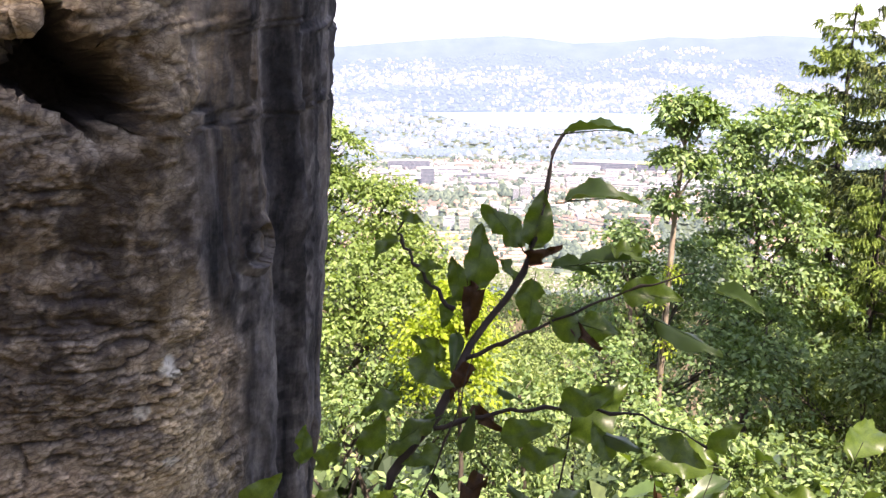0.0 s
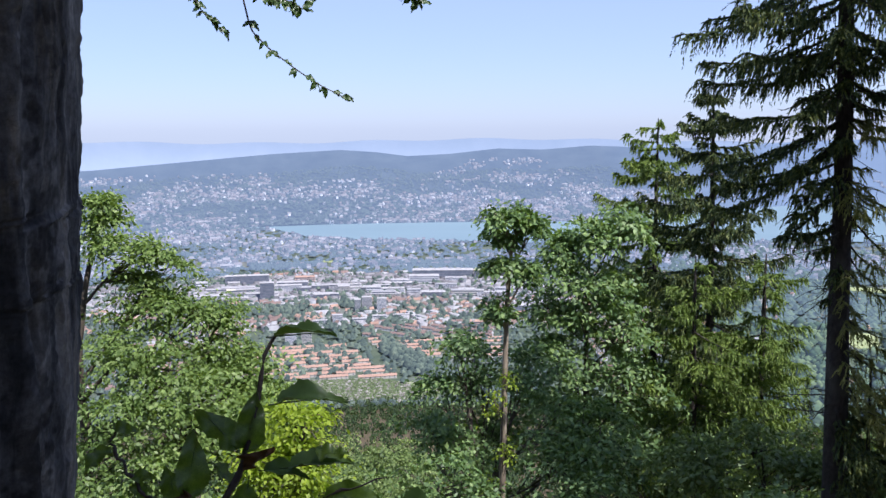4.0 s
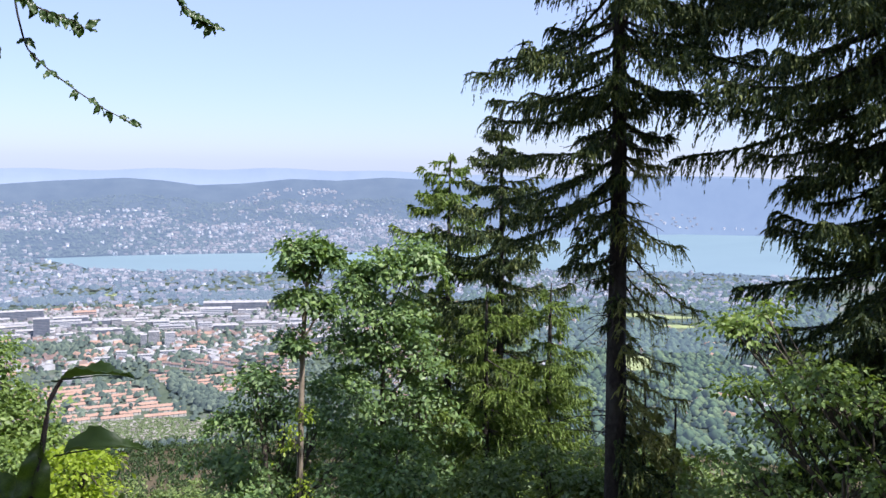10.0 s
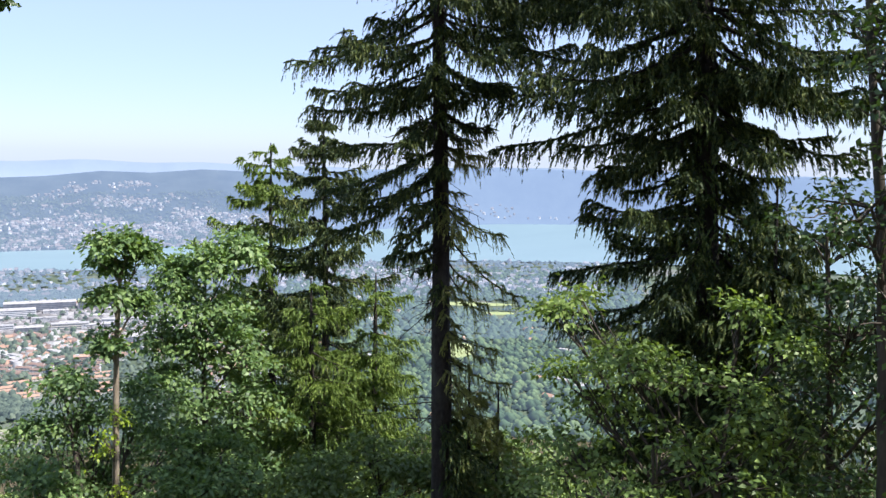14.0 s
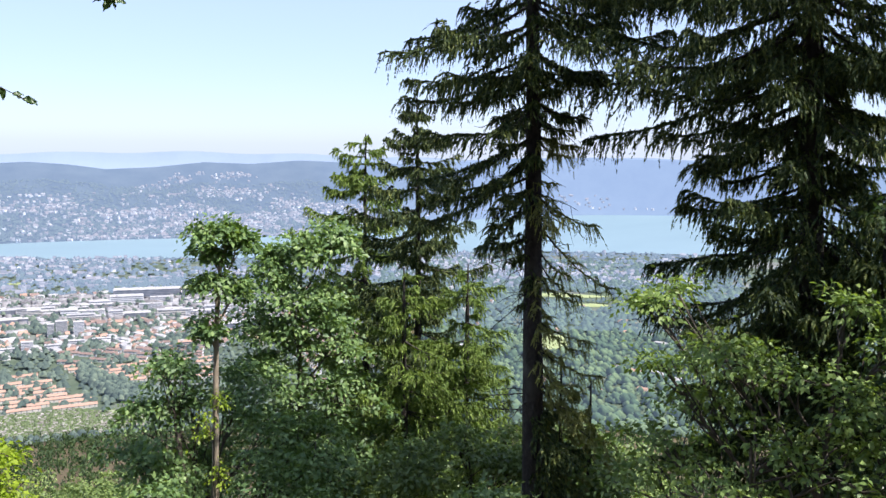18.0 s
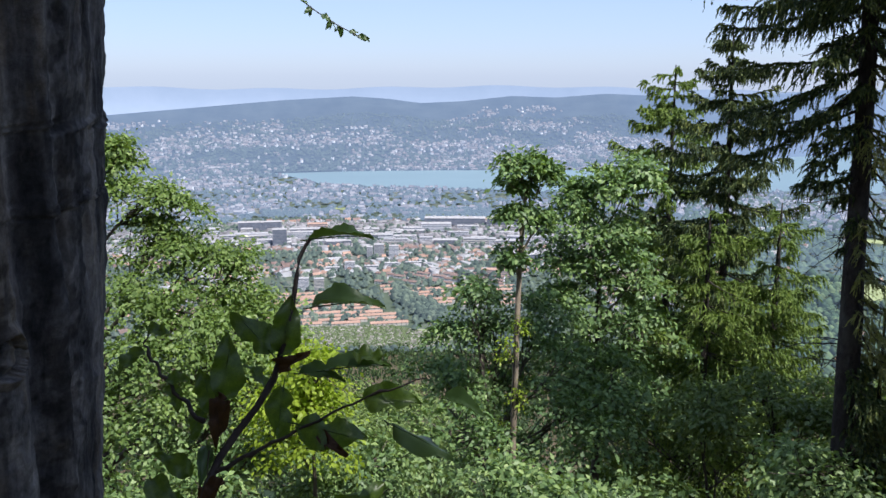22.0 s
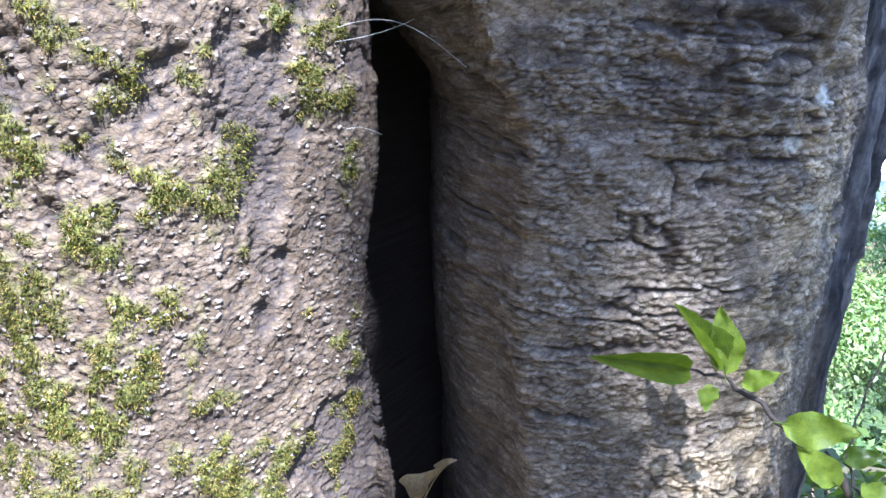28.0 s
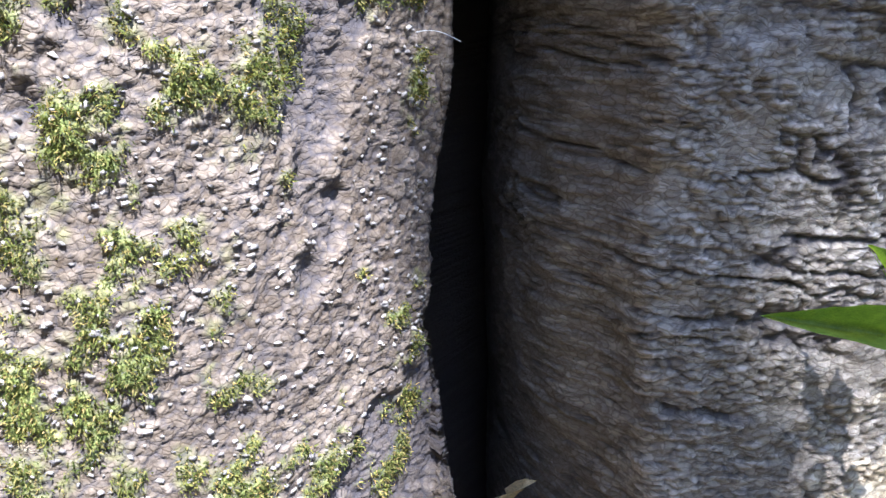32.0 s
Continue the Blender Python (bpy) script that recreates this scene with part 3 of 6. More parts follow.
    x, y, d, az, rng = sample(41, 7000, -27, 34, 1500, 2900, free)
    n = len(x)
    z = height(x, y)
    sx, sy, sz = rng.uniform(10, 26, n), rng.uniform(9, 13, n), rng.uniform(6, 10, n)
    turn = 0.45 + rng.choice([0, 1.57], n) + rng.normal(0, 0.12, n)
    kind = rng.random(n)
    for key, roof, lo, hi, lab in (("wall_cream", "roof_orange", 0, 0.35, "cream houses with orange tiled roofs among trees"), ("wall_white", "roof_brown", 0.35, 0.72, "white houses with brown tiled roofs among trees")):
        k = (kind >= lo) & (kind < hi)
        stuff("town_houses", *scattered((w, wf), x[k], y[k], z[k], sx[k], sy[k], sz[k], turn[k]), M[key], lab, "houses")
        stuff("town_roofs", *scattered((rf, rff), x[k], y[k], z[k], sx[k], sy[k], sz[k], turn[k]), M[roof], "tiled roofs in the town below", "roofs")
    k = kind >= 0.72
    box = np.array([[-.5, -.5, 0], [.5, -.5, 0], [.5, .5, 0], [-.5, .5, 0], [-.5, -.5, 1], [.5, -.5, 1], [.5, .5, 1], [-.5, .5, 1]])
    sides = np.array([[0, 1, 5, 4], [1, 2, 6, 5], [2, 3, 7, 6], [3, 0, 4, 7]])
    stuff("flat_blocks", *scattered((box, sides), x[k], y[k], z[k], sx[k] * 1.7, sy[k] * 1.3, sz[k] * 1.4, turn[k]), M["wall_white"], "white flat-roofed blocks of flats in the town", "blocks")
    stuff("flat_roofs", *scattered((box[4:], np.array([[0, 1, 2, 3]])), x[k], y[k], z[k] + 0.02, sx[k] * 1.7, sy[k] * 1.3, sz[k] * 1.4, turn[k]), M["roof_flat"], "grey gravel roofs of the blocks of flats", "roofs")

    def trees(x, y, d, az, r):
        wood = (waves(x, y, 40, 3, 0.004) > 0.57) | ((d > 2880) & (d < 3080) & (az < 12)) | ((az > 13.5) & (d < 3100)) | in_grove(x, y, d, az) | (d < 1500)
        strip = (d > 2430) & (d < 2860) & (az < 9)
        field = ((np.abs(az - 24.6) < 1.2) & (np.abs(d - 2115) < 115)) | ((np.abs(az - 25.5) < 3.0) & (np.abs(d - 2800) < 80)) | ((np.abs(az - 27.2) < 1.2) & (np.abs(d - 2640) < 60))
        p = np.where(wood, 1.0, np.where(strip, 0.2, 0.5))
        p = np.where(in_rows(x, y, d, az) & ~in_grove(x, y, d, az), 0.4, p)
        return (r < p) & ~in_garden(x, y, d, az) & ~field

    for seed, shape, az0, az1, cnt, lab in ((42, lump(6, 2, 6), -27, 13.5, 15000, "green trees between the houses of the town"), (43, lump(7, 2, 6), 13.5, 36, 13000, "dense woods at the edge of the town"), (48, lump(7, 2, 5), 36, 56, 3000, "woods reaching to the lake shore")):
        x, y, d, az, rng = sample(seed, cnt, az0, az1, 1440, 2950 if az1 < 20 else 3680, trees)
        n = len(x)
        s = rng.uniform(9, 17, n) if seed == 42 else rng.uniform(6, 11, n) + 12 * rng.random(n) ** 2.5
        tall, spin = s * rng.uniform(0.8, 1.25, n), rng.uniform(0, 6, n)
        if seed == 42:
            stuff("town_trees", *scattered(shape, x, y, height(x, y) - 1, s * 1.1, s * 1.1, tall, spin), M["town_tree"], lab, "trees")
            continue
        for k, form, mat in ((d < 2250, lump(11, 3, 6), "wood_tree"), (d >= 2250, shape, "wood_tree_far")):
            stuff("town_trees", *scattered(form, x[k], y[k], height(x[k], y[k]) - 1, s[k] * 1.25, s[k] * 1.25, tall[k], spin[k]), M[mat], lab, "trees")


def grove():
    x, y, d, az, rng = sample(44, 30000, -5.2, 4.5, 1500, 1980, lambda x, y, d, az, r: in_grove(x, y, d, az) & (r < 0.16))
    n = len(x)
    s = rng.uniform(10, 17, n)
    stuff("grove", *scattered(lump(9), x, y, height(x, y) - 1, s * 1.15, s * 1.15, s * rng.uniform(0.9, 1.3, n), rng.uniform(0, 6, n)), M["town_tree"], "dark strip of dense trees beside the terraces", "trees")
    x, y, d, az, rng = sample(45, 9000, -27, 13, 2870, 3110, lambda x, y, d, az, r: waves(x, y, 46, 3, 0.004) > 0.4)
    n = len(x)
    s = rng.uniform(10, 17, n)
    stuff("grove", *scattered(lump(10), x, y, height(x, y) - 1, s * 1.2, s * 1.2, s * rng.uniform(0.9, 1.2, n), rng.uniform(0, 6, n)), M["far_tree"], "band of dark trees before the inner town", "trees")


far_town()
mid_town()
grove()


# ---- buildings that can be told apart ----
def box_mesh(name, x0, x1, y0, y1, z0, z1, material, bevel=0.0):
    bm = bmesh.new()
    bmesh.ops.create_cube(bm, size=1)
    for v in bm.verts:
        v.co = ((x0 + x1) / 2 + v.co.x * (x1 - x0), (y0 + y1) / 2 + v.co.y * (y1 - y0), (z0 + z1) / 2 + v.co.z * (z1 - z0))
    me = bpy.data.meshes.new(name)
    bm.to_mesh(me)
    bm.free()
    me.materials.append(material)
    return me


def on_plain(az, d):
    x, y = polar(az, d)
    p = squash(np.array([x, y, PLAIN]))
    return tuple(float(c) for c in p)


def row_house(length, material, roof_mat):
    """A terrace: plastered wall, tiled roof with its eaves, a band of windows, chimneys."""
    w = np.array([[-.5, -.5, 0], [.5, -.5, 0], [.5, .5, 0], [-.5, .5, 0], [-.5, -.5, 1], [.5, -.5, 1], [.5, .5, 1], [-.5, .5, 1], [-.5, 0, 1.5], [.5, 0, 1.5]]) * [length, 9, 5.6]
    wf = [(0, 1, 5, 4), (2, 3, 7, 6), (1, 2, 6, 5), (3, 0, 4, 7), (5, 6, 9, 9), (7, 4, 8, 8)]
    wall = bpy.data.meshes.new("wall")
    wall.from_pydata(w.tolist(), [], [tuple(dict.fromkeys(f)) for f in wf])
    wall.materials.append(material)
    h = length / 2 + 0.4
    r = [(-h, -5.2, 5.2), (h, -5.2, 5.2), (h, 0, 8.6), (-h, 0, 8.6), (-h, 5.2, 5.2), (h, 5.2, 5.2), (-h, -5.2, 5.5), (h, -5.2, 5.5), (h, 0, 8.95), (-h, 0, 8.95), (-h, 5.2, 5.5), (h, 5.2, 5.5)]
    rf = [(6, 7, 8, 9), (9, 8, 11, 10), (0, 3, 2, 1), (3, 4, 5, 2), (0, 1, 7, 6), (5, 4, 10, 11), (1, 2, 8, 7), (2, 5, 11, 8), (3, 0, 6, 9), (4, 3, 9, 10)]
    roof = bpy.data.meshes.new("roof")
    roof.from_pydata(r, [], rf)
    roof.materials.append(roof_mat)
    win = box_mesh("window", -1.0, 1.0, -0.06, 0.06, -0.7, 0.7, M["glass_band"])
    chim = box_mesh("chimney", -0.5, 0.5, -0.5, 0.5, 0, 1.8, M["wall_rose"])
    return wall, roof, win, chim


def rows_of_houses():
    sets = {L: row_house(L, M["wall_cream"], M["roof_orange"]) for L in (36, 54, 72)}
    brown = {L: row_house(L, M["wall_white"], M["roof_brown"]) for L in (36, 54)}
    rng = np.random.default_rng(51)

    def put(az, d, L, turn, meshes, label):
        wall, roof, win, chim = meshes[L]
        root = thing("row_house", on_plain(az, d), label, "house", "terraces in the town")
        root.rotation_euler = (0, 0, turn)
        part("wall", wall, parent=root)
        top = part("roof", roof, parent=root)
        n = int(L // 9)
        for k in range(n):
            for z in (1.6, 4.2):
                o = part("window", win, parent=root)
                o.location = (-L / 2 + 9 * (k + 0.5), -4.5, z)
            if k % 2 == 0:
                o = part("chimney", chim, parent=top)
                o.location = (-L / 2 + 9 * (k + 0.9), 0.8, 8.2)

    a = "terrace of cream houses under a long orange tiled roof"
    for d in range(1650, 1900, 27):
        span = np.interp(d, [1650, 1900], [-3.9, -7.2]), np.interp(d, [1650, 1900], [-12.4, -13.6])
        az = span[0] + rng.uniform(-0.6, 0.1)
        while az > span[1]:
            L = int(rng.choice([36, 54, 72, 72]))
            az -= math.degrees(L / 2 / d)
            if rng.random() < 0.86:
                put(az, d + rng.uniform(-4, 4), L, radians(-az) + 0.13, sets, a)
            az -= math.degrees((L / 2 + rng.uniform(6, 22)) / d)
    for d in range(1800, 1960, 30):
        az = 3.2
        while az > np.interp(d, [1800, 1960], [-2.0, -4.6]):
            L = int(rng.choice([54, 72]))
            az -= math.degrees(L / 2 / d)
            if rng.random() < 0.8:
                put(az, d, L, radians(-az) + 0.16, sets, a)
            az -= math.degrees((L / 2 + rng.uniform(5, 16)) / d)
    for d in range(1990, 2110, 30):
        az = 2.5
        while az > -6.2:
            L = int(rng.choice([36, 54]))
            az -= math.degrees(L / 2 / d)
            if rng.random() < 0.8:
                put(az, d, L, radians(-az) - 0.5, brown, "terrace of pale houses under a brown tiled roof")
            az -= math.degrees((L / 2 + rng.uniform(4, 14)) / d)


def block(name, az, d, wide, deep, high, wall, label, floors, roof="roof_flat", turn=0.0, clear=False):
    """A large building: walls, flat roof with a parapet, a window band on each storey."""
    root = thing(name, on_plain(az, d), label, "building", "large buildings in the town")
    root.rotation_euler = (0, 0, radians(-az) + turn)
    s = float(squash(np.array([*polar(az, d), PLAIN]))[1] / polar(az, d)[1])
    wide, deep, high = wide * s, deep * s, high * s
    part("wall", box_mesh("wall", -wide / 2, wide / 2, -deep / 2, deep / 2, 0, high, M[wall]), parent=root)
    top = part("roof", box_mesh("roof", -wide / 2 - 0.4, wide / 2 + 0.4, -deep / 2 - 0.4, deep / 2 + 0.4, high + 0.01, high + 0.9, M[roof]), parent=root)
    if wide > 50:
        rng = np.random.default_rng(int(abs(az) * 100 + d))
        for _ in range(int(wide // 35)):
            cx, cy = rng.uniform(-wide / 2.4, wide / 2.4), rng.uniform(-deep / 3, deep / 3)
            part("roof_plant", box_mesh("roof_plant", cx - 4, cx + 4, cy - 3, cy + 3, high + 0.9, high + 3.5, M["wall_grey"]), parent=top)
    step = high / floors
    for k in range(floors):
        z = step * (k + 0.35)
        part("window", box_mesh("window", -wide / 2 * 0.96, wide / 2 * 0.96, -deep / 2 - 0.25, -deep / 2 + 0.1, z, z + step * 0.45, M["glass_band"]), parent=root)


def landmarks():
    M["wall_slate"] = surface("slate_grey_cladding", (0.12, 0.13, 0.16), (0.19, 0.2, 0.24), 0.1, 0.7, 0)
    block("office_tower", -12.0, 2470, 38, 22, 50, "wall_slate", "dark slate office tower with bands of windows", 12)
    block("tower_block", -4.75, 2270, 24, 18, 36, "wall_white", "white residential tower block above the terraces", 11)
    block("tower_block", -5.7, 2280, 26, 18, 38, "wall_grey", "grey residential tower block above the terraces", 12)
    block("tower_block", -6.3, 2275, 15, 18, 33, "wall_grey", "slim grey tower block beside a taller one", 11)
    block("tower_block", -7.6, 2120, 24, 16, 26, "wall_white", "white block of flats among trees", 8)
    block("tower_block", -10.6, 1950, 24, 15, 27, "wall_white", "white block of flats at the end of the terraces", 9)
    block("tower_block", -9.6, 1950, 22, 15, 25, "wall_cream", "cream block of flats at the end of the terraces", 8)
    block("flat_block", -6.2, 2130, 34, 14, 14, "wall_white", "low white block of flats with a green roof", 4)
    block("flat_block", -4.9, 2160, 34, 14, 14, "wall_white", "low white block of flats with a green roof", 4)
    block("flat_block", -3.5, 2170, 40, 14, 14, "wall_cream", "low cream block of flats among trees", 4)
    block("flat_block", -8.7, 2130, 34, 14, 12, "wall_white", "low white block of flats among trees", 4)
    block("factory_hall", -13.6, 2600, 80, 50, 14, "wall_cream", "factory hall with a bright cream roof", 2, "roof_cream")
    block("office_building", -13.2, 2760, 130, 30, 26, "wall_slate", "long dark office building with a pale end", 6)
    block("office_building", -10.4, 2650, 90, 30, 20, "wall_slate", "dark office building by the railway", 5)
    block("office_building", -0.8, 2800, 190, 45, 26, "wall_slate", "long glazed commercial building with a grey roof", 5)
    block("office_building", 3.4, 2790, 210, 60, 28, "wall_slate", "long glazed commercial building with a green roof", 5, "roof_green")
    block("office_building", -2.0, 2700, 90, 40, 24, "wall_white", "white commercial building with a curved look", 5)
    block("office_building", 4.6, 2260, 120, 40, 22, "wall_slate", "dark stepped office complex with terraces", 5, turn=0.4)
    block("office_building", 6.4, 2330, 90, 40, 20, "wall_grey", "grey office complex with terraces", 5, turn=0.4)
    block("school", 1.9, 2080, 70, 26, 16, "wall_rose", "brick school building with a bright orange roof", 4, "roof_orange")
    block("works_building", -9.6, 2740, 60, 34, 20, "wall_rose", "brick works building with an orange roof", 4, "roof_orange")
    rng = np.random.default_rng(52)
    for k in range(46):
        az, d = rng.uniform(-16, 9), rng.uniform(2440, 2720)
        block("commercial_building", az, d, rng.uniform(30, 95), rng.uniform(18, 34), rng.uniform(9, 20), str(rng.choice(["wall_white", "wall_white", "wall_grey", "wall_cream", "wall_slate"])), "flat-roofed commercial building beside the railway", int(rng.integers(3, 6)), str(rng.choice(["roof_flat", "roof_flat", "roof_white"])))


M["roof_cream"] = surface("cream_sheet_roof", (0.62, 0.58, 0.45), (0.7, 0.66, 0.54), 0.1, 0.8, 0)
M["roof_green"] = surface("planted_roof", (0.16, 0.2, 0.1), (0.26, 0.3, 0.17), 0.1, 0.95, 0)
M["roof_white"] = surface("white_sheet_roof", (0.25, 0.255, 0.27), (0.36, 0.36, 0.37), 0.1, 0.7, 0)
rows_of_houses()
landmarks()


def gardens():
    """Allotments between the terraces and the wood: huts, hedges, beds."""
    (w, wf), (rf, rff) = gabled(1)
    x, y, d, az, rng = sample(55, 60000, -17, -0.8, 1470, 1660, lambda x, y, d, az, r: in_garden(x, y, d, az) & (r < 0.06))
    n = len(x)
    z, turn = height(x, y), 0.3 + rng.choice([0, 1.57], n)
    s = rng.uniform(3, 5.5, n)
    stuff("garden_huts", *scattered((w, wf), x, y, z, s, s * 0.8, s * 0.5, turn), M["hut"], "small huts scattered over the allotment gardens", "huts")
    stuff("hut_roofs", *scattered((rf, rff), x, y, z, s, s * 0.8, s * 0.5, turn), M["hut"], "pale roofs of the garden huts", "roofs")
    x, y, d, az, rng = sample(56, 60000, -17, -0.8, 1470, 1660, lambda x, y, d, az, r: in_garden(x, y, d, az) & (r < 0.13))
    n = len(x)
    s = rng.uniform(2, 5.5, n)
    stuff("garden_bushes", *scattered(lump(8, 2, 5), x, y, height(x, y), s * 1.4, s * 1.4, s, rng.uniform(0, 6, n)), M["garden_green"], "fruit bushes and hedges of the allotments", "bushes")


def patch(az, d, wide, deep, material, label, turn=0.0):
    """A field laid on the plain."""
    n = 14
    rng = np.random.default_rng(int(d))
    a = np.linspace(0, 2 * np.pi, n, endpoint=False)
    px, py = np.cos(a) * wide / 2 * rng.uniform(0.8, 1.15, n), np.sin(a) * deep / 2 * rng.uniform(0.8, 1.15, n)
    c, s = math.cos(radians(-az) + turn), math.sin(radians(-az) + turn)
    x0, y0 = polar(az, d)
    P = np.stack([x0 + px * c - py * s, y0 + px * s + py * c, np.full(n, PLAIN + 0.6)], -1)
    P = squash(np.concatenate([P, [[x0, y0, PLAIN + 0.6]]]))
    tagged(new("meadow", raw("meadow", P, [(n, k, (k + 1) % n) for k in range(n)], material)), label, "meadow", kind="structure")


M["hut"] = surface("weathered_hut_boards", (0.16, 0.15, 0.13), (0.38, 0.37, 0.34), 0.06, 0.9, 0, island=0.6)
M["garden_green"] = surface("garden_hedges", (0.07, 0.11, 0.05), (0.15, 0.19, 0.09), 0.09, 0.95, 0, island=0.4)
M["meadow"] = surface("mown_meadow", (0.2, 0.245, 0.11), (0.27, 0.31, 0.15), 0.03, 0.95, 0)
M["stubble"] = surface("dry_grass", (0.34, 0.32, 0.16), (0.42, 0.4, 0.22), 0.05, 0.95, 0)
M["allotment"] = surface("garden_soil", (0.14, 0.18, 0.09), (0.3, 0.31, 0.22), 0.12, 0.95, 0)
M["yard"] = surface("yards_and_tracks", (0.2, 0.2, 0.21), (0.34, 0.34, 0.35), 0.03, 0.95, 0)


def yards():
    """Paved ground of the industrial strip and smaller sheds on it."""
    a, d = np.linspace(-27, 9.5, 60), np.linspace(2430, 2870, 8)
    X, Y = polar(a[:, None], d[None] + 0 * a[:, None])
    V = squash(np.stack([X, Y, np.full_like(X, PLAIN + 0.5)], -1)).reshape(-1, 3)
    i, j = np.meshgrid(np.arange(59), np.arange(7), indexing="ij")
    q = np.stack([i * 8 + j, i * 8 + j + 1, (i + 1) * 8 + j + 1, (i + 1) * 8 + j], -1).reshape(-1, 4)
    tagged(new("pavement", raw("pavement", V, q, M["yard"])), "grey yards and railway ground between the large buildings", "pavement", kind="structure")
    box = np.array([[-.5, -.5, 0], [.5, -.5, 0], [.5, .5, 0], [-.5, .5, 0], [-.5, -.5, 1], [.5, -.5, 1], [.5, .5, 1], [-.5, .5, 1]])
    sides = np.array([[0, 1, 5, 4], [1, 2, 6, 5], [2, 3, 7, 6], [3, 0, 4, 7], [4, 5, 6, 7]])
    x, y, dd, az, rng = sample(57, 1100, -27, 9.5, 2435, 2865, lambda x, y, d, az, r: r < 0.85)
    n = len(x)
    stuff("sheds", *scattered((box, sides), x, y, np.full(n, PLAIN), rng.uniform(12, 45, n), rng.uniform(8, 18, n), rng.uniform(4, 12, n), 0.3 + rng.choice([0, 1.57], n) + rng.normal(0, 0.06, n)), M["shed"], "low sheds and halls crowding the industrial strip", "buildings")


M["shed"] = surface("shed_sheeting", (0.18, 0.18, 0.2), (0.42, 0.42, 0.43), 0.03, 0.8, 0, island=0.6)
yards()
gardens()
patch(-8.0, 1560, 460, 150, M["allotment"], "pale green ground of the allotment gardens")
patch(-2.6, 1490, 60, 14, M["stubble"], "narrow strip of dry yellow grass below the gardens")
patch(24.6, 2140, 74, 170, M["meadow"], "bright green meadow in the woods")
patch(27.2, 2665, 90, 60, M["meadow"], "small green meadow in the woods")
patch(25.5, 2825, 270, 70, M["meadow"], "pale green meadow behind the woods")
patch(21.5, 2950, 140, 40, M["stubble"], "pale field behind the woods")
patch(-8.4, 3180, 110, 60, M["meadow"], "green park lawn in the town")


# ---- the wooded slope below ----
def crown_cards(seed, n, cone):
    """A far crown as a loose heap of leaf tufts."""
    rng = np.random.default_rng(seed)
    if cone:
        h = rng.random(n) ** 0.7
        r = 0.36 * (1.03 - h) * rng.uniform(0.55, 1.05, n)
        a = rng.uniform(0, 6.28, n)
        P = np.stack([r * np.cos(a), r * np.sin(a), h], -1)
        N = unit2(np.stack([np.cos(a), np.sin(a), 0.8 + 0 * a], -1) + rng.normal(0, 0.35, (n, 3)))
        s = 0.13 * (1.15 - h)
    else:
        D = unit2(rng.normal(size=(n, 3)) + [0, 0, 0.35])
        P = D * rng.uniform(0.32, 0.52, (n, 1)) * [1, 1, 0.8] + [0, 0, 0.55]
        N = unit2(D + rng.normal(0, 0.45, (n, 3)))
        s = rng.uniform(0.09, 0.19, n)
    T = unit2(np.cross(N, rng.normal(size=(n, 3))))
    B = np.cross(N, T)
    s = s[:, None]
    V = np.stack([P - T * s, P - B * s * 0.75 + N * s * 0.25, P + T * s, P + B * s * 0.75], 1).reshape(-1, 3)
    return V, np.arange(4 * n).reshape(-1, 4)


def unit2(v):
    return v / (np.linalg.norm(v, axis=-1, keepdims=True) + 1e-9)


def slope_wood():
    M["slope_leaf"] = foliage("slope_leaves", [(0, (0.03, 0.06, 0.03)), (1, (0.075, 0.115, 0.05))], 0.25, 0.7, 0.2, 0.06)
    M["slope_needle"] = foliage("slope_needles", [(0, (0.022, 0.042, 0.03)), (1, (0.045, 0.07, 0.04))], 0.15, 0.7, 0.2, 0.06)
    for k, (d0, d1, cnt, cards, size) in enumerate(((45, 130, 200, 90, 11), (130, 420, 700, 60, 13), (420, 900, 2300, 28, 15), (900, 1500, 5000, 20, 15))):
        for cone, share, mat, lab in ((False, 0.72, "slope_leaf", "broad-leaved trees covering the steep slope"), (True, 0.28, "slope_needle", "conifers standing in the slope wood")):
            x, y, d, az, rng = sample(90 + k * 2 + cone, int(cnt * share), -32, 54, d0, d1)
            n = len(x)
            s = size * rng.uniform(0.7, 1.15, n)
            wide = s * (0.75 if not cone else 0.85)
            stuff("slope_wood", *scattered(crown_cards(70 + k, cards, cone), x, y, height(x, y) - (0.12 * s if not cone else 0), wide, wide, s * (1.0 if not cone else 1.35), rng.uniform(0, 6, n)), M[mat], lab, "trees")


slope_wood()


# ---- trees near by ----
def spot(az, el, d):
    """A place at a bearing and an elevation seen from the lookout, d metres off in plan."""
    a = radians(az)
    return np.array([d * math.sin(a), d * math.cos(a), 1.6 + d * math.tan(radians(el))])


def unit(v):
    return v / (np.linalg.norm(v, axis=-1, keepdims=True) + 1e-9)


def needle_twigs(start, way, length, rng, spikes=9, size=0.06, wide=0.34):
    """Twigs set with needles: for each a row of narrow spikes all round a sagging line."""
    n = len(start)
    u = (np.arange(spikes) + 0.5) / spikes
    sag = np.array([0, 0, -1.0])
    P = start[:, None] + way[:, None] * (length[:, None] * u)[..., None] + sag * (0.3 * length[:, None] * u ** 2)[..., None]
    T = unit(way[:, None] + sag * (0.6 * u)[None, :, None])
    side = unit(np.cross(T, rng.normal(size=(n, spikes, 3))))
    D = unit(T + side * 0.75)
    s = size * rng.uniform(0.7, 1.25, (n, spikes, 1)) * (1.15 - 0.5 * u)[None, :, None]
    W = unit(np.cross(D, side)) * s * wide
    tip = P + D * s
    back = P - T * s * 0.5
    V = np.stack([back + W, back - W, tip], 2).reshape(-1, 3)
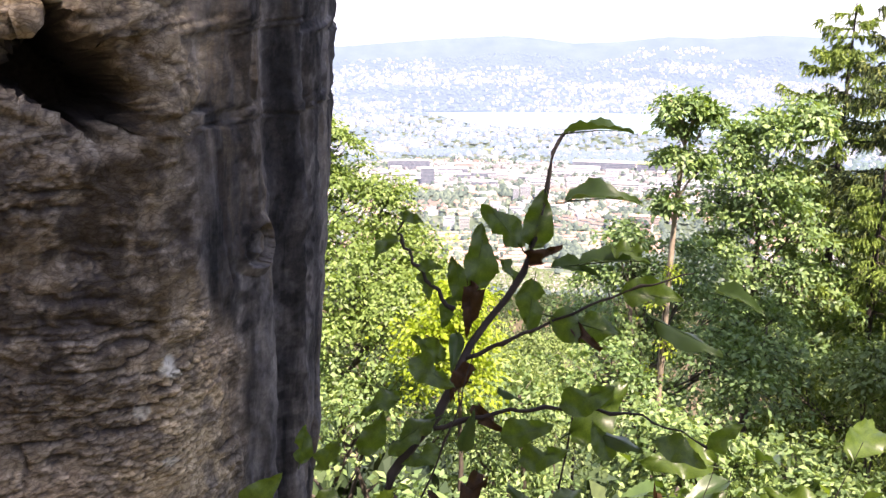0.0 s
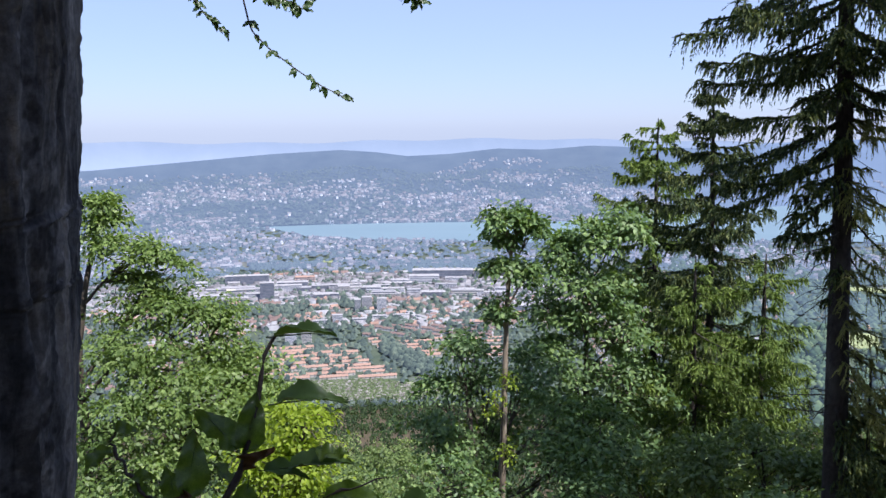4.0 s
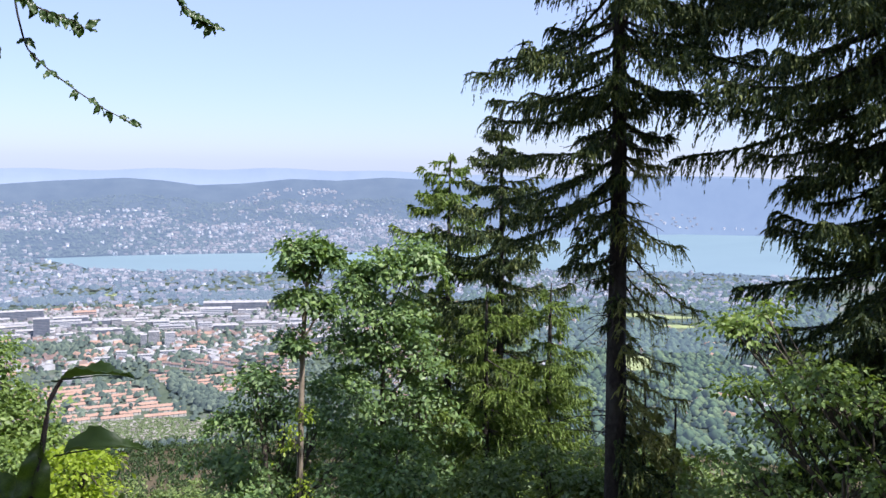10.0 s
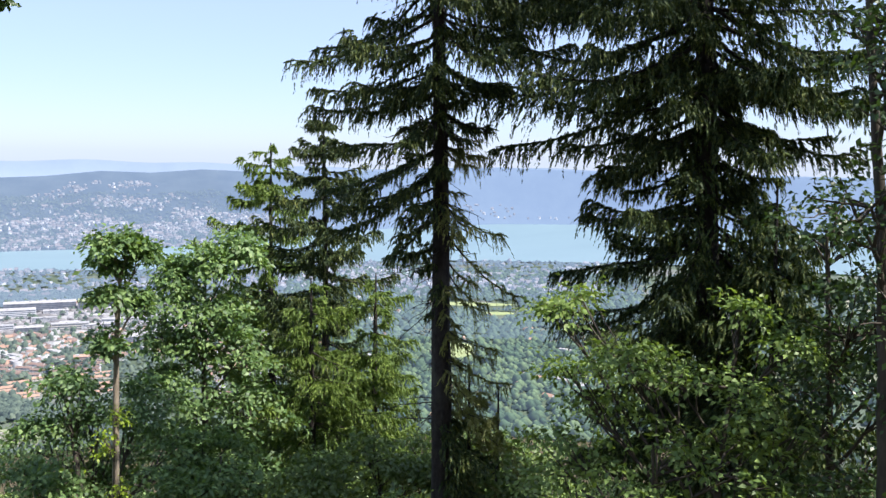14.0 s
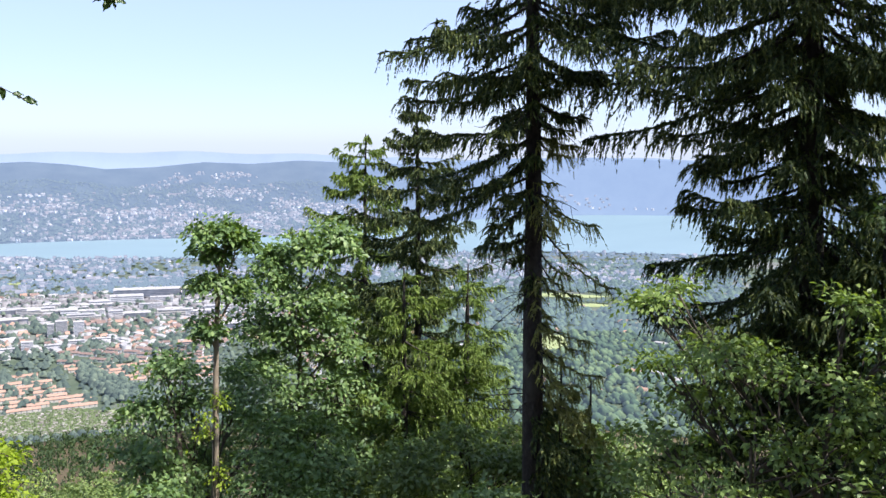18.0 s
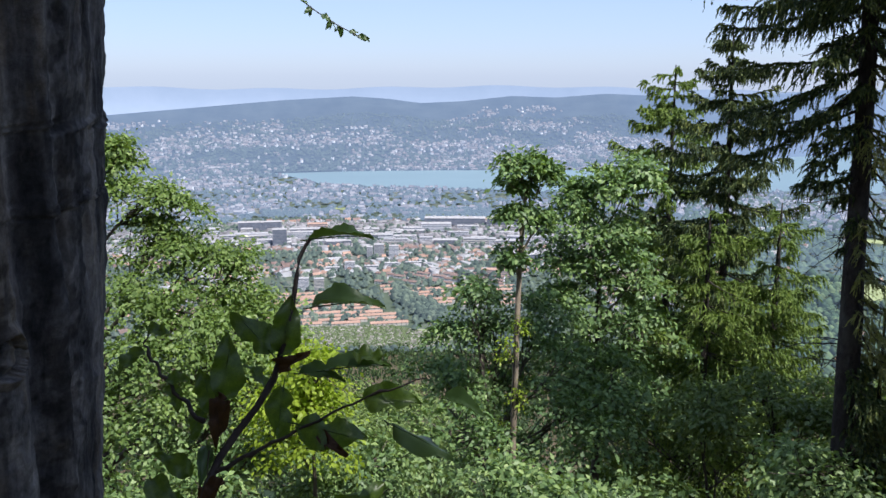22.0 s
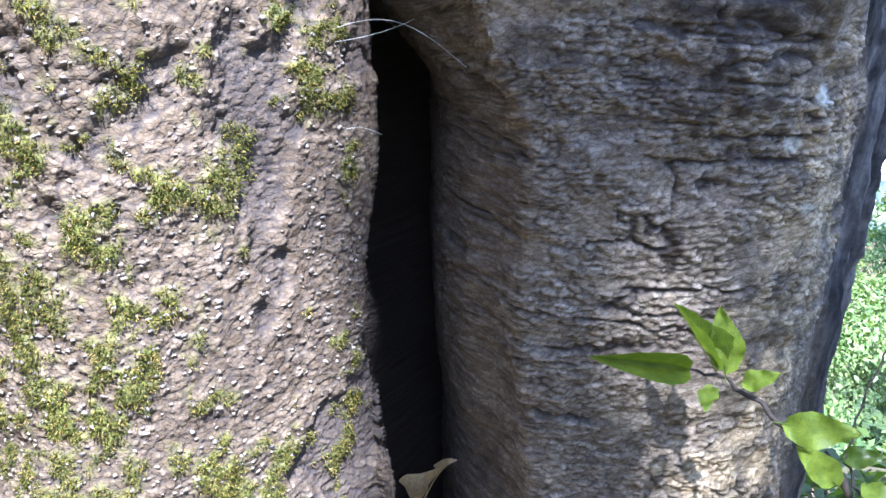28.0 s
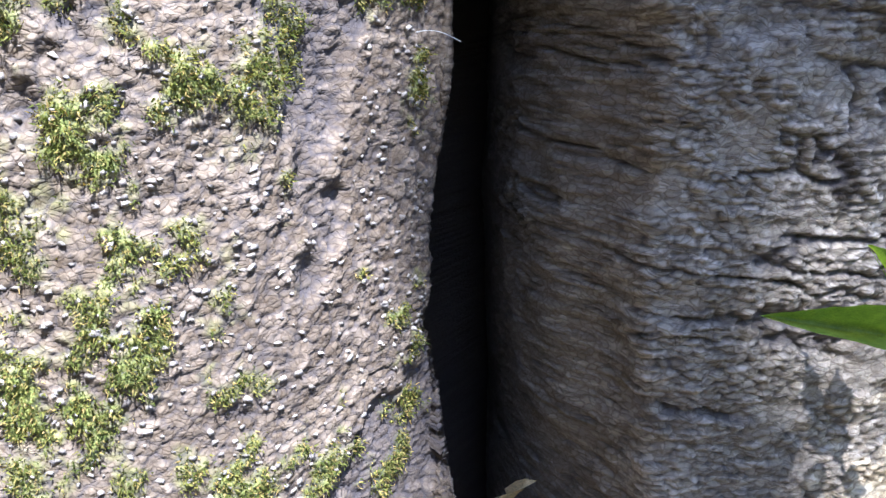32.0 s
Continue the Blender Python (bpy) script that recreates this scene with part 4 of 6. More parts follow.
    V2 = np.stack([P + W * 0.7 - T * s, P - W * 0.7 - T * s, P + T * s * 1.2], 2)[:, ::2].reshape(-1, 3)
    V = np.concatenate([V, V2])
    return V, np.arange(len(V)).reshape(-1, 3)


def spruce(name, base, top, radius, first, rows, label, seed, sides, droop=0.45, density=1.0, mat="needles", group="spruces on the slope", tuft=0.05, per=5, dry=None, bare=0.1, rise=0.1, spikes=7, hangs=4, loose=0.6):
    """A spruce: tapered trunk, whorls of boughs, each a flat fan of side twigs with hanging sprays, and gaps between the boughs.
    first: share of the height where boughs begin; sides: elevation seen from the lookout, bough length to either hand;
    bare: share of a bough near the trunk without twigs; rise: how far the tips turn up."""
    rng = np.random.default_rng(seed)
    base, top = np.array(base, float), np.array(top, float)
    H = np.linalg.norm(top - base)
    root = thing(name, base, label, "tree", group)
    u = np.linspace(0, 1, 26)
    path = (top - base) * u[:, None]
    path[:, :2] += 0.012 * H * np.stack([np.sin(u * 7 + seed), np.cos(u * 5 + seed)], -1) * (u * (1 - u))[:, None]
    rad = radius * (1 - u) ** 0.8 + 0.012
    rad[0] *= 1.25
    v, q = tube(path, rad, 14)
    v += 0.06 * radius * rng.normal(size=v.shape) * (np.linalg.norm(v - np.repeat(path, 14, 0), axis=1) > 0.03)[:, None]
    part("trunk", raw("trunk", v, q, M["spruce_bark"], smooth=True), parent=root)
    wood, live, dead = [], ([], [], []), ([], [], [])
    table = np.array(sides)
    down = np.array([0, 0, -1.0])
    for r in range(rows):
        h = first + (1 - first) * ((r + rng.uniform(-0.35, 0.35)) / rows)
        h = min(max(h, 0.01), 0.99)
        turn0 = rng.uniform(0, 2 * math.pi)
        for b in range(per):
            hb = min(max(h + rng.uniform(-loose, loose) / rows, 0.01), 0.992)
            at = np.array([np.interp(hb, u, path[:, k]) for k in range(3)])
            a = turn0 + 2 * math.pi * (b + rng.uniform(-0.3, 0.3)) / per
            out = np.array([math.sin(a), math.cos(a), 0])
            flat_d = math.hypot(*(base + at)[:2])
            el = math.degrees(math.atan2((base + at)[2] - 1.6, flat_d))
            right = np.array([(base + at)[1], -(base + at)[0], 0]) / flat_d
            c = float(out @ right)
            lr = np.interp(el, table[:, 0], table[:, 1]), np.interp(el, table[:, 0], table[:, 2])
            ln = (abs(c) * (lr[0] if c < 0 else lr[1]) + (1 - abs(c)) * 0.8 * min(lr)) * rng.choice([0.35, 0.6, 0.8, 0.95, 1.05, 1.15])
            if ln < 0.16 or rng.random() < 0.1:
                continue
            k = np.linspace(0, 1, 8)
            steep = droop * (1.5 - hb) * rng.uniform(0.3, 1.6) * np.interp(el, [-8, 2], [1.5, 1.0])
            wob = np.cumsum(rng.normal(0, 0.022 * ln, (8, 3)), 0) * k[:, None]
            bough = at + out * (ln * k)[:, None] + wob
            bough[:, 2] += ln * (-steep * (k - 0.35 * k ** 2.2) + rise * k ** 4)
            wood.append(tube(bough, (0.008 + 0.009 * ln) * (1 - k * 0.85), 5))
            is_dry = dry is not None and c > 0.1 and dry[0] < el < dry[1]
            S, W, L = dead if is_dry else live
            seen = np.interp(el, [-25, -21, 13, 17], [0.35, 1, 1, 0.15])
            m = max(4, int(ln / tuft * 1.05 * density * seen * (0.55 if is_dry else 1)))
            t = bare + (1 - bare) * (np.arange(m) + rng.random(m)) / m
            p = np.stack([np.interp(t, k, bough[:, e]) for e in range(3)], -1)
            sgn = np.where(np.arange(m) % 2, 1, -1)[:, None]
            cross = np.array([out[1], -out[0], 0])
            fan = unit(out * 0.85 + cross * sgn * rng.uniform(0.55, 1.15, (m, 1)) + down * rng.uniform(0.0, 0.45, (m, 1)))
            fl = (0.30 * ln * (1.05 - t) ** 0.8 + 0.09) * rng.uniform(0.6, 1.25, m)
            S.append(p), W.append(fan), L.append(fl)
            S.append(p - out * 0.03), W.append(unit(out + rng.normal(0, 0.15, (m, 3)))), L.append(np.full(m, 0.14))
            for hang in range(hangs):   # sprays hanging from the side twigs
                w = rng.uniform(0.1, 1, (m, 1))
                S.append(p + fan * fl[:, None] * w + down * 0.25 * fl[:, None] * w ** 2)
                W.append(unit(fan * 0.5 + down * rng.uniform(0.5, 1.3, (m, 1)) + rng.normal(0, 0.25, (m, 3))))
                L.append(rng.uniform(0.06, 0.2, m) * (0.55 + 0.4 * ln) * (1.5 if is_dry else 1))
            S.append(bough[-2:-1]), W.append(unit(out + np.array([0, 0, 0.1]))[None]), L.append(np.array([0.22]))
    S, W, L = live
    v, f = needle_twigs(np.concatenate(S), np.concatenate(W), np.concatenate(L), rng, spikes, tuft)
    part("crown", raw("crown", v, f, M[mat]), parent=root, label="drooping sprays of green needles")
    if dry is not None:                 # bare dead branches on the lower trunk
        els = [math.degrees(math.atan2((base + p)[2] - 1.6, math.hypot(*(base + p)[:2]))) for p in path]
        for _ in range(52):
            h = np.interp(rng.uniform(-17, 4), els, u)
            at = np.array([np.interp(h, u, path[:, e]) for e in range(3)])
            a = rng.uniform(0, 2 * math.pi)
            ln = rng.uniform(0.25, 1.05)
            k = np.linspace(0, 1, 7)
            twig = at + np.array([math.sin(a), math.cos(a), 0]) * (ln * k)[:, None] + np.cumsum(rng.normal(0, 0.03, (7, 3)), 0) * k[:, None]
            twig[:, 2] -= ln * rng.uniform(0.0, 0.6) * k ** 1.6
            wood.append(tube(twig, 0.011 * (1 - 0.8 * k), 5))
            for j in (2, 3, 4, 5):
                e = twig[j] + rng.normal(0, 0.13, 3) + np.array([0, 0, -0.1])
                wood.append(tube(np.stack([twig[j], (twig[j] + e) / 2 + rng.normal(0, 0.02, 3), e]), [0.004, 0.003, 0.0015], 4))
    if dead[0]:
        v, f = needle_twigs(np.concatenate(dead[0]), np.concatenate(dead[1]), np.concatenate(dead[2]), rng, 8, tuft * 0.9, 0.28)
        part("crown", raw("crown", v, f, M["needles_dry"]), parent=root, label="thin yellowing sprays of needles")
    v, q = joined(wood)
    tagged(part("bough", raw("bough", v, q, M["spruce_bark"], smooth=True), parent=root), kind="stuff")
    return root


def leaf_spray(centre, up, rng, count, spread, size, aspect=0.55):
    """Leaves round each of the given twig ends, lying loosely in its plane."""
    n = len(centre)
    up = up[:, None]
    off = rng.normal(size=(n, count, 3))
    off -= up * (off * up).sum(-1, keepdims=True) * 0.8
    P = centre[:, None] + off * spread * 0.55
    D = unit(unit(off) + rng.normal(0, 0.4, off.shape) + np.array([0, 0, -0.3]))
    N = unit(up + rng.normal(0, 0.5, off.shape))
    Sd = unit(np.cross(D, N))
    N = np.cross(Sd, D)
    s = size * rng.uniform(0.6, 1.25, (n, count, 1))
    mid = P + D * s * 0.45
    V = np.stack([P, mid + Sd * s * aspect * 0.5 + N * s * 0.1, P + D * s - N * s * 0.08, mid - Sd * s * aspect * 0.5 + N * s * 0.1], 2).reshape(-1, 3)
    return V, np.arange(len(V)).reshape(-1, 4)


def leafy(name, base, blobs, label, seed, leaf="leaf_maple", bark="bark_dark", radius=0.12, size=0.1, twigs=70, per=11, group="trees on the slope", category="tree", via=None, spread=0.26, sway=0.012, layers=15):
    """A broad-leaved tree or shrub: trunk, limbs to each mass of the crown, and in each mass flat drooping layers of leaves with gaps between.
    blobs: (bearing, elevation, distance, half width, half height) of each mass."""
    rng = np.random.default_rng(seed)
    base = np.array(base, float)
    root = thing(name, base, label, category, group)
    C = np.array([spot(*b[:3]) for b in blobs]) - base
    R = np.array([(b[3], b[3], b[4]) for b in blobs])
    order = np.argsort(C[:, 2])
    spine = [np.zeros(3)]
    if via is not None:
        spine += [np.array(p) - base for p in via]
    spine.append(C[order[-1]] * [1, 1, 1])
    spine = np.array(spine)
    tt = np.linspace(0, 1, 18)
    key = np.linspace(0, 1, len(spine))
    path = np.stack([np.interp(tt, key, spine[:, k]) for k in range(3)], -1)
    path[:, :2] += np.cumsum(rng.normal(0, sway, (18, 2)), 0) * np.linalg.norm(spine[-1]) * 0.35 * (tt * (1.2 - tt))[:, None]
    wood = [tube(path, radius * (1 - 0.9 * tt) + 0.008, 9)]
    ends, ups = [], []
    for c, r in zip(C, R):
        h = np.clip(c[2] - 0.9 * np.hypot(*(c - path[0])[:2]) - 0.3, path[0, 2] + 0.15 * (path[-1, 2] - path[0, 2]), path[-1, 2])
        k0 = np.argmin(np.abs(path[:, 2] - h))
        a = path[k0]
        k = np.linspace(0, 1, 7)[:, None]
        limb = a + (c - a) * k + np.array([0, 0, -0.12]) * np.linalg.norm(c - a) * (k * (1 - k)) + np.cumsum(rng.normal(0, 0.03, (7, 3)), 0) * k
        rr = radius * (1 - 0.9 * tt[k0]) * 0.55
        wood.append(tube(limb, rr * (1 - 0.75 * k[:, 0]) + min(0.006, 0.3 * radius), 6))
        way = unit(rng.normal(size=(layers, 3)) + np.array([0, 0, 0.25]))
        sub = limb[-1] + way * r * rng.uniform(0.35, 1.1, (layers, 1))
        tilt = unit(np.array([0, 0, 1.0]) + way * [0.5, 0.5, 0] + rng.normal(0, 0.18, (layers, 3)))
        pick = rng.integers(0, layers, twigs)
        off = rng.normal(size=(twigs, 3)) * r[0] * 0.2
        nn = tilt[pick]
        off -= nn * (off * nn).sum(1, keepdims=True) * 0.9
        e = sub[pick] + off + np.array([0, 0, -0.15]) * ((off ** 2).sum(1, keepdims=True) / (r[0] + 0.05))
        for p in sub:
            q = limb[rng.integers(3, 7)]
            k2 = np.linspace(0, 1, 5)[:, None]
            wood.append(tube(q + (p - q) * k2 + rng.normal(0, 0.02, (5, 3)) * k2, min(0.013, 0.05 * r[0]) * (1 - 0.7 * k2[:, 0]) + 0.001, 4))
        ends.append(e)
        ups.append(unit(nn + off * 0.25 / (r[0] + 0.05) + rng.normal(0, 0.15, off.shape)))
    v, q = joined(wood)
    part("trunk", raw("trunk", v, q, M[bark], smooth=True), parent=root)
    v, f = leaf_spray(np.concatenate(ends), np.concatenate(ups), rng, per, spread, size)
    part("crown", raw("crown", v, f, M[leaf]), parent=root)
    return root


def ground_at(az, d):
    x, y = polar(az, d)
    return (x, y, float(height(x, y)))


def near_trees():
    spruce("spruce", spot(24.3, -34, 12.2), spot(21.9, 32, 12.4), 0.165, 0.2, 44, "tall dark spruce with a bare trunk and drooping boughs", 4, droop=0.62, dry=(-16, 1.5), bare=0.14, per=8, tuft=0.042, loose=1.6, density=0.8, hangs=3,
           sides=[(-30, 0.0, 0.3), (-20, 0.0, 0.8), (-17, 0.0, 1.0), (-12, 0.1, 0.9), (-8, 0.2, 0.75), (-6, 0.9, 0.95), (-3, 1.4, 0.9), (0, 1.5, 0.6), (2.5, 1.7, 0.65), (4, 1.4, 1.3), (7, 1.6, 1.9), (12, 1.7, 2.1), (32, 0.3, 0.3)])
    spruce("spruce", spot(42.0, -34, 12.0), spot(37.3, 33, 12.2), 0.2, 0.16, 50, "broad dark green spruce with heavy drooping boughs", 9, droop=0.55, per=9, density=0.9, tuft=0.046, loose=1.6, bare=0.14, hangs=3,
           sides=[(-30, 1.0, 1.5), (-20, 1.3, 1.8), (-12, 1.6, 2.0), (-8, 1.75, 2.0), (-4, 1.9, 1.9), (-1, 1.35, 1.7), (2, 1.4, 1.7), (5, 2.7, 1.8), (10, 2.6, 2.2), (20, 2.0, 2.0), (33, 0.3, 0.3)])
    spruce("spruce", spot(44.6, -33, 11.3), spot(43.6, -1.5, 11.3), 0.06, 0.15, 22, "dark young spruce standing under a taller one", 31, sides=[(-33, 1.6, 1.8), (-12, 1.1, 1.2), (-1.5, 0.2, 0.2)], tuft=0.055, spikes=6)
    spruce("spruce", spot(12.8, -27, 24), spot(12.6, 0.6, 24), 0.13, 0.1, 34, "slim sunlit spruce with light green shoots on the slope", 12, droop=0.22, mat="needles_light", tuft=0.066, per=6, bare=0.12, rise=0.2, spikes=5, hangs=3,
           sides=[(-27, 2.4, 2.4), (-12, 1.9, 2.0), (-8, 1.5, 1.5), (-5.5, 1.7, 1.4), (-3.5, 1.6, 1.3), (-1.6, 1.15, 0.95), (-0.3, 0.55, 0.5), (0.7, 0.12, 0.12)])
    spruce("spruce", spot(16.3, -27, 21), spot(15.8, 2.9, 21), 0.12, 0.12, 36, "slim spruce with grey-green needles beside a taller one", 15, droop=0.24, mat="needles", tuft=0.062, per=6, bare=0.12, rise=0.18, spikes=5, hangs=3,
           sides=[(-27, 2.4, 2.2), (-12, 1.7, 1.9), (-8, 1.4, 1.6), (-4, 1.3, 1.4), (0, 0.8, 0.8), (1.6, 0.5, 0.45), (3, 0.12, 0.12)])
    spruce("spruce", spot(15.4, -28, 17.5), spot(15.1, -7.8, 17.5), 0.1, 0.1, 24, "young spruce with light green shoots under a taller one", 18, droop=0.25, mat="needles_light", tuft=0.052, bare=0.1, spikes=6, per=5, hangs=2, rise=0.16,
           sides=[(-28, 2.2, 2.0), (-18, 1.5, 1.7), (-12, 0.8, 1.5), (-9.5, 0.45, 1.0), (-7.8, 0.1, 0.1)])
    spruce("spruce", spot(19.2, -28, 18), spot(19.2, -7.5, 18), 0.1, 0.1, 24, "young spruce with light green shoots beside a bare trunk", 17, droop=0.3, mat="needles_light", tuft=0.052, bare=0.1, spikes=6, per=5, hangs=2, rise=0.16,
           sides=[(-28, 2.1, 1.9), (-18, 1.5, 1.4), (-11, 1.1, 1.0), (-9, 0.7, 0.6), (-7.5, 0.1, 0.1)])
    spruce("spruce", spot(27.4, -30, 14), spot(27.2, -14.5, 14), 0.05, 0.05, 14, "young spruce with yellowing drooping twigs", 19, droop=0.8, density=0.45, mat="needles_dry", tuft=0.06, spikes=6, sides=[(-30, 1.2, 1.2), (-20, 0.8, 0.8), (-14.5, 0.1, 0.1)])
    spruce("spruce", spot(25.6, -31, 12.6), spot(25.3, -13.5, 12.6), 0.04, 0.05, 14, "half-dry young spruce with hanging olive twigs", 29, droop=0.8, density=0.4, mat="needles_dry", tuft=0.05, sides=[(-31, 0.9, 0.9), (-20, 0.6, 0.6), (-13.5, 0.1, 0.1)])
    leafy("ash_tree", ground_at(-23.2, 14), [(-21.6, -4.9, 14.3, .28, .4), (-20.6, -7.3, 14, .5, .45), (-18.9, -9.6, 13.8, .6, .5), (-16.9, -11.3, 14, .65, .5), (-14.9, -12.4, 14, .55, .5), (-13.7, -14.6, 14, .6, .5), (-12.3, -16.6, 13.6, .45, .4), (-20.8, -12.6, 13.5, .8, .5), (-18, -14.2, 13.2, .8, .5), (-15.6, -16.2, 13.2, .8, .5), (-21.5, -16.5, 13, .8, .5), (-18.4, -18.6, 12.8, .8, .5), (-14.6, -19.6, 12.8, .8, .45), (-22.4, -20.6, 12.6, .8, .4)],
          "leafy ash tree in full sun, yellow-green, leaning over the slope", 21, "leaf_ash", "bark_dark", 0.1, 0.085, 150, 14, via=[spot(-23.0, -18, 14), spot(-23.4, -13, 14), spot(-22.6, -8.5, 14.2)], spread=0.22)
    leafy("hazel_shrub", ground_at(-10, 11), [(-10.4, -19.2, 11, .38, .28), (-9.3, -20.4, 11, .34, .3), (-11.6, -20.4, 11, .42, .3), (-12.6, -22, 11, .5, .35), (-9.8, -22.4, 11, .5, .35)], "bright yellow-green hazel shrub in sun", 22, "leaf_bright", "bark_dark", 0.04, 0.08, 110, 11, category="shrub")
    leafy("maple_tree", ground_at(3.0, 13.6), [(3.0, -5.4, 13.6, .26, .14), (4.2, -5.6, 13.6, .22, .16), (4.6, -6.6, 13.6, .17, .16), (3.2, -7.0, 13.6, .2, .12), (2.9, -9.2, 13.6, .17, .24), (4.5, -9.2, 13.6, .15, .16), (2.9, -11.0, 13.6, .12, .16)],
          "thin pale-barked tree with a small tuft of leaves at its top", 23, "leaf_maple", "bark_thin", 0.06, 0.1, 60, 10, via=[spot(3.1, -24, 13.6), spot(3.25, -16, 13.6), spot(3.4, -11, 13.6), spot(3.7, -7.5, 13.6)], sway=0.003, spread=0.2, layers=5)
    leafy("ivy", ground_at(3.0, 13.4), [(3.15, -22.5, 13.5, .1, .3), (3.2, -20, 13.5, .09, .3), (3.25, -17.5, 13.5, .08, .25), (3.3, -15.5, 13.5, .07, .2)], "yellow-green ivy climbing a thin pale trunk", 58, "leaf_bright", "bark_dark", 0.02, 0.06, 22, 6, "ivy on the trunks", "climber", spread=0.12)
    leafy("maple_tree", ground_at(8.5, 17), [(8.6, -6.1, 17, .55, .32), (10.4, -6.5, 17, .5, .35), (6.6, -7.3, 17, .4, .3), (7.2, -9.2, 17, .7, .4), (9.6, -9.4, 17, .75, .45), (6.0, -11, 17, .5, .35), (8.3, -12, 17, .8, .45), (10.8, -12.6, 17.3, .8, .45), (6.0, -14, 17, .55, .4), (9, -15.2, 17, .9, .5), (6.6, -16.6, 16.8, .8, .45), (11.4, -16, 17, .8, .5), (7.5, -19.3, 16.5, .9, .5), (10.3, -19.5, 16.5, .9, .5)],
          "bushy dark green maple tree on the slope", 24, "leaf_maple", "bark_dark", 0.12, 0.115, 84, 12, spread=0.26, layers=13)
    leafy("maple_tree", ground_at(3, 14), [(0.5, -14.5, 16, .5, .3), (-0.6, -16.4, 16, .6, .35), (1.7, -16.6, 16, .6, .35), (4.6, -15.4, 16, .6, .4), (-1.8, -18.8, 15.5, .7, .4), (0.6, -19.2, 16, .8, .45), (3.0, -19, 16, .7, .45), (5.8, -17.8, 15, .8, .45), (6.4, -21.3, 14, .9, .5), (-1.2, -22.0, 13.5, .9, .5), (2, -23.4, 14.5, .9, .5), (9.2, -18.4, 15, .8, .5), (9.6, -22, 14, .9, .5)],
          "low spreading maple with dark glossy leaves below the lookout", 25, "leaf_maple", "bark_dark", 0.1, 0.105, 90, 12, spread=0.25, layers=13)
    leafy("maple_tree", ground_at(40, 8.6), [(30.6, -10.2, 9.5, .3, .1), (32.4, -9.4, 9.5, .35, .12), (31.2, -13, 9.2, .4, .12), (34, -12.2, 9, .45, .12), (37.6, -13.2, 8.8, .5, .12), (35.4, -13.4, 8.6, .45, .1), (40.6, -12.9, 8.6, .5, .12), (41.8, -9.4, 9, .28, .08), (43.6, -11.4, 8.8, .3, .08), (33, -15.6, 9, .5, .16)],
          "young maple with bright green leaves in front of a dark spruce", 26, "leaf_lit_maple", "bark_dark", 0.05, 0.072, 38, 10, spread=0.2, layers=6)
    leafy("maple_shrub", ground_at(38, 8.2), [(33.5, -17.8, 9, .55, .2), (37, -17.4, 8.5, .6, .2), (45.5, -16.5, 9, .6, .25), (41.5, -17.8, 8.5, .6, .2), (31.5, -19.5, 9, .6, .25), (36, -21, 8.3, .7, .25), (42, -21.5, 8.3, .7, .25)],
          "low maple with green leaves under a taller spruce", 36, "leaf_ash", "bark_dark", 0.04, 0.08, 36, 10, category="shrub", spread=0.2, layers=7)
    leafy("beech_tree", ground_at(52, 8.5), [(47.8, 8, 8.3, .5, .3), (47.5, 12, 8.4, .6, .3), (48.6, 6, 8, .5, .3), (49.6, 2, 8, .6, .3), (49, -2.5, 8.2, .5, .3), (51, 9, 8, .7, .4), (53, 4, 8, .8, .5), (51, -7, 8.2, .6, .4)], "beech tree with layered leaves beside the spruces", 27, "leaf_dark", "bark_dark", 0.11, 0.075, 32, 11)
    leafy("beech_tree", ground_at(49, 9.5), [(46.5, -4, 9.2, .5, .3), (49, -8.5, 9, .6, .35), (51, -13, 9, .7, .4), (46.5, -14, 9.6, .6, .35), (49.5, -18, 9, .7, .35), (53, -8, 8.6, .7, .4), (45, -19, 9.6, .6, .3), (47.5, -10.5, 9.6, .5, .3)], "young beech with green leaves at the shaded edge of the wood", 30, "leaf_dark", "bark_dark", 0.06, 0.075, 70, 11)
    for k, (az, d, el, r) in enumerate(((-5.2, 38, -20.6, 1.5), (-7.4, 46, -20.2, 1.6), (-3.2, 42, -20.4, 1.4), (-6.4, 30, -22.6, 1.6), (-2.0, 30, -22.4, 1.5), (28.5, 34, -19.4, 1.5), (31.5, 30, -20.5, 1.5))):
        leafy("young_tree", ground_at(az, d), [(az, el, d, r * 0.5, r * 0.6), (az - 1.2, el - 2.0, d, r * 0.7, r * 0.6), (az + 1.2, el - 2.4, d, r * 0.7, r * 0.6), (az, el - 4, d, r, r * 0.7)], "young broad-leaved tree in sun lower on the slope", 150 + k, "leaf_under_light", "bark_dark", 0.08, 0.16, 110, 11, spread=0.4)
    # unseen beeches right of the lookout and behind it, added for their shade
    # two added crowns that shade the spruces from out of view
    leafy("beech_tree", ground_at(60, 9.5), [(52, 36, 10, 1.4, 1.0), (57, 31, 10, 1.5, 1.0), (62, 42, 10, 1.6, 1.0)], "unseen tall beech with a wide crown, added to shade the spruces", 28, "leaf_dark", "bark_dark", 0.2, 0.16, 34, 12, spread=0.5)
    leafy("beech_tree", ground_at(72, 12), [(73, 43, 13, 1.7, 1.0), (66, 46, 12, 1.6, 1.0), (59, 48, 11.5, 1.6, 1.0), (79, 36, 13, 1.7, 1.0), (71, 52, 12, 1.6, 1.0), (64, 38, 13, 1.5, 0.9)], "unseen tall beech with a light crown, added to dapple the spruces", 29, "leaf_dark", "bark_dark", 0.2, 0.16, 26, 12, spread=0.5)
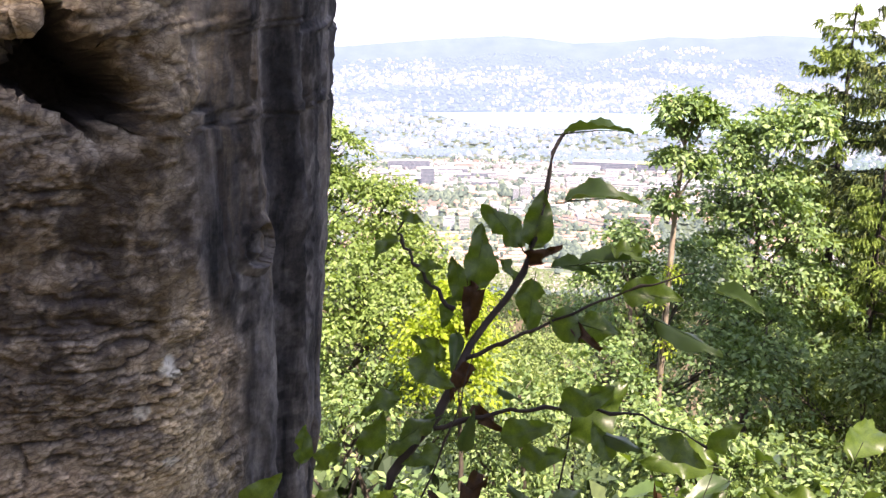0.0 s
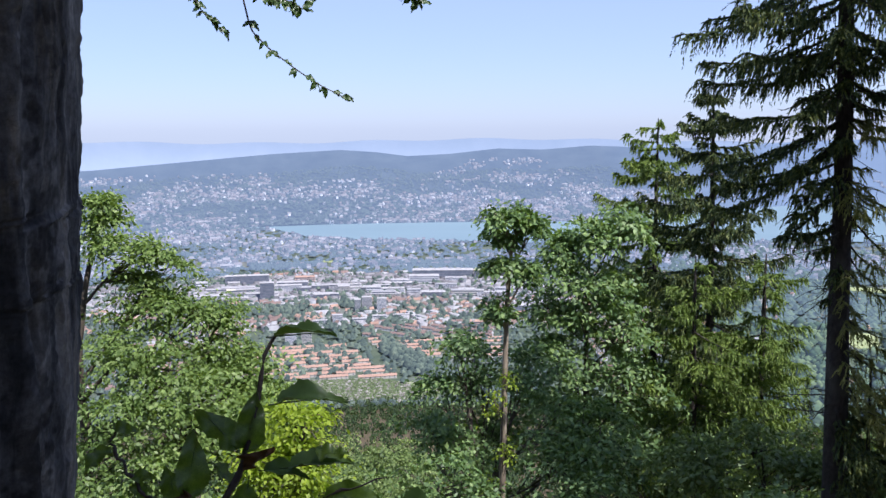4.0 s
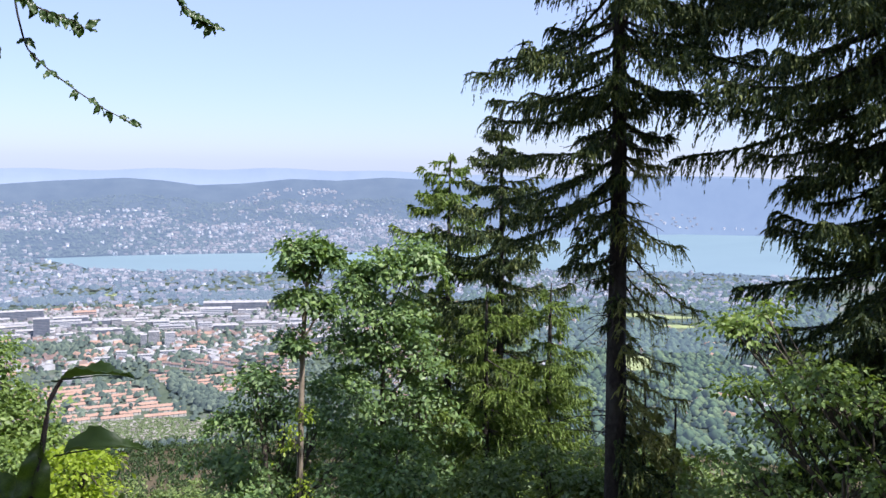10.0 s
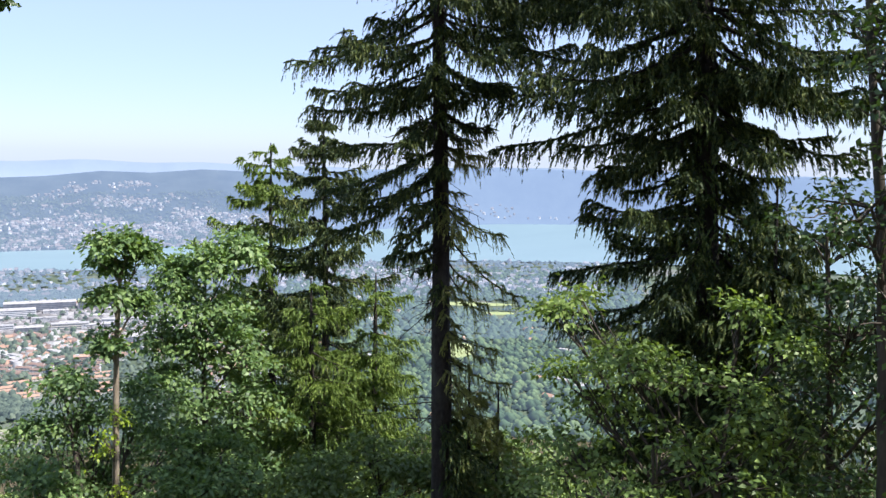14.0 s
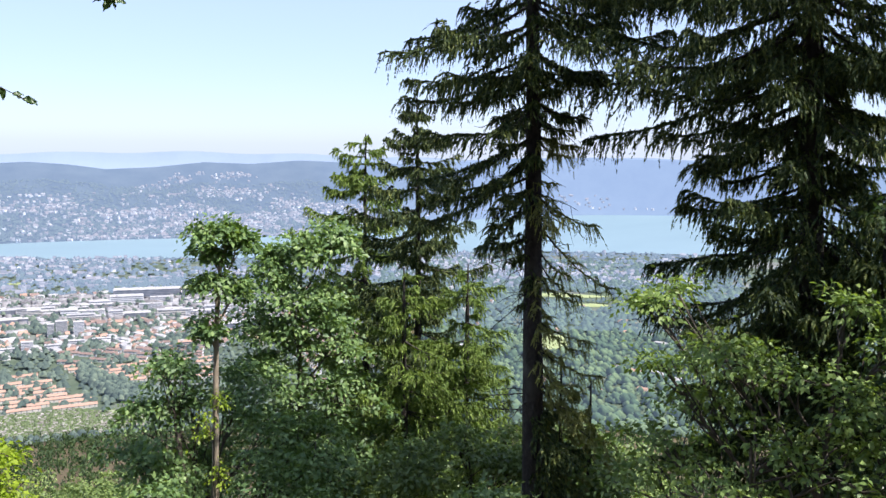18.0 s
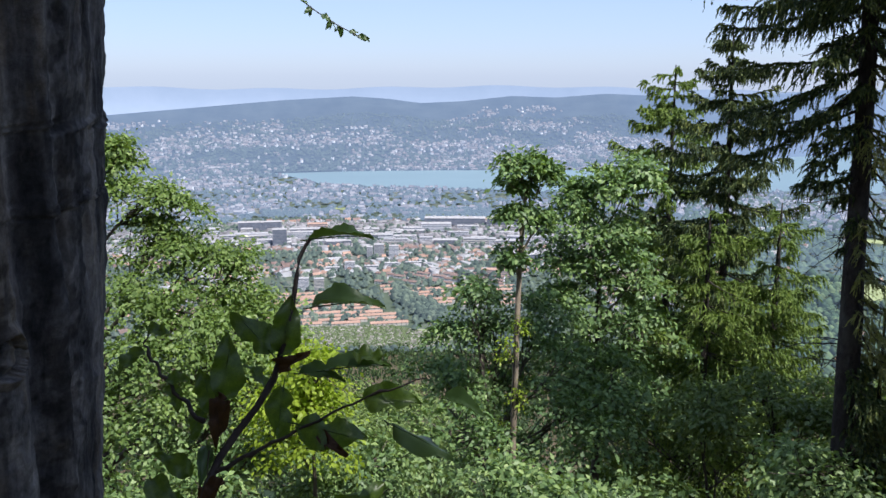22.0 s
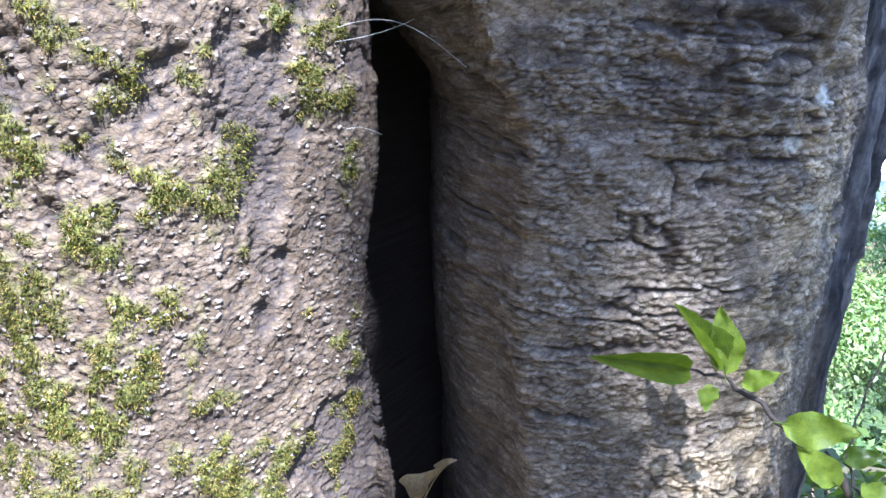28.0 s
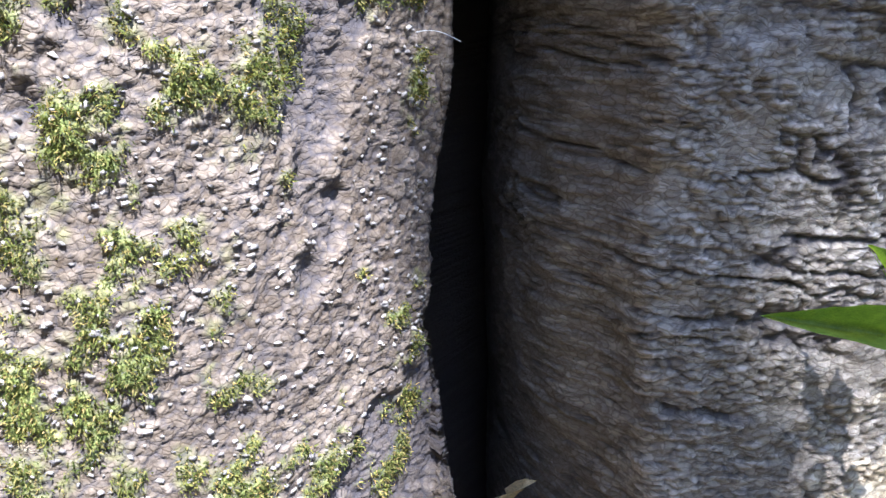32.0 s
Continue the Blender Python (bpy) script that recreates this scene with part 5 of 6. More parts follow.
    # added out of view: two of these trunks throw shade on the old beech
    for k, (x, y, r, h) in enumerate(((1.90, -2.545, 0.13, 13.0), (2.79, -2.905, 0.16, 14.0), (-3.2, -4.5, 0.2, 15.0))):
        b = (x, y, float(height(x, y)) - 0.1)
        az, dd = math.degrees(math.atan2(x, y)), math.hypot(x, y)
        e = [math.degrees(math.atan2(h - 1.6 - q, dd)) for q in (0, 3.5)]
        leafy("beech_tree", b, [(az, e[0], dd, 0.9, 0.7), (az + 8, e[1], dd + 0.4, 0.8, 0.6)], "unseen slender beech added behind the lookout for shade", 33 + k, "leaf_dark", "bark_dark", r / 0.75, 0.12, 50, 10, sway=0.0)
    # leafy boughs added out of view to shade the upper beech shoots
    bx, by = 3.16, -3.06
    az, dd = math.degrees(math.atan2(bx, by)), math.hypot(bx, by)
    leafy("beech_tree", (4.2, -3.6, float(height(4.2, -3.6)) - 0.1), [(az, math.degrees(math.atan2(8.3, dd)), dd, 0.15, 0.2), (az + 0.5, math.degrees(math.atan2(8.75, dd)), dd, 0.16, 0.2), (az - 4, math.degrees(math.atan2(8.6, dd)), dd + 0.35, 0.2, 0.2)], "unseen slender beech with leafy boughs, added to shade the shoots", 39, "leaf_dark", "bark_dark", 0.13, 0.1, 70, 10, spread=0.1)
    spray = []                          # unseen thin level spray of leaves, added to shade a band of the trunk
    for du in (-0.08, 0.02, 0.12):
        bx, by = 1.84 + 0.766 * du, -2.23 + 0.643 * du
        spray.append((math.degrees(math.atan2(bx, by)), math.degrees(math.atan2(5.66, math.hypot(bx, by))), math.hypot(bx, by), 0.05, 0.03))
    for du, up in ((-0.12, 5.46), (0.0, 5.42), (0.1, 5.48), (-0.06, 5.34), (0.06, 5.33), (-0.07, 5.5), (-0.05, 5.53), (-0.06, 5.84), (0.06, 5.83), (0.0, 5.93), (0.12, 5.92)):
        bx, by = 1.84 + 0.766 * du, -2.23 + 0.643 * du
        spray.append((math.degrees(math.atan2(bx, by)), math.degrees(math.atan2(up, math.hypot(bx, by))), math.hypot(bx, by), 0.05, 0.03))
    leafy("beech_tree", (4.6, -3.1, float(height(4.6, -3.1)) - 0.1), spray, "unseen thin beech with a leafy bough, added to shade the trunk", 50, "leaf_dark", "bark_dark", 0.008, 0.05, 14, 8, spread=0.04, layers=6)
    # unseen wood behind the lookout, added to dim sky light on the trunk
    for k, (az, d, e) in enumerate(((97, 15, 4), (127, 16, 3), (157, 15, 8), (172, 10, 22), (188, 9, 28), (204, 8, 32), (220, 9, 26), (236, 10, 20), (252, 9, 24), (268, 10, 18))):
        rng = np.random.default_rng(140 + k)
        bl = [(az + rng.uniform(-9, 9), e * q + rng.uniform(-3, 3), d + rng.uniform(-1, 1), 1.7, 1.3) for q in (-0.4, 0.1, 0.6, 1.0, 1.4, 1.8)]
        leafy("beech_tree", ground_at(az, d), bl, "unseen beech in full leaf, added behind the lookout to dim sky light", 140 + k, "leaf_dark", "bark_dark", 0.16, 0.42, 46, 8, "wood behind the lookout", spread=0.6)
    spec = [(-19, 15, -21, "leaf_ash", 1.2), (-15, 12, -23.5, "leaf_maple", 1.1), (-10, 17, -24, "leaf_maple", 1.3), (-5, 12, -25.5, "leaf_maple", 1.1), (1, 11, -27, "leaf_maple", 1.1)]
    spec += [(7, 12, -26, "leaf_maple", 1.1), (13.5, 17, -19.5, "leaf_maple", 1.4), (18, 15, -21, "leaf_ash", 1.2), (22, 15, -19, "leaf_ash", 1.0), (26.5, 17, -19.5, "leaf_ash", 1.1), (29.5, 13, -21.5, "leaf_ash", 1.0), (24, 12, -23.5, "leaf_maple", 1.0), (35, 12, -23, "leaf_maple", 1.2), (42, 11, -22.5, "leaf_maple", 1.1), (47, 12, -22, "leaf_maple", 1.1), (-22, 11, -26, "leaf_maple", 1.1), (14, 11, -27, "leaf_maple", 1.0), (-8, 6.5, -33, "leaf_maple", 0.9), (0, 7, -34, "leaf_maple", 0.9), (-14, 5.5, -36, "leaf_ash", 0.8), (-2, 4.5, -42, "leaf_maple", 0.7), (-9, 4.2, -44, "leaf_maple", 0.7), (8, 7, -34, "leaf_maple", 0.9), (20, 8, -31, "leaf_maple", 1.0), (28, 8, -30, "leaf_ash", 0.9)]
    for k, (az, d, el) in enumerate(((-14, 1.45, -38), (-6, 1.5, -38), (2, 1.5, -37), (10, 1.6, -37), (-10, 1.9, -36), (0, 2.0, -35), (9, 2.1, -34))):
        leafy("undergrowth_shrub", ground_at(az, d), [(az + 3, el, d, 0.2, 0.12), (az - 4, el - 3, d + 0.1, 0.2, 0.1), (az, el - 6, d, 0.2, 0.1)], "low beech undergrowth at the foot of the trunk", 130 + k, "leaf_beech", "bark_dark", 0.008, 0.05, 30, 9, "undergrowth at the trunk", "shrub", spread=0.09)
    for k, (az, d, el, lf, r) in enumerate(spec):
        rng = np.random.default_rng(60 + k)
        bl = [(az + rng.uniform(-1, 1) * 57 * r / d, el - abs(rng.normal(0, 0.5)) * 57 * 0.6 / d + rng.uniform(-1.2, 2.0) * (d > 8), d + rng.uniform(-.6, .6), r * rng.uniform(.45, .7), r * rng.uniform(.32, .5)) for _ in range(5)]
        leafy("undergrowth_shrub", ground_at(az, d), bl, "green broad-leaved undergrowth filling the steep slope", 80 + k, "leaf_under" if lf == "leaf_maple" else "leaf_under_light", "bark_dark", 0.05, 0.105, 70, 11, "undergrowth on the slope", "shrub", layers=11)


near_trees()


# ---- the old beech beside the lookout ----
AXIS = np.array([-0.87, 0.93])
RIM_A = [-180, -150, -125, -108, -96, -91, -87.4, -83.9, -81.5, -79.5, -78, -74, -66, -58, -48, -41, -33, -20, 9, 45, 90, 135, 180]
RIM_R = [0.46, 0.52, 0.61, 0.645, 0.635, 0.598, 0.54, 0.468, 0.428, 0.40, 0.40, 0.425, 0.445, 0.455, 0.468, 0.476, 0.478, 0.455, 0.4405, 0.441, 0.44, 0.44, 0.46]


def cells(x, y, w, h, seed, jitter):
    """Irregular cells about w by h: distance to the middle, closeness to the border, a random number for each."""
    T = np.random.default_rng(seed).random((3, 257, 257))
    i0, j0 = np.floor(x / w).astype(int), np.floor(y / h).astype(int)
    f1, f2, tone = np.full(x.shape, 9.0), np.full(x.shape, 9.0), np.zeros(x.shape)
    for di in (-1, 0, 1):
        for dj in (-1, 0, 1):
            i, j = i0 + di, j0 + dj
            a, b = i % 257, j % 257
            d = np.hypot(x / w - i - 0.5 - jitter * (T[0, a, b] - 0.5) - 0.5 * (j % 2), y / h - j - 0.5 - jitter * (T[1, a, b] - 0.5))
            nearer = d < f1
            f2 = np.where(nearer, f1, np.minimum(f2, d))
            tone = np.where(nearer, T[2, a, b], tone)
            f1 = np.where(nearer, d, f1)
    return f1, f2 - f1, tone


def beech():
    a = np.concatenate([np.linspace(-180, -118, 20, endpoint=False), np.linspace(-118, -101, 40, endpoint=False), np.linspace(-101, -91, 75, endpoint=False), np.linspace(-91, -80.5, 125, endpoint=False), np.linspace(-80.5, -75, 60, endpoint=False), np.linspace(-75, -65, 90, endpoint=False), np.linspace(-65, 14, 240, endpoint=False), np.linspace(14, 180, 40, endpoint=False)])
    z = np.concatenate([np.linspace(-0.5, 0.55, 16, endpoint=False), np.linspace(0.55, 0.78, 40, endpoint=False), np.linspace(0.78, 1.28, 330, endpoint=False), np.linspace(1.28, 1.72, 200, endpoint=False), np.linspace(1.72, 2.15, 40, endpoint=False), np.linspace(2.15, 9.0, 24)])
    A, Z = np.meshgrid(a, z, indexing="ij")
    r = np.interp(A, RIM_A, RIM_R)
    r *= 1 + 0.10 * np.clip((0.6 - Z) / 1.1, 0, 1) ** 1.5 - 0.012 * np.clip(Z - 2, 0, 9)
    r += 0.068 * (Z.clip(0.6, 1.8) - 1.33) * np.clip((A + 40) / 20, 0, 1) * np.clip((90 - A) / 30, 0, 1)
    r += 0.12 * np.clip(0.98 - Z, 0, 0.5) * np.clip((-76.5 - A) / 1.5, 0, 1) * np.clip((A + 150) / 40, 0, 1)
    r *= np.where(Z > 8.9, 0.02, 1.0)
    # the left stem runs away from the cleft above
    r -= 0.08 * np.clip((Z - 1.45) / 0.8, 0, 1) * np.exp(-((A + 100) / 26) ** 2)
    # the cleft between the two stems
    lo = np.interp(Z, [0.5, 0.87, 0.92, 1.0, 1.06, 1.17, 1.25], [-75.5, -76.5, -77.9, -79.3, -79.6, -77.9, -78])
    wide = np.interp(Z, [0.2, 0.5, 1.0, 1.2, 1.28, 1.34, 2.0], [6, 14, 16, 15, 10.5, 4.5, 2])
    deep = np.interp(Z, [0.1, 0.4, 0.7, 1.22, 1.29, 1.34, 2.2], [0.02, 0.3, 0.36, 0.35, 0.13, 0.015, 0.01])
    u = (A - lo) / wide
    notch = np.where(u < 0, np.clip(1 + u * wide / 0.8, 0, 1), np.where(u < 0.5, 1, np.clip(1 - (u - 0.5) / 0.62, 0, 1) ** 1.2))
    r -= deep * notch
    # the cleft runs back under the left stem
    under = -20 * np.clip((deep * notch - 0.004) / 0.06, 0, 1) * np.where(u < 0.38, 1, notch)
    # a rotten hole higher up
    wob = 0.35 * np.sin(A * 0.5) + 0.3 * np.sin(Z * 60 + A * 0.3) + 0.2 * np.sin(A * 1.3 + Z * 35)
    hole = np.clip(1.45 - np.hypot((A + 39.5) / 6.0, (Z - 1.462 + (A + 39.5) * 0.0028) / 0.036) - 0.3 * wob - 2.2 * (waves(np.radians(A) * 0.45, Z, 79, 4, 14.0) - 0.5), 0, 1)
    hole = np.clip(hole * 2.2, 0, 1)
    small = np.clip((1.3 - np.hypot((A + 58) / 1.6, (Z - 1.43) / 0.014)) * 2, 0, 1) + np.clip((1.3 - np.hypot((A + 65) / 2.2, (Z - 1.40) / 0.02)) * 2, 0, 1)
    r -= 0.13 * hole + 0.05 * np.clip(small, 0, 1)
    lip = np.exp(-((np.hypot((A + 39.5) / 6.0, (Z - 1.462) / 0.036) - 1.55) / 0.35) ** 2)
    r += 0.008 * lip
    # relief of the bark: small flakes on the left stem, low plates in level rows on the right one, wood-grey folds on the side
    rim = r * np.exp(1j * np.radians(A + under))
    arc = np.concatenate([np.zeros((1, len(z))), np.cumsum(np.abs(np.diff(rim, axis=0)), 0)])
    X0, Y0 = np.where(A < lo + 0.25 * wide, arc - arc[np.argmin(np.abs(a + 95))][None], arc - arc[np.argmin(np.abs(a + 40))][None] + 0.5), Z
    edge = -27 + 9 * np.clip((1.33 - Z) / 0.15, 0, 1) + 8 * (waves(X0, Y0, 90, 3, 16.0) - 0.5)
    rough = np.clip((edge - A) / 5, 0, 1)
    onstem = np.clip((-77 - A) / 1, 0, 1)
    wx, wy = waves(X0, Y0, 91, 3, 45.0) - 0.5, waves(X0 * 0.5, Y0, 92, 3, 30.0) - 0.5
    XS = X0
    f1, gap1, tone1 = cells(XS + 0.011 * wx, Z + 0.013 * wy, 0.0125, 0.0078, 93, 0.95)
    f2, gap2, tone2 = cells(X0 + 0.010 * wx, Z + 0.020 * wy + 0.04 * X0, 0.0125, 0.0052, 94, 0.8)
    fine = waves(X0, Y0, 73, 3, 110.0)
    low = waves(X0, Y0, 71, 4, 18.0)
    f3, gap3, tone3 = cells(XS + 0.006 * wx, Z + 0.006 * wy, 0.0058, 0.0044, 95, 0.95)
    left = 0.0012 * tone1 + 0.0015 * np.clip(gap1 * 6, 0, 1) + 0.0013 * tone3 + 0.0009 * np.clip(gap3 * 5, 0, 1) + 0.010 * (low - 0.5)
    keep = np.clip((waves(X0, Y0, 96, 3, 30.0) - 0.30) * 6, 0, 1)
    f4, gap4, tone4 = cells(X0 + 0.005 * wx, Z + 0.010 * wy + 0.04 * X0, 0.0072, 0.0048, 103, 0.9)
    right = keep * (0.0022 * tone2 + 0.0028 * np.clip(gap2 * 2.6, 0, 1)) + (0.010 + 0.016 * np.clip((Z - 1.15) / 0.15, 0, 1)) * (low - 0.5) + 0.007 * (waves(X0 * 0.22, Y0, 72, 4, 60.0) - 0.5) + 0.003 * (fine - 0.5)
    right += 0.0012 * tone4 + 0.0011 * np.clip(gap4 * 4, 0, 1)
    # long level cracks and folds
    fold = waves(X0 * 0.16 + 0.02 * wx, Y0 + 0.10 * X0, 84, 3, 38.0)
    crack = np.clip((1 - np.abs(2 * fold - 1) - 0.93) * 16, 0, 1) * np.clip((waves(X0, Y0, 97, 2, 9.0) - 0.44) * 6, 0, 1)
    right -= 0.006 * crack
    big = np.clip((waves(X0 * 1.2, Y0 * 0.8, 98, 4, 15.0) - 0.60) * 9, 0, 1)
    left -= 0.008 * big
    rot = np.clip((waves(X0, Y0, 101, 5, 22.0) - 0.54) * 7, 0, 1) * np.clip((Z - 1.12) / 0.12, 0.12, 1) * (1 - onstem)
    right -= 0.006 * rot
    rel = onstem * left + (1 - onstem) * right
    # rotten lumps round the hole
    near = np.exp(-((A + 40) / 16) ** 2 - ((Z - 1.46) / 0.11) ** 2)
    rel += near * 0.032 * (waves(X0, Y0, 99, 5, 20.0) - 0.5)
    sway = 2.5 * np.sin(Z * 4.2 + 0.6) + 3 * (waves(X0 * 0, Y0, 75, 3, 5.0) - 0.5)
    B = A + sway + 5 * (Z - 1.3)
    side = 0.012 * (waves(X0 * 2.2, Y0 * 0.3, 76, 4, 7.0) - 0.5) + 0.010 * (waves(X0, Y0, 83, 4, 12.0) - 0.5) + 0.0025 * (waves(X0 * 3, Y0 * 0.5, 80, 3, 60.0) - 0.5)
    side += -0.016 * np.exp(-((B + 10) / 2.6) ** 2) - 0.006 * np.exp(-((B + 2) / 2.0) ** 2) + 0.008 * np.exp(-((B + 17) / 3) ** 2) + 0.011 * np.exp(-((B + 6) / 2.5) ** 2)
    side += 0.007 * (waves(X0, Y0 * 0.7, 85, 4, 28.0) - 0.5) + 0.004 * (waves(X0, Y0 * 0.8, 86, 3, 90.0) - 0.5) - 0.005 * np.clip((waves(X0 * 1.5, Y0 * 0.5, 87, 4, 26.0) - 0.6) * 8, 0, 1)
    # a knot with curled lips on the side
    kd = np.hypot((A + 17) / 3.2, (Z - 1.30) / 0.02)
    side += 0.008 * np.exp(-((kd - 1) / 0.4) ** 2) * np.sign(np.sin(kd * 6)) - 0.004 * np.exp(-kd ** 2)
    seam = np.clip(1 - np.abs(A + 24 - 14 * (1.36 - Z) - 30 * np.clip(1.30 - Z, 0, 0.03)) / 0.5, 0, 1) * (Z > 1.27) * (Z < 1.40)
    lift = (rough * rel + (1 - rough) * side) * (1 - 0.8 * np.clip(notch, 0, 1)) - 0.006 * seam
    ragged = waves(X0, Y0, 78, 4, 60.0) - 0.5

    def spots(places, edge_=1.6):       # patches with ragged edges: bearing, height, half sizes, weight
        best = np.zeros_like(A)
        for a0, z0, da, dz, w in places:
            d_ = np.hypot((A - a0) / da, (Z - z0) / dz)
            best = np.maximum(best, w * np.clip((1.1 - d_ + 4.4 * ragged + 1.6 * (low - 0.5)) * edge_, 0, 1))
        return best

    moss = spots([(-96, 1.1, 5.5, 0.2, 0.5), (-94.5, 1.185, 2.6, 0.045, 0.8), (-91, 1.155, 1.8, 0.028, 1), (-96.5, 1.08, 2.2, 0.05, 0.7), (-86.6, 1.185, 0.8, 0.05, 0.8), (-80.9, 1.17, 0.5, 0.035, 1), (-81.7, 0.92, 0.7, 0.06, 1), (-87.1, 0.925, 2.2, 0.028, 0.9), (-95, 1.015, 2.4, 0.03, 1), (-91.2, 1.03, 1.3, 0.03, 0.9), (-90.8, 1.1, 0.8, 0.045, 0.8), (-97, 0.94, 4, 0.04, 0.7), (-82.5, 1.28, 1.6, 0.05, 0.9), (-77, 1.36, 3, 0.04, 0.8), (-86, 1.38, 2, 0.03, 0.7), (-104, 1.1, 5, 0.2, 0.9), (-102, 1.35, 6, 0.1, 0.8)], 1.3)
    # scars and stains, with the shaded band of the stem painted dark
    stain_and_shade = spots([(-39, 1.31, 8, 0.07, 0.95), (-51, 1.35, 7, 0.06, 0.8), (-37, 1.385, 5, 0.035, 0.9), (-31, 1.33, 2.5, 0.06, 0.8), (-46.5, 1.195, 2.0, 0.018, 0.85), (-43, 1.165, 0.9, 0.03, 0.8), (-48, 1.112, 0.7, 0.028, 0.9), (-45, 1.24, 4, 0.03, 0.6), (-60, 1.27, 6, 0.04, 0.7), (-64, 1.36, 7, 0.05, 0.7), (-33, 1.42, 2, 0.06, 0.7), (-19, 1.42, 2.2, 0.14, 0.8), (-3, 1.35, 4, 0.3, 0.7), (-22, 1.2, 1.5, 0.1, 0.6)])
    # lighter patches of the right stem, sunlight painted in with the pale bark
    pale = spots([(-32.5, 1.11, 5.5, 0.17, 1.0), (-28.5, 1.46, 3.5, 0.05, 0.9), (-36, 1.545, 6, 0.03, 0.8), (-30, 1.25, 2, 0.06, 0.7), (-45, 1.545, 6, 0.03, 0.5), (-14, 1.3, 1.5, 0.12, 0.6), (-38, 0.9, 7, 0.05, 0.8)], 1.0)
    lichen = spots([(-32.7, 1.218, 0.8, 0.007, 0.9), (-39.6, 1.166, 0.9, 0.008, 0.8), (-36.5, 1.185, 0.5, 0.005, 0.7), (-34, 1.13, 0.6, 0.004, 0.6)], 3)
    moss = moss * (notch < 0.05) * np.clip((waves(X0, Y0, 104, 4, 75.0) - 0.36) * 6, 0, 1)
    lift += 0.004 * moss * fine
    tone = onstem * (0.55 * tone1 + 0.45 * tone3) + (1 - onstem) * (0.45 + (tone2 - 0.5) * 0.5 * keep + (tone4 - 0.5) * 0.5)
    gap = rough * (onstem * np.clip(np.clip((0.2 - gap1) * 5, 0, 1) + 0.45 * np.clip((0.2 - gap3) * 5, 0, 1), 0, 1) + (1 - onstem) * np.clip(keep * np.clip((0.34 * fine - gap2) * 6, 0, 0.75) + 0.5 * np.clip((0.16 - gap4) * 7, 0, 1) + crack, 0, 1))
    th = np.radians(A + under)
    V = np.stack([AXIS[0] + r * np.cos(th), AXIS[1] + r * np.sin(th), Z], -1)
    V[..., 0] += 0.01 * np.clip(Z - 2, 0, 9)
    out = unit(np.cross(np.gradient(V, axis=0), np.gradient(V, axis=1)))
    V = V + out * lift[..., None]
    na, nz = A.shape
    i, j = np.meshgrid(np.arange(na), np.arange(nz - 1), indexing="ij")
    q = np.stack([i * nz + j, ((i + 1) % na) * nz + j, ((i + 1) % na) * nz + j + 1, i * nz + j + 1], -1).reshape(-1, 4)
    # hole and side crease darkened as shade, with the bark's cracks and rot
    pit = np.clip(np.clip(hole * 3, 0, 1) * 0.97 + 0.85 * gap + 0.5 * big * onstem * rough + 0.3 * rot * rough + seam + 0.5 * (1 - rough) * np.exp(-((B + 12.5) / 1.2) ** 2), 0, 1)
    # shade inside the cleft put into the colour
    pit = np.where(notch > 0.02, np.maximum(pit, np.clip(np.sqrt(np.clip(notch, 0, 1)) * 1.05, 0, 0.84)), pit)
    root = thing("beech_tree", (0, 0, 0), "old beech trunk with a deep cleft, mossy bark and rotten hole", "tree")
    part("trunk", raw("trunk", V.reshape(-1, 3), q, M["bark"], {"rough_zone": rough, "moss": moss, "pit": pit, "tone": tone, "stem": np.clip((-74 - A) / 3, 0, 1), "stain_and_shade": stain_and_shade, "pale": pale, "lichen": lichen}, smooth=True), parent=root)
    # scattered lifted flakes and tufts of moss stand on the surface
    rng = np.random.default_rng(88)
    N = unit(np.cross(np.gradient(V, axis=0), np.gradient(V, axis=1)))
    ok = np.argwhere((rough > 0.6) & (Z > 0.74) & (Z < 1.8) & (A > -116) & (A < -80.5) & (notch < 0.05) & (hole < 0.1) & (pit < 0.3))
    pick = ok[rng.choice(len(ok), 2500)]
    P, Nn = V[pick[:, 0], pick[:, 1]], N[pick[:, 0], pick[:, 1]]
    n = len(P)
    Nn = unit(Nn + rng.normal(0, 0.2, (n, 3)))
    X = unit(np.cross(Nn, np.array([0, 0, 1.0])) + rng.normal(0, 0.4, (n, 3)))
    X = unit(X - Nn * (X * Nn).sum(1, keepdims=True))
    Yv = np.cross(Nn, X)
    s = rng.uniform(0.0009, 0.0028, (n, 1))
    ring = [P + Nn * rng.uniform(0.0004, 0.0014, (n, 1)) + (X * math.cos(a_) * 1.3 + Yv * math.sin(a_) * 0.8) * s * rng.uniform(0.4, 1.25, (n, 1)) for a_ in np.linspace(0, 2 * np.pi, 5, endpoint=False)]
    foot = [P - Nn * 0.002 + (q_ - P) * 0.7 for q_ in ring]
    W = np.stack(ring + foot, 1).reshape(-1, 3)
    tri = np.array([(0, 1, 2), (0, 2, 3), (0, 3, 4)] + [t_ for j_ in range(5) for t_ in ((j_, j_ + 5, (j_ + 1) % 5 + 5), (j_, (j_ + 1) % 5 + 5, (j_ + 1) % 5))])
    tagged(part("flaking_bark", raw("flaking_bark", W, (tri[None] + (np.arange(n) * 10)[:, None, None]).reshape(-1, 3), M["flake"]), parent=root, label="loose grey-brown bark flakes"), kind="stuff")
    ok = np.argwhere((moss > 0.35) & (Z > 0.7) & (Z < 1.9) & (A > -117))
    pick = ok[rng.choice(len(ok), 60000)]
    P, Nn = V[pick[:, 0], pick[:, 1]], N[pick[:, 0], pick[:, 1]]
    n = len(P)
    P = P + rng.normal(0, 0.002, (n, 3))
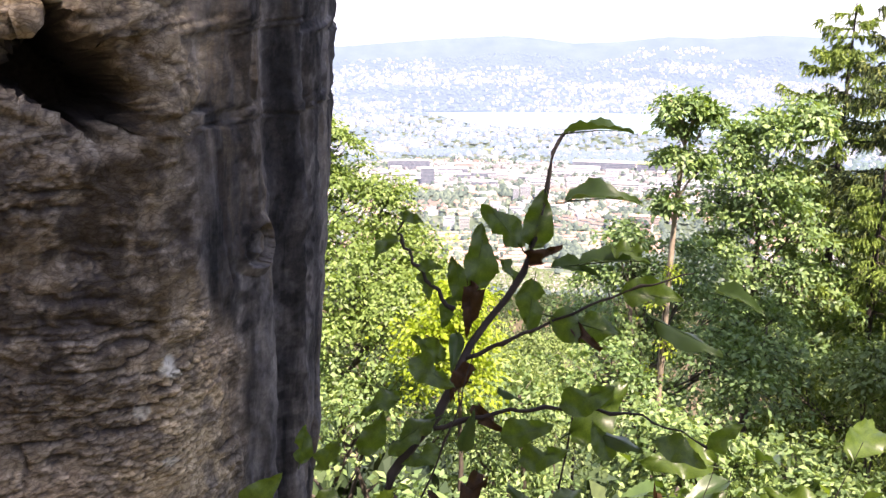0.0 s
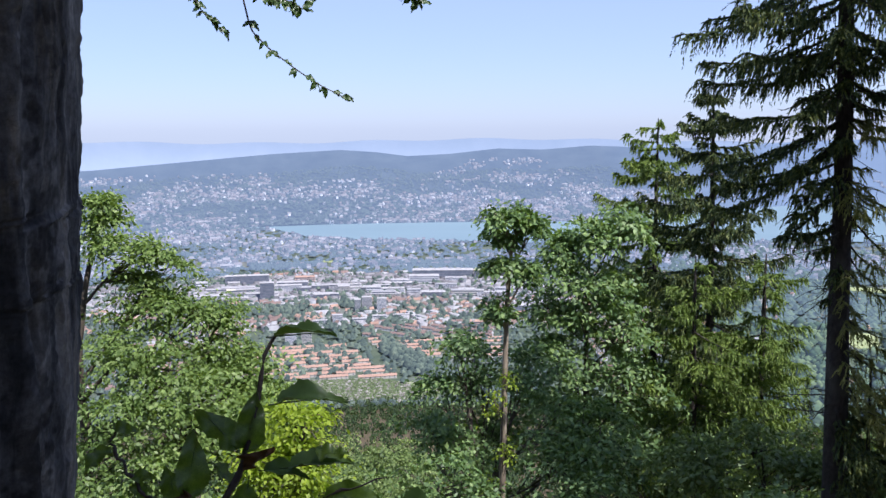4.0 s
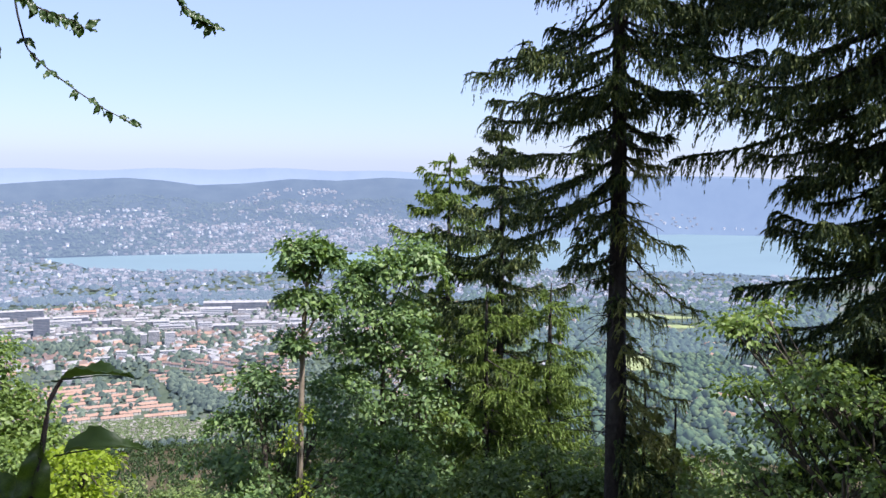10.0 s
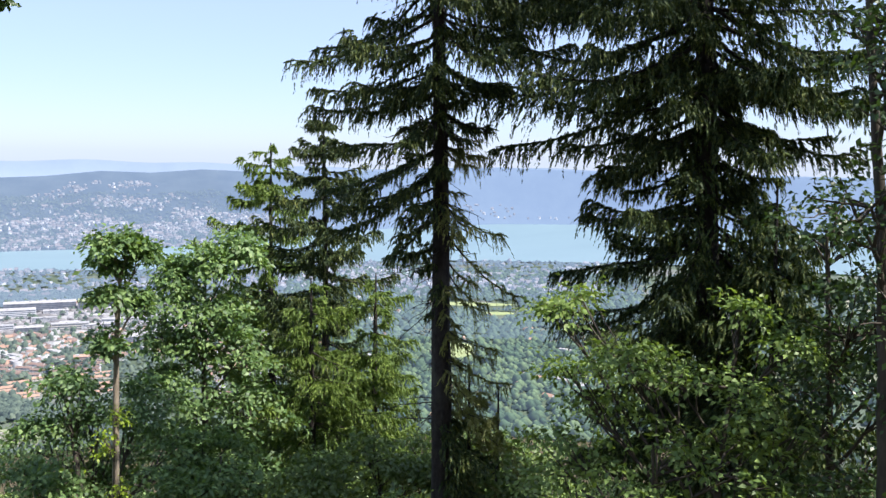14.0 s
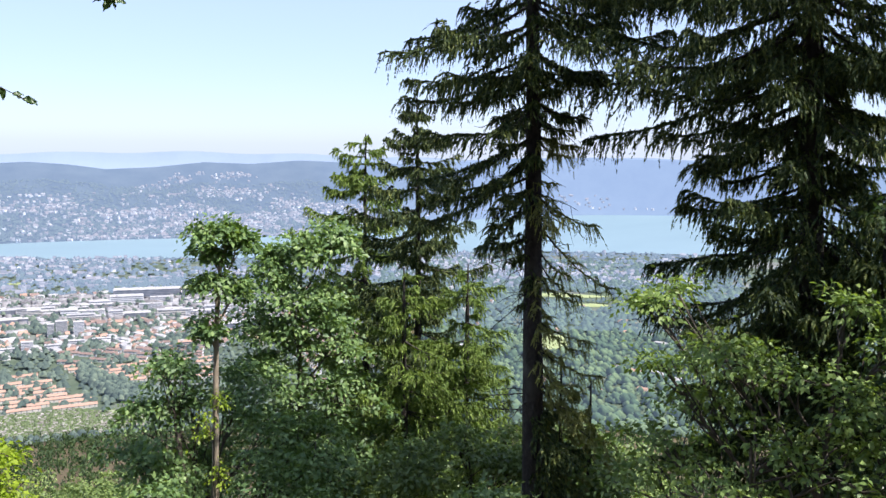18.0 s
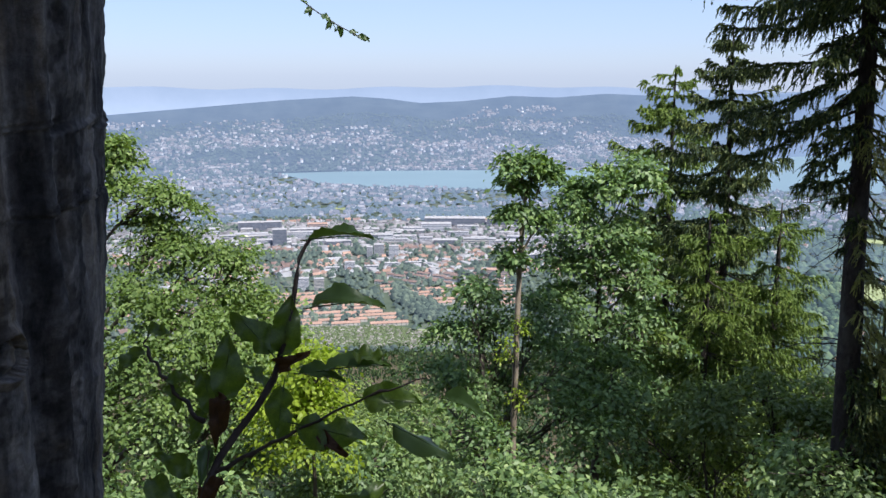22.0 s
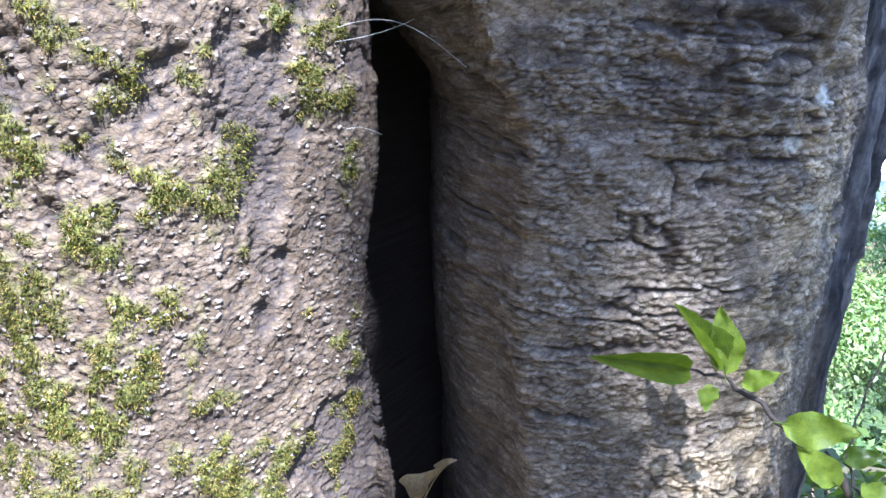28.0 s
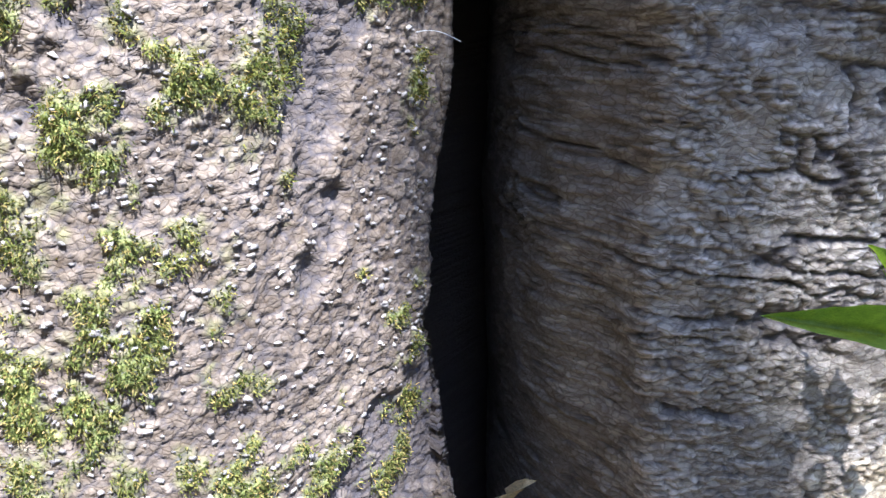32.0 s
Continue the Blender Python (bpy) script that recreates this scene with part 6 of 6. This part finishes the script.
    D = unit(Nn + rng.normal(0, 0.6, (n, 3)) + np.array([0, 0, -0.2]))
    S_ = unit(np.cross(D, rng.normal(size=(n, 3))))
    h_ = rng.uniform(0.0012, 0.0042, (n, 1))
    W = np.stack([P - S_ * 0.0006, P + S_ * 0.0006, P + D * h_], 1).reshape(-1, 3)
    tagged(part("moss", raw("moss", W, np.arange(3 * n).reshape(-1, 3), M["moss_tuft"]), parent=root, label="yellow-green cushions of moss"), kind="stuff")
    return root


beech()


# ---- beech shoots beside the trunk ----
def leaf_mesh(name, material, curl, fold, wave, seed, bitten=False):
    """One beech leaf of unit length along x: ovate, toothed, folded on its midrib, with a stalk."""
    rng = np.random.default_rng(seed)
    n, cols = 15, 7
    u = np.linspace(0, 1, n)
    half = 0.29 * np.sin(np.pi * u ** 0.8) ** 0.85 * (1 - 0.42 * u) + 0.004
    half[1:-1] += 0.012 * (np.arange(1, n - 1) % 2)
    uneven = np.stack([1 + 0.15 * (waves(u, u * 0 + k, 200 + seed, 3, 4.0) - 0.5) for k in (0.3, 5.3)], 1)
    if bitten:
        k0, sd = int(rng.integers(4, 11)), int(rng.integers(2))
        uneven[k0:k0 + 3, sd] *= (0.75, 0.45, 0.7)
    v = np.linspace(-1, 1, cols)
    U, Vv = np.meshgrid(u, v, indexing="ij")
    y = Vv * half[:, None] * np.where(Vv < 0, uneven[:, :1], uneven[:, 1:]) + 0.03 * wave * np.sin(U * 4 + seed)
    z = fold * np.abs(y) + wave * 0.065 * np.sin(U * 13 + Vv * 2 + seed) * np.abs(Vv) - curl * U ** 2 * 0.35 + 0.012 * np.sin(U * 42) * np.abs(Vv) + rng.normal(0, 0.006, U.shape)
    P = np.stack([U * (1 - 0.12 * abs(curl)), y, z], -1).reshape(-1, 3)
    i, j = np.meshgrid(np.arange(n - 1), np.arange(cols - 1), indexing="ij")
    q = np.stack([i * cols + j, (i + 1) * cols + j, (i + 1) * cols + j + 1, i * cols + j + 1], -1).reshape(-1, 4)
    sv, sq = tube([(-0.14, 0, 0.01), (-0.06, 0, -0.006), (0.02, 0, -0.004), (0.5, 0, -0.012 - curl * 0.09), (0.92, 0, -0.006 - curl * 0.3)], [0.012, 0.011, 0.012, 0.008, 0.003], 5)
    V, F = joined([(P, q), (sv, sq)])
    return raw(name, V, F, material, smooth=True)


LEAVES = {"f": [leaf_mesh("leaf", M["leaf_beech"], c, f, w, s) for c, f, w, s in ((0.2, 0.15, 1, 1), (0.5, 0.5, 1.2, 2), (-0.2, 0.45, 1.6, 3), (0.8, 0.3, 1.9, 4))] + [leaf_mesh("leaf", M["leaf_beech"], c, f, w, s, True) for c, f, w, s in ((0.4, 0.35, 1.6, 21), (-0.35, 0.2, 1.8, 22), (0.7, -0.3, 1.4, 23), (1.0, 0.45, 1.2, 24))],
          "u": [leaf_mesh("leaf", M["leaf_dark"], c, f, w, s) for c, f, w, s in ((0.5, 0.5, 0.4, 5), (0.8, 0.6, 0.5, 6), (0.25, -0.6, 0.5, 25), (0.9, 0.8, 0.4, 26))],
          "d": [leaf_mesh("leaf", M["leaf_dark"], c, f, w, s) for c, f, w, s in ((0.25, 0.2, 1.2, 31), (0.6, 0.35, 1.0, 32), (-0.1, 0.25, 1.4, 33))],
          "b": [leaf_mesh("leaf", M["leaf_brown"], c, f, w, s) for c, f, w, s in ((1.3, 0.8, 3.2, 7), (0.9, 1.1, 2.6, 8), (1.7, 0.5, 3.5, 27))],
          "c": [leaf_mesh("leaf", M["leaf_sunlit"], 0.15, 1.6, 0.6, 11)],
          "y": [leaf_mesh("leaf", M["leaf_sunlit"], c, f, w, s) for c, f, w, s in ((0.3, 0.3, 1, 9), (0.1, 0.2, 1, 10))]}


def leaf_at(root, base, tip, look_, rng, twig=None):
    base, tip = Vector(base), Vector(tip)
    d = tip - base
    n = Vector((0.1, -0.3, 0.9)) if look_ == "u" else Vector((0.15, -0.75, 0.55))
    n = n + Vector(rng.normal(0, 0.27, 3).tolist())
    x = d.normalized()
    y = n.cross(x).normalized()
    z = x.cross(y)
    m = Matrix((x, y, z)).transposed().to_4x4()
    s = d.length * rng.uniform(1.0, 1.1)
    ob = part("leaf", LEAVES[look_][int(rng.integers(len(LEAVES[look_])))], parent=twig or root, label={"c": "curled bright green leaf", "b": "withered reddish-brown leaf", "y": "sunlit yellow-green leaf"}.get(look_, ""))
    s *= 0.82 if look_ == "b" else 1.0
    wide = {"u": 0.7, "c": 0.55, "b": 0.8}.get(look_, 1.0)
    ob.matrix_local = Matrix.Translation(base - root.location) @ m @ Matrix.Diagonal((s, s * wide, s, 1))


def shoot(name, label, stems, leaf_sets, seed, thick=0.0045):
    rng = np.random.default_rng(seed)
    foot = Vector(stems[0][0])
    twigs = []
    root = thing(name, foot, label, "shoot", "beech shoots by the trunk")
    for k, st in enumerate(stems):
        p = np.array(st)
        t = np.linspace(0, 1, len(p))
        tt = np.linspace(0, 1, 22)
        q = np.stack([np.interp(tt, t, p[:, c]) for c in range(3)], -1)
        q = np.concatenate([q[:1], (q[:-2] + 2 * q[1:-1] + q[2:]) / 4, q[-1:]])
        q += 0.0012 * np.sin(tt * 40 + k)[:, None]
        r = thick * (0.36 if k else 1.0) * (1 - 0.74 * tt)
        r += thick * 0.12 * (np.sin(tt * 55 + k) > 0.9)
        v, f = tube(q - np.array(foot), r, 7)
        twigs.append((q, part("stem" if k == 0 else "side_twig", raw("stem", v, f, M["twig"], smooth=True), parent=root)))
    for some in leaf_sets:
        for x0, y0, z0, x1, y1, z1, kind in some:
            near = min(twigs, key=lambda w: np.abs(w[0] - (x0, y0, z0)).sum(1).min())[1]
            leaf_at(root, (x0, y0, z0), (x1, y1, z1), kind, rng, near)
    return root


SHOOT_STEMS = [[(-0.259, 0.592, 1.131), (-0.263, 0.616, 1.171), (-0.226, 0.638, 1.198), (-0.212, 0.658, 1.235), (-0.208, 0.665, 1.252), (-0.189, 0.689, 1.279), (-0.157, 0.704, 1.318), (-0.150, 0.720, 1.382), (-0.145, 0.736, 1.415), (-0.138, 0.738, 1.425)],
    [(-0.207, 0.664, 1.248), (-0.173, 0.664, 1.267), (-0.134, 0.663, 1.288), (-0.084, 0.652, 1.318), (-0.035, 0.633, 1.341)],
    [(-0.220, 0.686, 1.282), (-0.254, 0.701, 1.314), (-0.272, 0.705, 1.342), (-0.264, 0.711, 1.356)],
    [(-0.226, 0.638, 1.198), (-0.173, 0.643, 1.216), (-0.125, 0.629, 1.230), (-0.068, 0.609, 1.239), (-0.022, 0.570, 1.238)]]
SHOOT_A = [
    (-0.138, 0.738, 1.425, -0.086, 0.719, 1.440, "u"),
    (-0.133, 0.718, 1.372, -0.076, 0.701, 1.392, "u"),
    (-0.161, 0.708, 1.335, -0.146, 0.708, 1.384, "f"),
    (-0.168, 0.717, 1.331, -0.197, 0.712, 1.372, "f"),
    (-0.158, 0.705, 1.320, -0.132, 0.693, 1.349, "b"),
    (-0.204, 0.685, 1.304, -0.192, 0.688, 1.356, "f"),
    (-0.213, 0.689, 1.289, -0.220, 0.689, 1.330, "f"),
    (-0.171, 0.709, 1.303, -0.186, 0.703, 1.329, "f"),
    (-0.154, 0.692, 1.312, -0.157, 0.666, 1.275, "f"),
    (-0.222, 0.699, 1.290, -0.230, 0.679, 1.272, "f"),
    (-0.208, 0.685, 1.306, -0.196, 0.652, 1.270, "b"),
    (-0.224, 0.661, 1.247, -0.249, 0.654, 1.272, "f"),
    (-0.216, 0.680, 1.265, -0.213, 0.652, 1.247, "u"),
    (-0.201, 0.663, 1.244, -0.214, 0.631, 1.225, "b")]
SHOOT_B = [
    (-0.196, 0.650, 1.213, -0.169, 0.628, 1.208, "b"),
    (-0.223, 0.633, 1.210, -0.258, 0.607, 1.198, "f"),
    (-0.257, 0.652, 1.215, -0.285, 0.632, 1.215, "f"),
    (-0.217, 0.623, 1.187, -0.244, 0.603, 1.186, "f"),
    (-0.339, 0.634, 1.157, -0.334, 0.639, 1.190, "f"),
    (-0.320, 0.645, 1.166, -0.304, 0.634, 1.162, "f"),
    (-0.178, 0.659, 1.229, -0.156, 0.640, 1.231, "u"),
    (-0.141, 0.695, 1.322, -0.105, 0.677, 1.331, "u"),
    (-0.119, 0.687, 1.328, -0.068, 0.669, 1.346, "u"),
    (-0.138, 0.664, 1.291, -0.086, 0.650, 1.287, "f"),
    (-0.084, 0.652, 1.318, -0.040, 0.637, 1.322, "f"),
    (-0.120, 0.661, 1.280, -0.095, 0.641, 1.285, "b"),
    (-0.060, 0.625, 1.307, -0.017, 0.596, 1.300, "u"),
    (-0.094, 0.681, 1.345, -0.066, 0.666, 1.343, "f"),
    (-0.022, 0.609, 1.334, 0.007, 0.584, 1.339, "u")]
SHOOT_C = [
    (-0.125, 0.620, 1.234, -0.088, 0.616, 1.256, "f"),
    (-0.095, 0.613, 1.220, -0.066, 0.590, 1.222, "u"),
    (-0.056, 0.592, 1.228, -0.023, 0.572, 1.224, "f"),
    (-0.022, 0.569, 1.237, -0.002, 0.562, 1.257, "f"),
    (-0.171, 0.633, 1.197, -0.133, 0.631, 1.216, "f"),
    (-0.272, 0.704, 1.338, -0.287, 0.685, 1.325, "f"),
    (-0.268, 0.710, 1.357, -0.250, 0.700, 1.353, "f"),
    (-0.254, 0.701, 1.314, -0.231, 0.694, 1.318, "f"),
    (-0.249, 0.701, 1.310, -0.240, 0.684, 1.292, "f"),
    (-0.154, 0.609, 1.192, -0.119, 0.605, 1.208, "f"),
    (-0.086, 0.604, 1.203, -0.100, 0.606, 1.232, "f"),
    (-0.202, 0.634, 1.183, -0.192, 0.629, 1.216, "u"),
    (-0.284, 0.626, 1.177, -0.265, 0.634, 1.210, "f")]
LOW_STEMS = [[(-0.357, 0.486, 0.918), (-0.399, 0.518, 0.974), (-0.448, 0.529, 1.004), (-0.473, 0.536, 1.019), (-0.503, 0.543, 1.031), (-0.526, 0.535, 1.034)],
    [(-0.399, 0.518, 0.974), (-0.413, 0.528, 0.995), (-0.409, 0.551, 1.029), (-0.398, 0.575, 1.066), (-0.388, 0.578, 1.089)],
    [(-0.330, 0.477, 0.933), (-0.317, 0.514, 1.013), (-0.303, 0.569, 1.106), (-0.289, 0.581, 1.155), (-0.274, 0.595, 1.187)],
    [(-0.305, 0.468, 0.947), (-0.263, 0.531, 1.069), (-0.222, 0.560, 1.172), (-0.194, 0.575, 1.249), (-0.184, 0.587, 1.303)]]
LOW_A = [
    (-0.526, 0.535, 1.034, -0.586, 0.489, 1.052, "c"),
    (-0.509, 0.544, 1.036, -0.538, 0.534, 1.086, "c"),
    (-0.500, 0.541, 1.035, -0.506, 0.542, 1.085, "y"),
    (-0.487, 0.538, 1.031, -0.464, 0.532, 1.047, "y"),
    (-0.507, 0.537, 1.024, -0.507, 0.509, 1.019, "y"),
    (-0.455, 0.526, 1.013, -0.409, 0.521, 1.019, "y"),
    (-0.415, 0.518, 0.980, -0.441, 0.505, 1.011, "y"),
    (-0.399, 0.516, 0.988, -0.375, 0.494, 0.984, "y"),
    (-0.415, 0.528, 0.995, -0.389, 0.528, 1.006, "f"),
    (-0.390, 0.513, 0.980, -0.402, 0.484, 0.967, "f")]
LOW_B = [
    (-0.390, 0.584, 1.079, -0.401, 0.581, 1.108, "f"),
    (-0.387, 0.564, 1.083, -0.324, 0.562, 1.081, "f"),
    (-0.372, 0.590, 1.130, -0.344, 0.597, 1.166, "f"),
    (-0.334, 0.575, 1.131, -0.301, 0.561, 1.136, "u"),
    (-0.311, 0.597, 1.177, -0.288, 0.596, 1.202, "f"),
    (-0.265, 0.571, 1.152, -0.244, 0.570, 1.180, "f"),
    (-0.236, 0.600, 1.271, -0.201, 0.586, 1.260, "f"),
    (-0.289, 0.544, 1.099, -0.253, 0.525, 1.082, "f"),
    (-0.225, 0.538, 1.122, -0.194, 0.521, 1.115, "f"),
    (-0.370, 0.527, 1.050, -0.333, 0.504, 1.024, "f"),
    (-0.303, 0.507, 1.037, -0.278, 0.475, 1.019, "b"),
    (-0.234, 0.523, 1.093, -0.211, 0.508, 1.106, "u"),
    (-0.180, 0.554, 1.159, -0.200, 0.548, 1.175, "f"),
    (-0.205, 0.515, 1.098, -0.177, 0.517, 1.131, "f")]
LOW_C = [
    (-0.356, 0.549, 1.085, -0.323, 0.534, 1.071, "f"),
    (-0.347, 0.568, 1.121, -0.314, 0.553, 1.106, "f"),
    (-0.271, 0.525, 1.060, -0.298, 0.519, 1.079, "f"),
    (-0.252, 0.515, 1.059, -0.217, 0.500, 1.055, "f"),
    (-0.202, 0.503, 1.076, -0.170, 0.482, 1.066, "f"),
    (-0.199, 0.538, 1.146, -0.167, 0.524, 1.148, "f"),
    (-0.170, 0.504, 1.101, -0.149, 0.479, 1.101, "y"),
    (-0.373, 0.559, 1.067, -0.397, 0.534, 1.058, "f"),
    (-0.295, 0.585, 1.168, -0.303, 0.560, 1.141, "f"),
    (-0.248, 0.558, 1.120, -0.274, 0.548, 1.130, "f"),
    (-0.325, 0.542, 1.062, -0.349, 0.521, 1.074, "u"),
    (-0.326, 0.509, 1.009, -0.342, 0.478, 1.003, "b"),
    (-0.230, 0.494, 1.024, -0.252, 0.484, 1.047, "y"),
    (-0.179, 0.483, 1.044, -0.207, 0.470, 1.060, "y")]

# each stem goes on down to the forest floor
SHOOT_STEMS[0][0:1] = [(-0.33, 0.52, 0.0), (-0.30, 0.55, 0.6), (-0.27, 0.59, 1.05)]
shoot("beech_shoot", "slender beech shoot with dark green and withered brown leaves", SHOOT_STEMS, (SHOOT_A, SHOOT_B, SHOOT_C), 1, 0.0056)
LOW_B = [(*q[:6], "y" if k % 4 == 1 else "b" if k % 7 == 5 else q[6]) for k, q in enumerate(LOW_B)]
LOW_C = [(*q[:6], "y" if k % 3 == 1 else q[6]) for k, q in enumerate(LOW_C)]
LOW_STEMS[0][0:1] = [(-0.36, 0.50, 0.0), (-0.36, 0.50, 0.7)]
shoot("beech_shoot", "leafy beech shoots in sun close against the trunk", LOW_STEMS, (LOW_A, LOW_B, LOW_C), 2, 0.0035)


def bushy_shoot(foot, tips, seed, label, size=0.07, kinds=(0.38, 0.22, 0.2, 0.1, 0.1)):
    """Further shoots at the trunk's foot: arching stems with leaves on both sides."""
    rng = np.random.default_rng(seed)
    stems, lv = [], []
    for tip in tips:
        a, b = np.array(foot) + rng.normal(0, 0.02, 3), np.array(tip)
        k = np.linspace(0, 1, 7)[:, None]
        p = a + (b - a) * k + np.array([0, 0, 0.06]) * np.sin(k * 3.1) + rng.normal(0, 0.006, (7, 3)) * k
        stems.append([tuple(x) for x in p.tolist()])
        for u in np.arange(0.3, 1.0, 0.075):
            o = np.array([np.interp(u, k[:, 0], p[:, c]) for c in range(3)])
            w = rng.normal(size=3) * [1, 1, 0.35] + (b - a) * 0.4
            w = w / np.linalg.norm(w) * size * rng.uniform(0.7, 1.15)
            lv.append((*o, *(o + w), str(rng.choice(["f", "u", "f", "y", "b"], p=kinds))))
    shoot("beech_shoot", label, stems, (lv,), seed, 0.003)


bushy_shoot((-0.22, 0.62, 0.55), [(-0.1, 0.62, 1.08), (0.02, 0.55, 1.02), (-0.2, 0.72, 1.05), (0.08, 0.66, 1.12), (-0.02, 0.78, 1.1)], 5, "bushy beech shoot with sunlit green leaves")
bushy_shoot((-0.05, 0.75, 0.45), [(0.12, 0.72, 1.05), (0.2, 0.62, 1.0), (-0.12, 0.82, 1.0), (0.05, 0.9, 1.04), (-0.3, 0.8, 0.98)], 6, "bushy beech shoot with sunlit green leaves")

bushy_shoot((-0.30, 0.62, 0.3), [(-0.33, 0.60, 1.10), (-0.26, 0.56, 1.13), (-0.20, 0.60, 1.12), (-0.28, 0.66, 1.08), (-0.14, 0.56, 1.10), (-0.24, 0.50, 1.06)], 7, "dense beech shoot with dark, crumpled and sunlit yellow-green leaves", 0.05, (0.3, 0.2, 0.15, 0.22, 0.13))
bushy_shoot((-0.22, 0.54, 0.3), [(-0.31, 0.53, 1.02), (-0.22, 0.52, 1.05), (-0.15, 0.50, 1.08), (-0.10, 0.58, 1.02), (-0.19, 0.62, 1.0), (-0.35, 0.58, 1.0)], 8, "dense beech shoot with dark, crumpled and sunlit yellow-green leaves", 0.05, (0.3, 0.2, 0.15, 0.22, 0.13))

bushy_shoot((-0.16, 0.66, 0.4), [(-0.12, 0.70, 1.18), (0.0, 0.68, 1.17), (0.1, 0.66, 1.21), (-0.2, 0.68, 1.15), (0.05, 0.76, 1.14)], 9, "beech shoot with broad green leaves, some bitten and browning", 0.066, (0.5, 0.2, 0.14, 0.06, 0.1))
bushy_shoot((-0.05, 0.62, 0.4), [(-0.05, 0.60, 1.10), (0.06, 0.58, 1.13), (-0.16, 0.60, 1.12), (0.16, 0.64, 1.16)], 10, "beech shoot with broad green leaves, some bitten and browning", 0.066, (0.5, 0.2, 0.14, 0.06, 0.1))


# ---- twigs of the crown hanging into the view ----
def hanging_twig(points, seed, label, size=0.07, per=2):
    rng = np.random.default_rng(seed)
    p = np.array([spot(*q) for q in points])
    t = np.linspace(0, 1, len(p))
    tt = np.linspace(0, 1, 30)
    q = np.stack([np.interp(tt, t, p[:, c]) for c in range(3)], -1)
    q = np.concatenate([q[:1], (q[:-2] + 2 * q[1:-1] + q[2:]) / 4, q[-1:]])
    root = thing("hanging_twig", q[0], label, "twig", "beech twigs overhead")
    v, f = tube(q - q[0], 0.006 * (1 - 0.75 * tt) + 0.0018, 6)
    stem = part("stem", raw("stem", v, f, M["twig"], smooth=True), parent=root)
    for u in np.arange(0.3, 1.001, 0.07):
        o = np.array([np.interp(u, tt, q[:, c]) for c in range(3)])
        for _ in range(int(rng.integers(1, per + 2))):
            w = rng.normal(size=3) * [1, 0.5, 0.5] + (q[-1] - q[0]) / np.linalg.norm(q[-1] - q[0]) * 1.1
            w = w / np.linalg.norm(w) * size * rng.uniform(0.55, 0.95)
            leaf_at(root, tuple(o), tuple(o + w), "d", rng, stem)


hanging_twig([(-13.0, 13.0, 6.6), (-12.9, 8.4, 6.6), (-12.4, 6.0, 6.6), (-11.3, 4.9, 6.6), (-9.6, 3.6, 6.6), (-8.2, 2.7, 6.6), (-6.9, 2.05, 6.6)], 3, "thin beech twig hanging into the view, dark against the sky", 0.1)
hanging_twig([(-16.8, 11.0, 6.8), (-15.9, 8.2, 6.8), (-15.2, 7.0, 6.8), (-14.0, 5.9, 6.8)], 4, "short thin beech twig with small leaves", 0.085)
hanging_twig([(-13.2, 12.0, 6.5), (-12.7, 9.0, 6.5), (-11.6, 8.2, 6.5), (-10.2, 7.8, 6.5), (-9.2, 7.3, 6.5)], 5, "leafy beech twig reaching from above", 0.125, 3)
hanging_twig([(-6.0, 12.0, 6.7), (-3.9, 9.0, 6.7), (-2.9, 8.3, 6.7), (-2.1, 7.9, 6.7)], 6, "beech twig tip reaching from above", 0.115, 3)


# ---- small things in the cleft ----
def cleft_litter():
    rng = np.random.default_rng(12)
    root = thing("dead_leaf", (-0.765, 0.545, 0.82), "pale withered leaf caught at the bottom of the cleft", "leaf")
    ob = part("blade", leaf_mesh("blade", M["dry_leaf"], 0.7, 0.9, 1.5, 13), parent=root)
    ob.matrix_local = pose(0, 0, 0, 0, -72, 40) @ Matrix.Diagonal((0.07, 0.045, 0.07, 1))
    for k, (a, b, sag) in enumerate((((-0.80, 0.5, 1.27), (-0.70, 0.52, 1.245), -0.018), ((-0.80, 0.5, 1.26), (-0.755, 0.6, 1.285), 0.006), ((-0.805, 0.51, 1.19), (-0.78, 0.53, 1.185), -0.004))):
        u = np.linspace(0, 1, 14)[:, None]
        p = np.array(a) + (np.array(b) - np.array(a)) * u + np.array([0, 0, 1.0]) * (-sag) * np.sin(u * np.pi)
        root = thing("spider_thread", p[0], "grey spider thread hung with dust across the cleft", "spider thread", "threads in the cleft")
        v, f = tube(p - p[0], 0.00016 + 0.0002 * rng.random(14), 5)
        part("strand", raw("strand", v, f, M["thread"], smooth=True), parent=root)


M["dry_leaf"] = foliage("pale_dead_leaf", [(0, (0.3, 0.22, 0.15)), (1, (0.4, 0.3, 0.2))], 0.2, 0.7, 0.2, 20, True)
M["thread"] = surface("dusty_thread", (0.2, 0.2, 0.19), (0.36, 0.36, 0.34), 300, 0.9, 0)
cleft_litter()
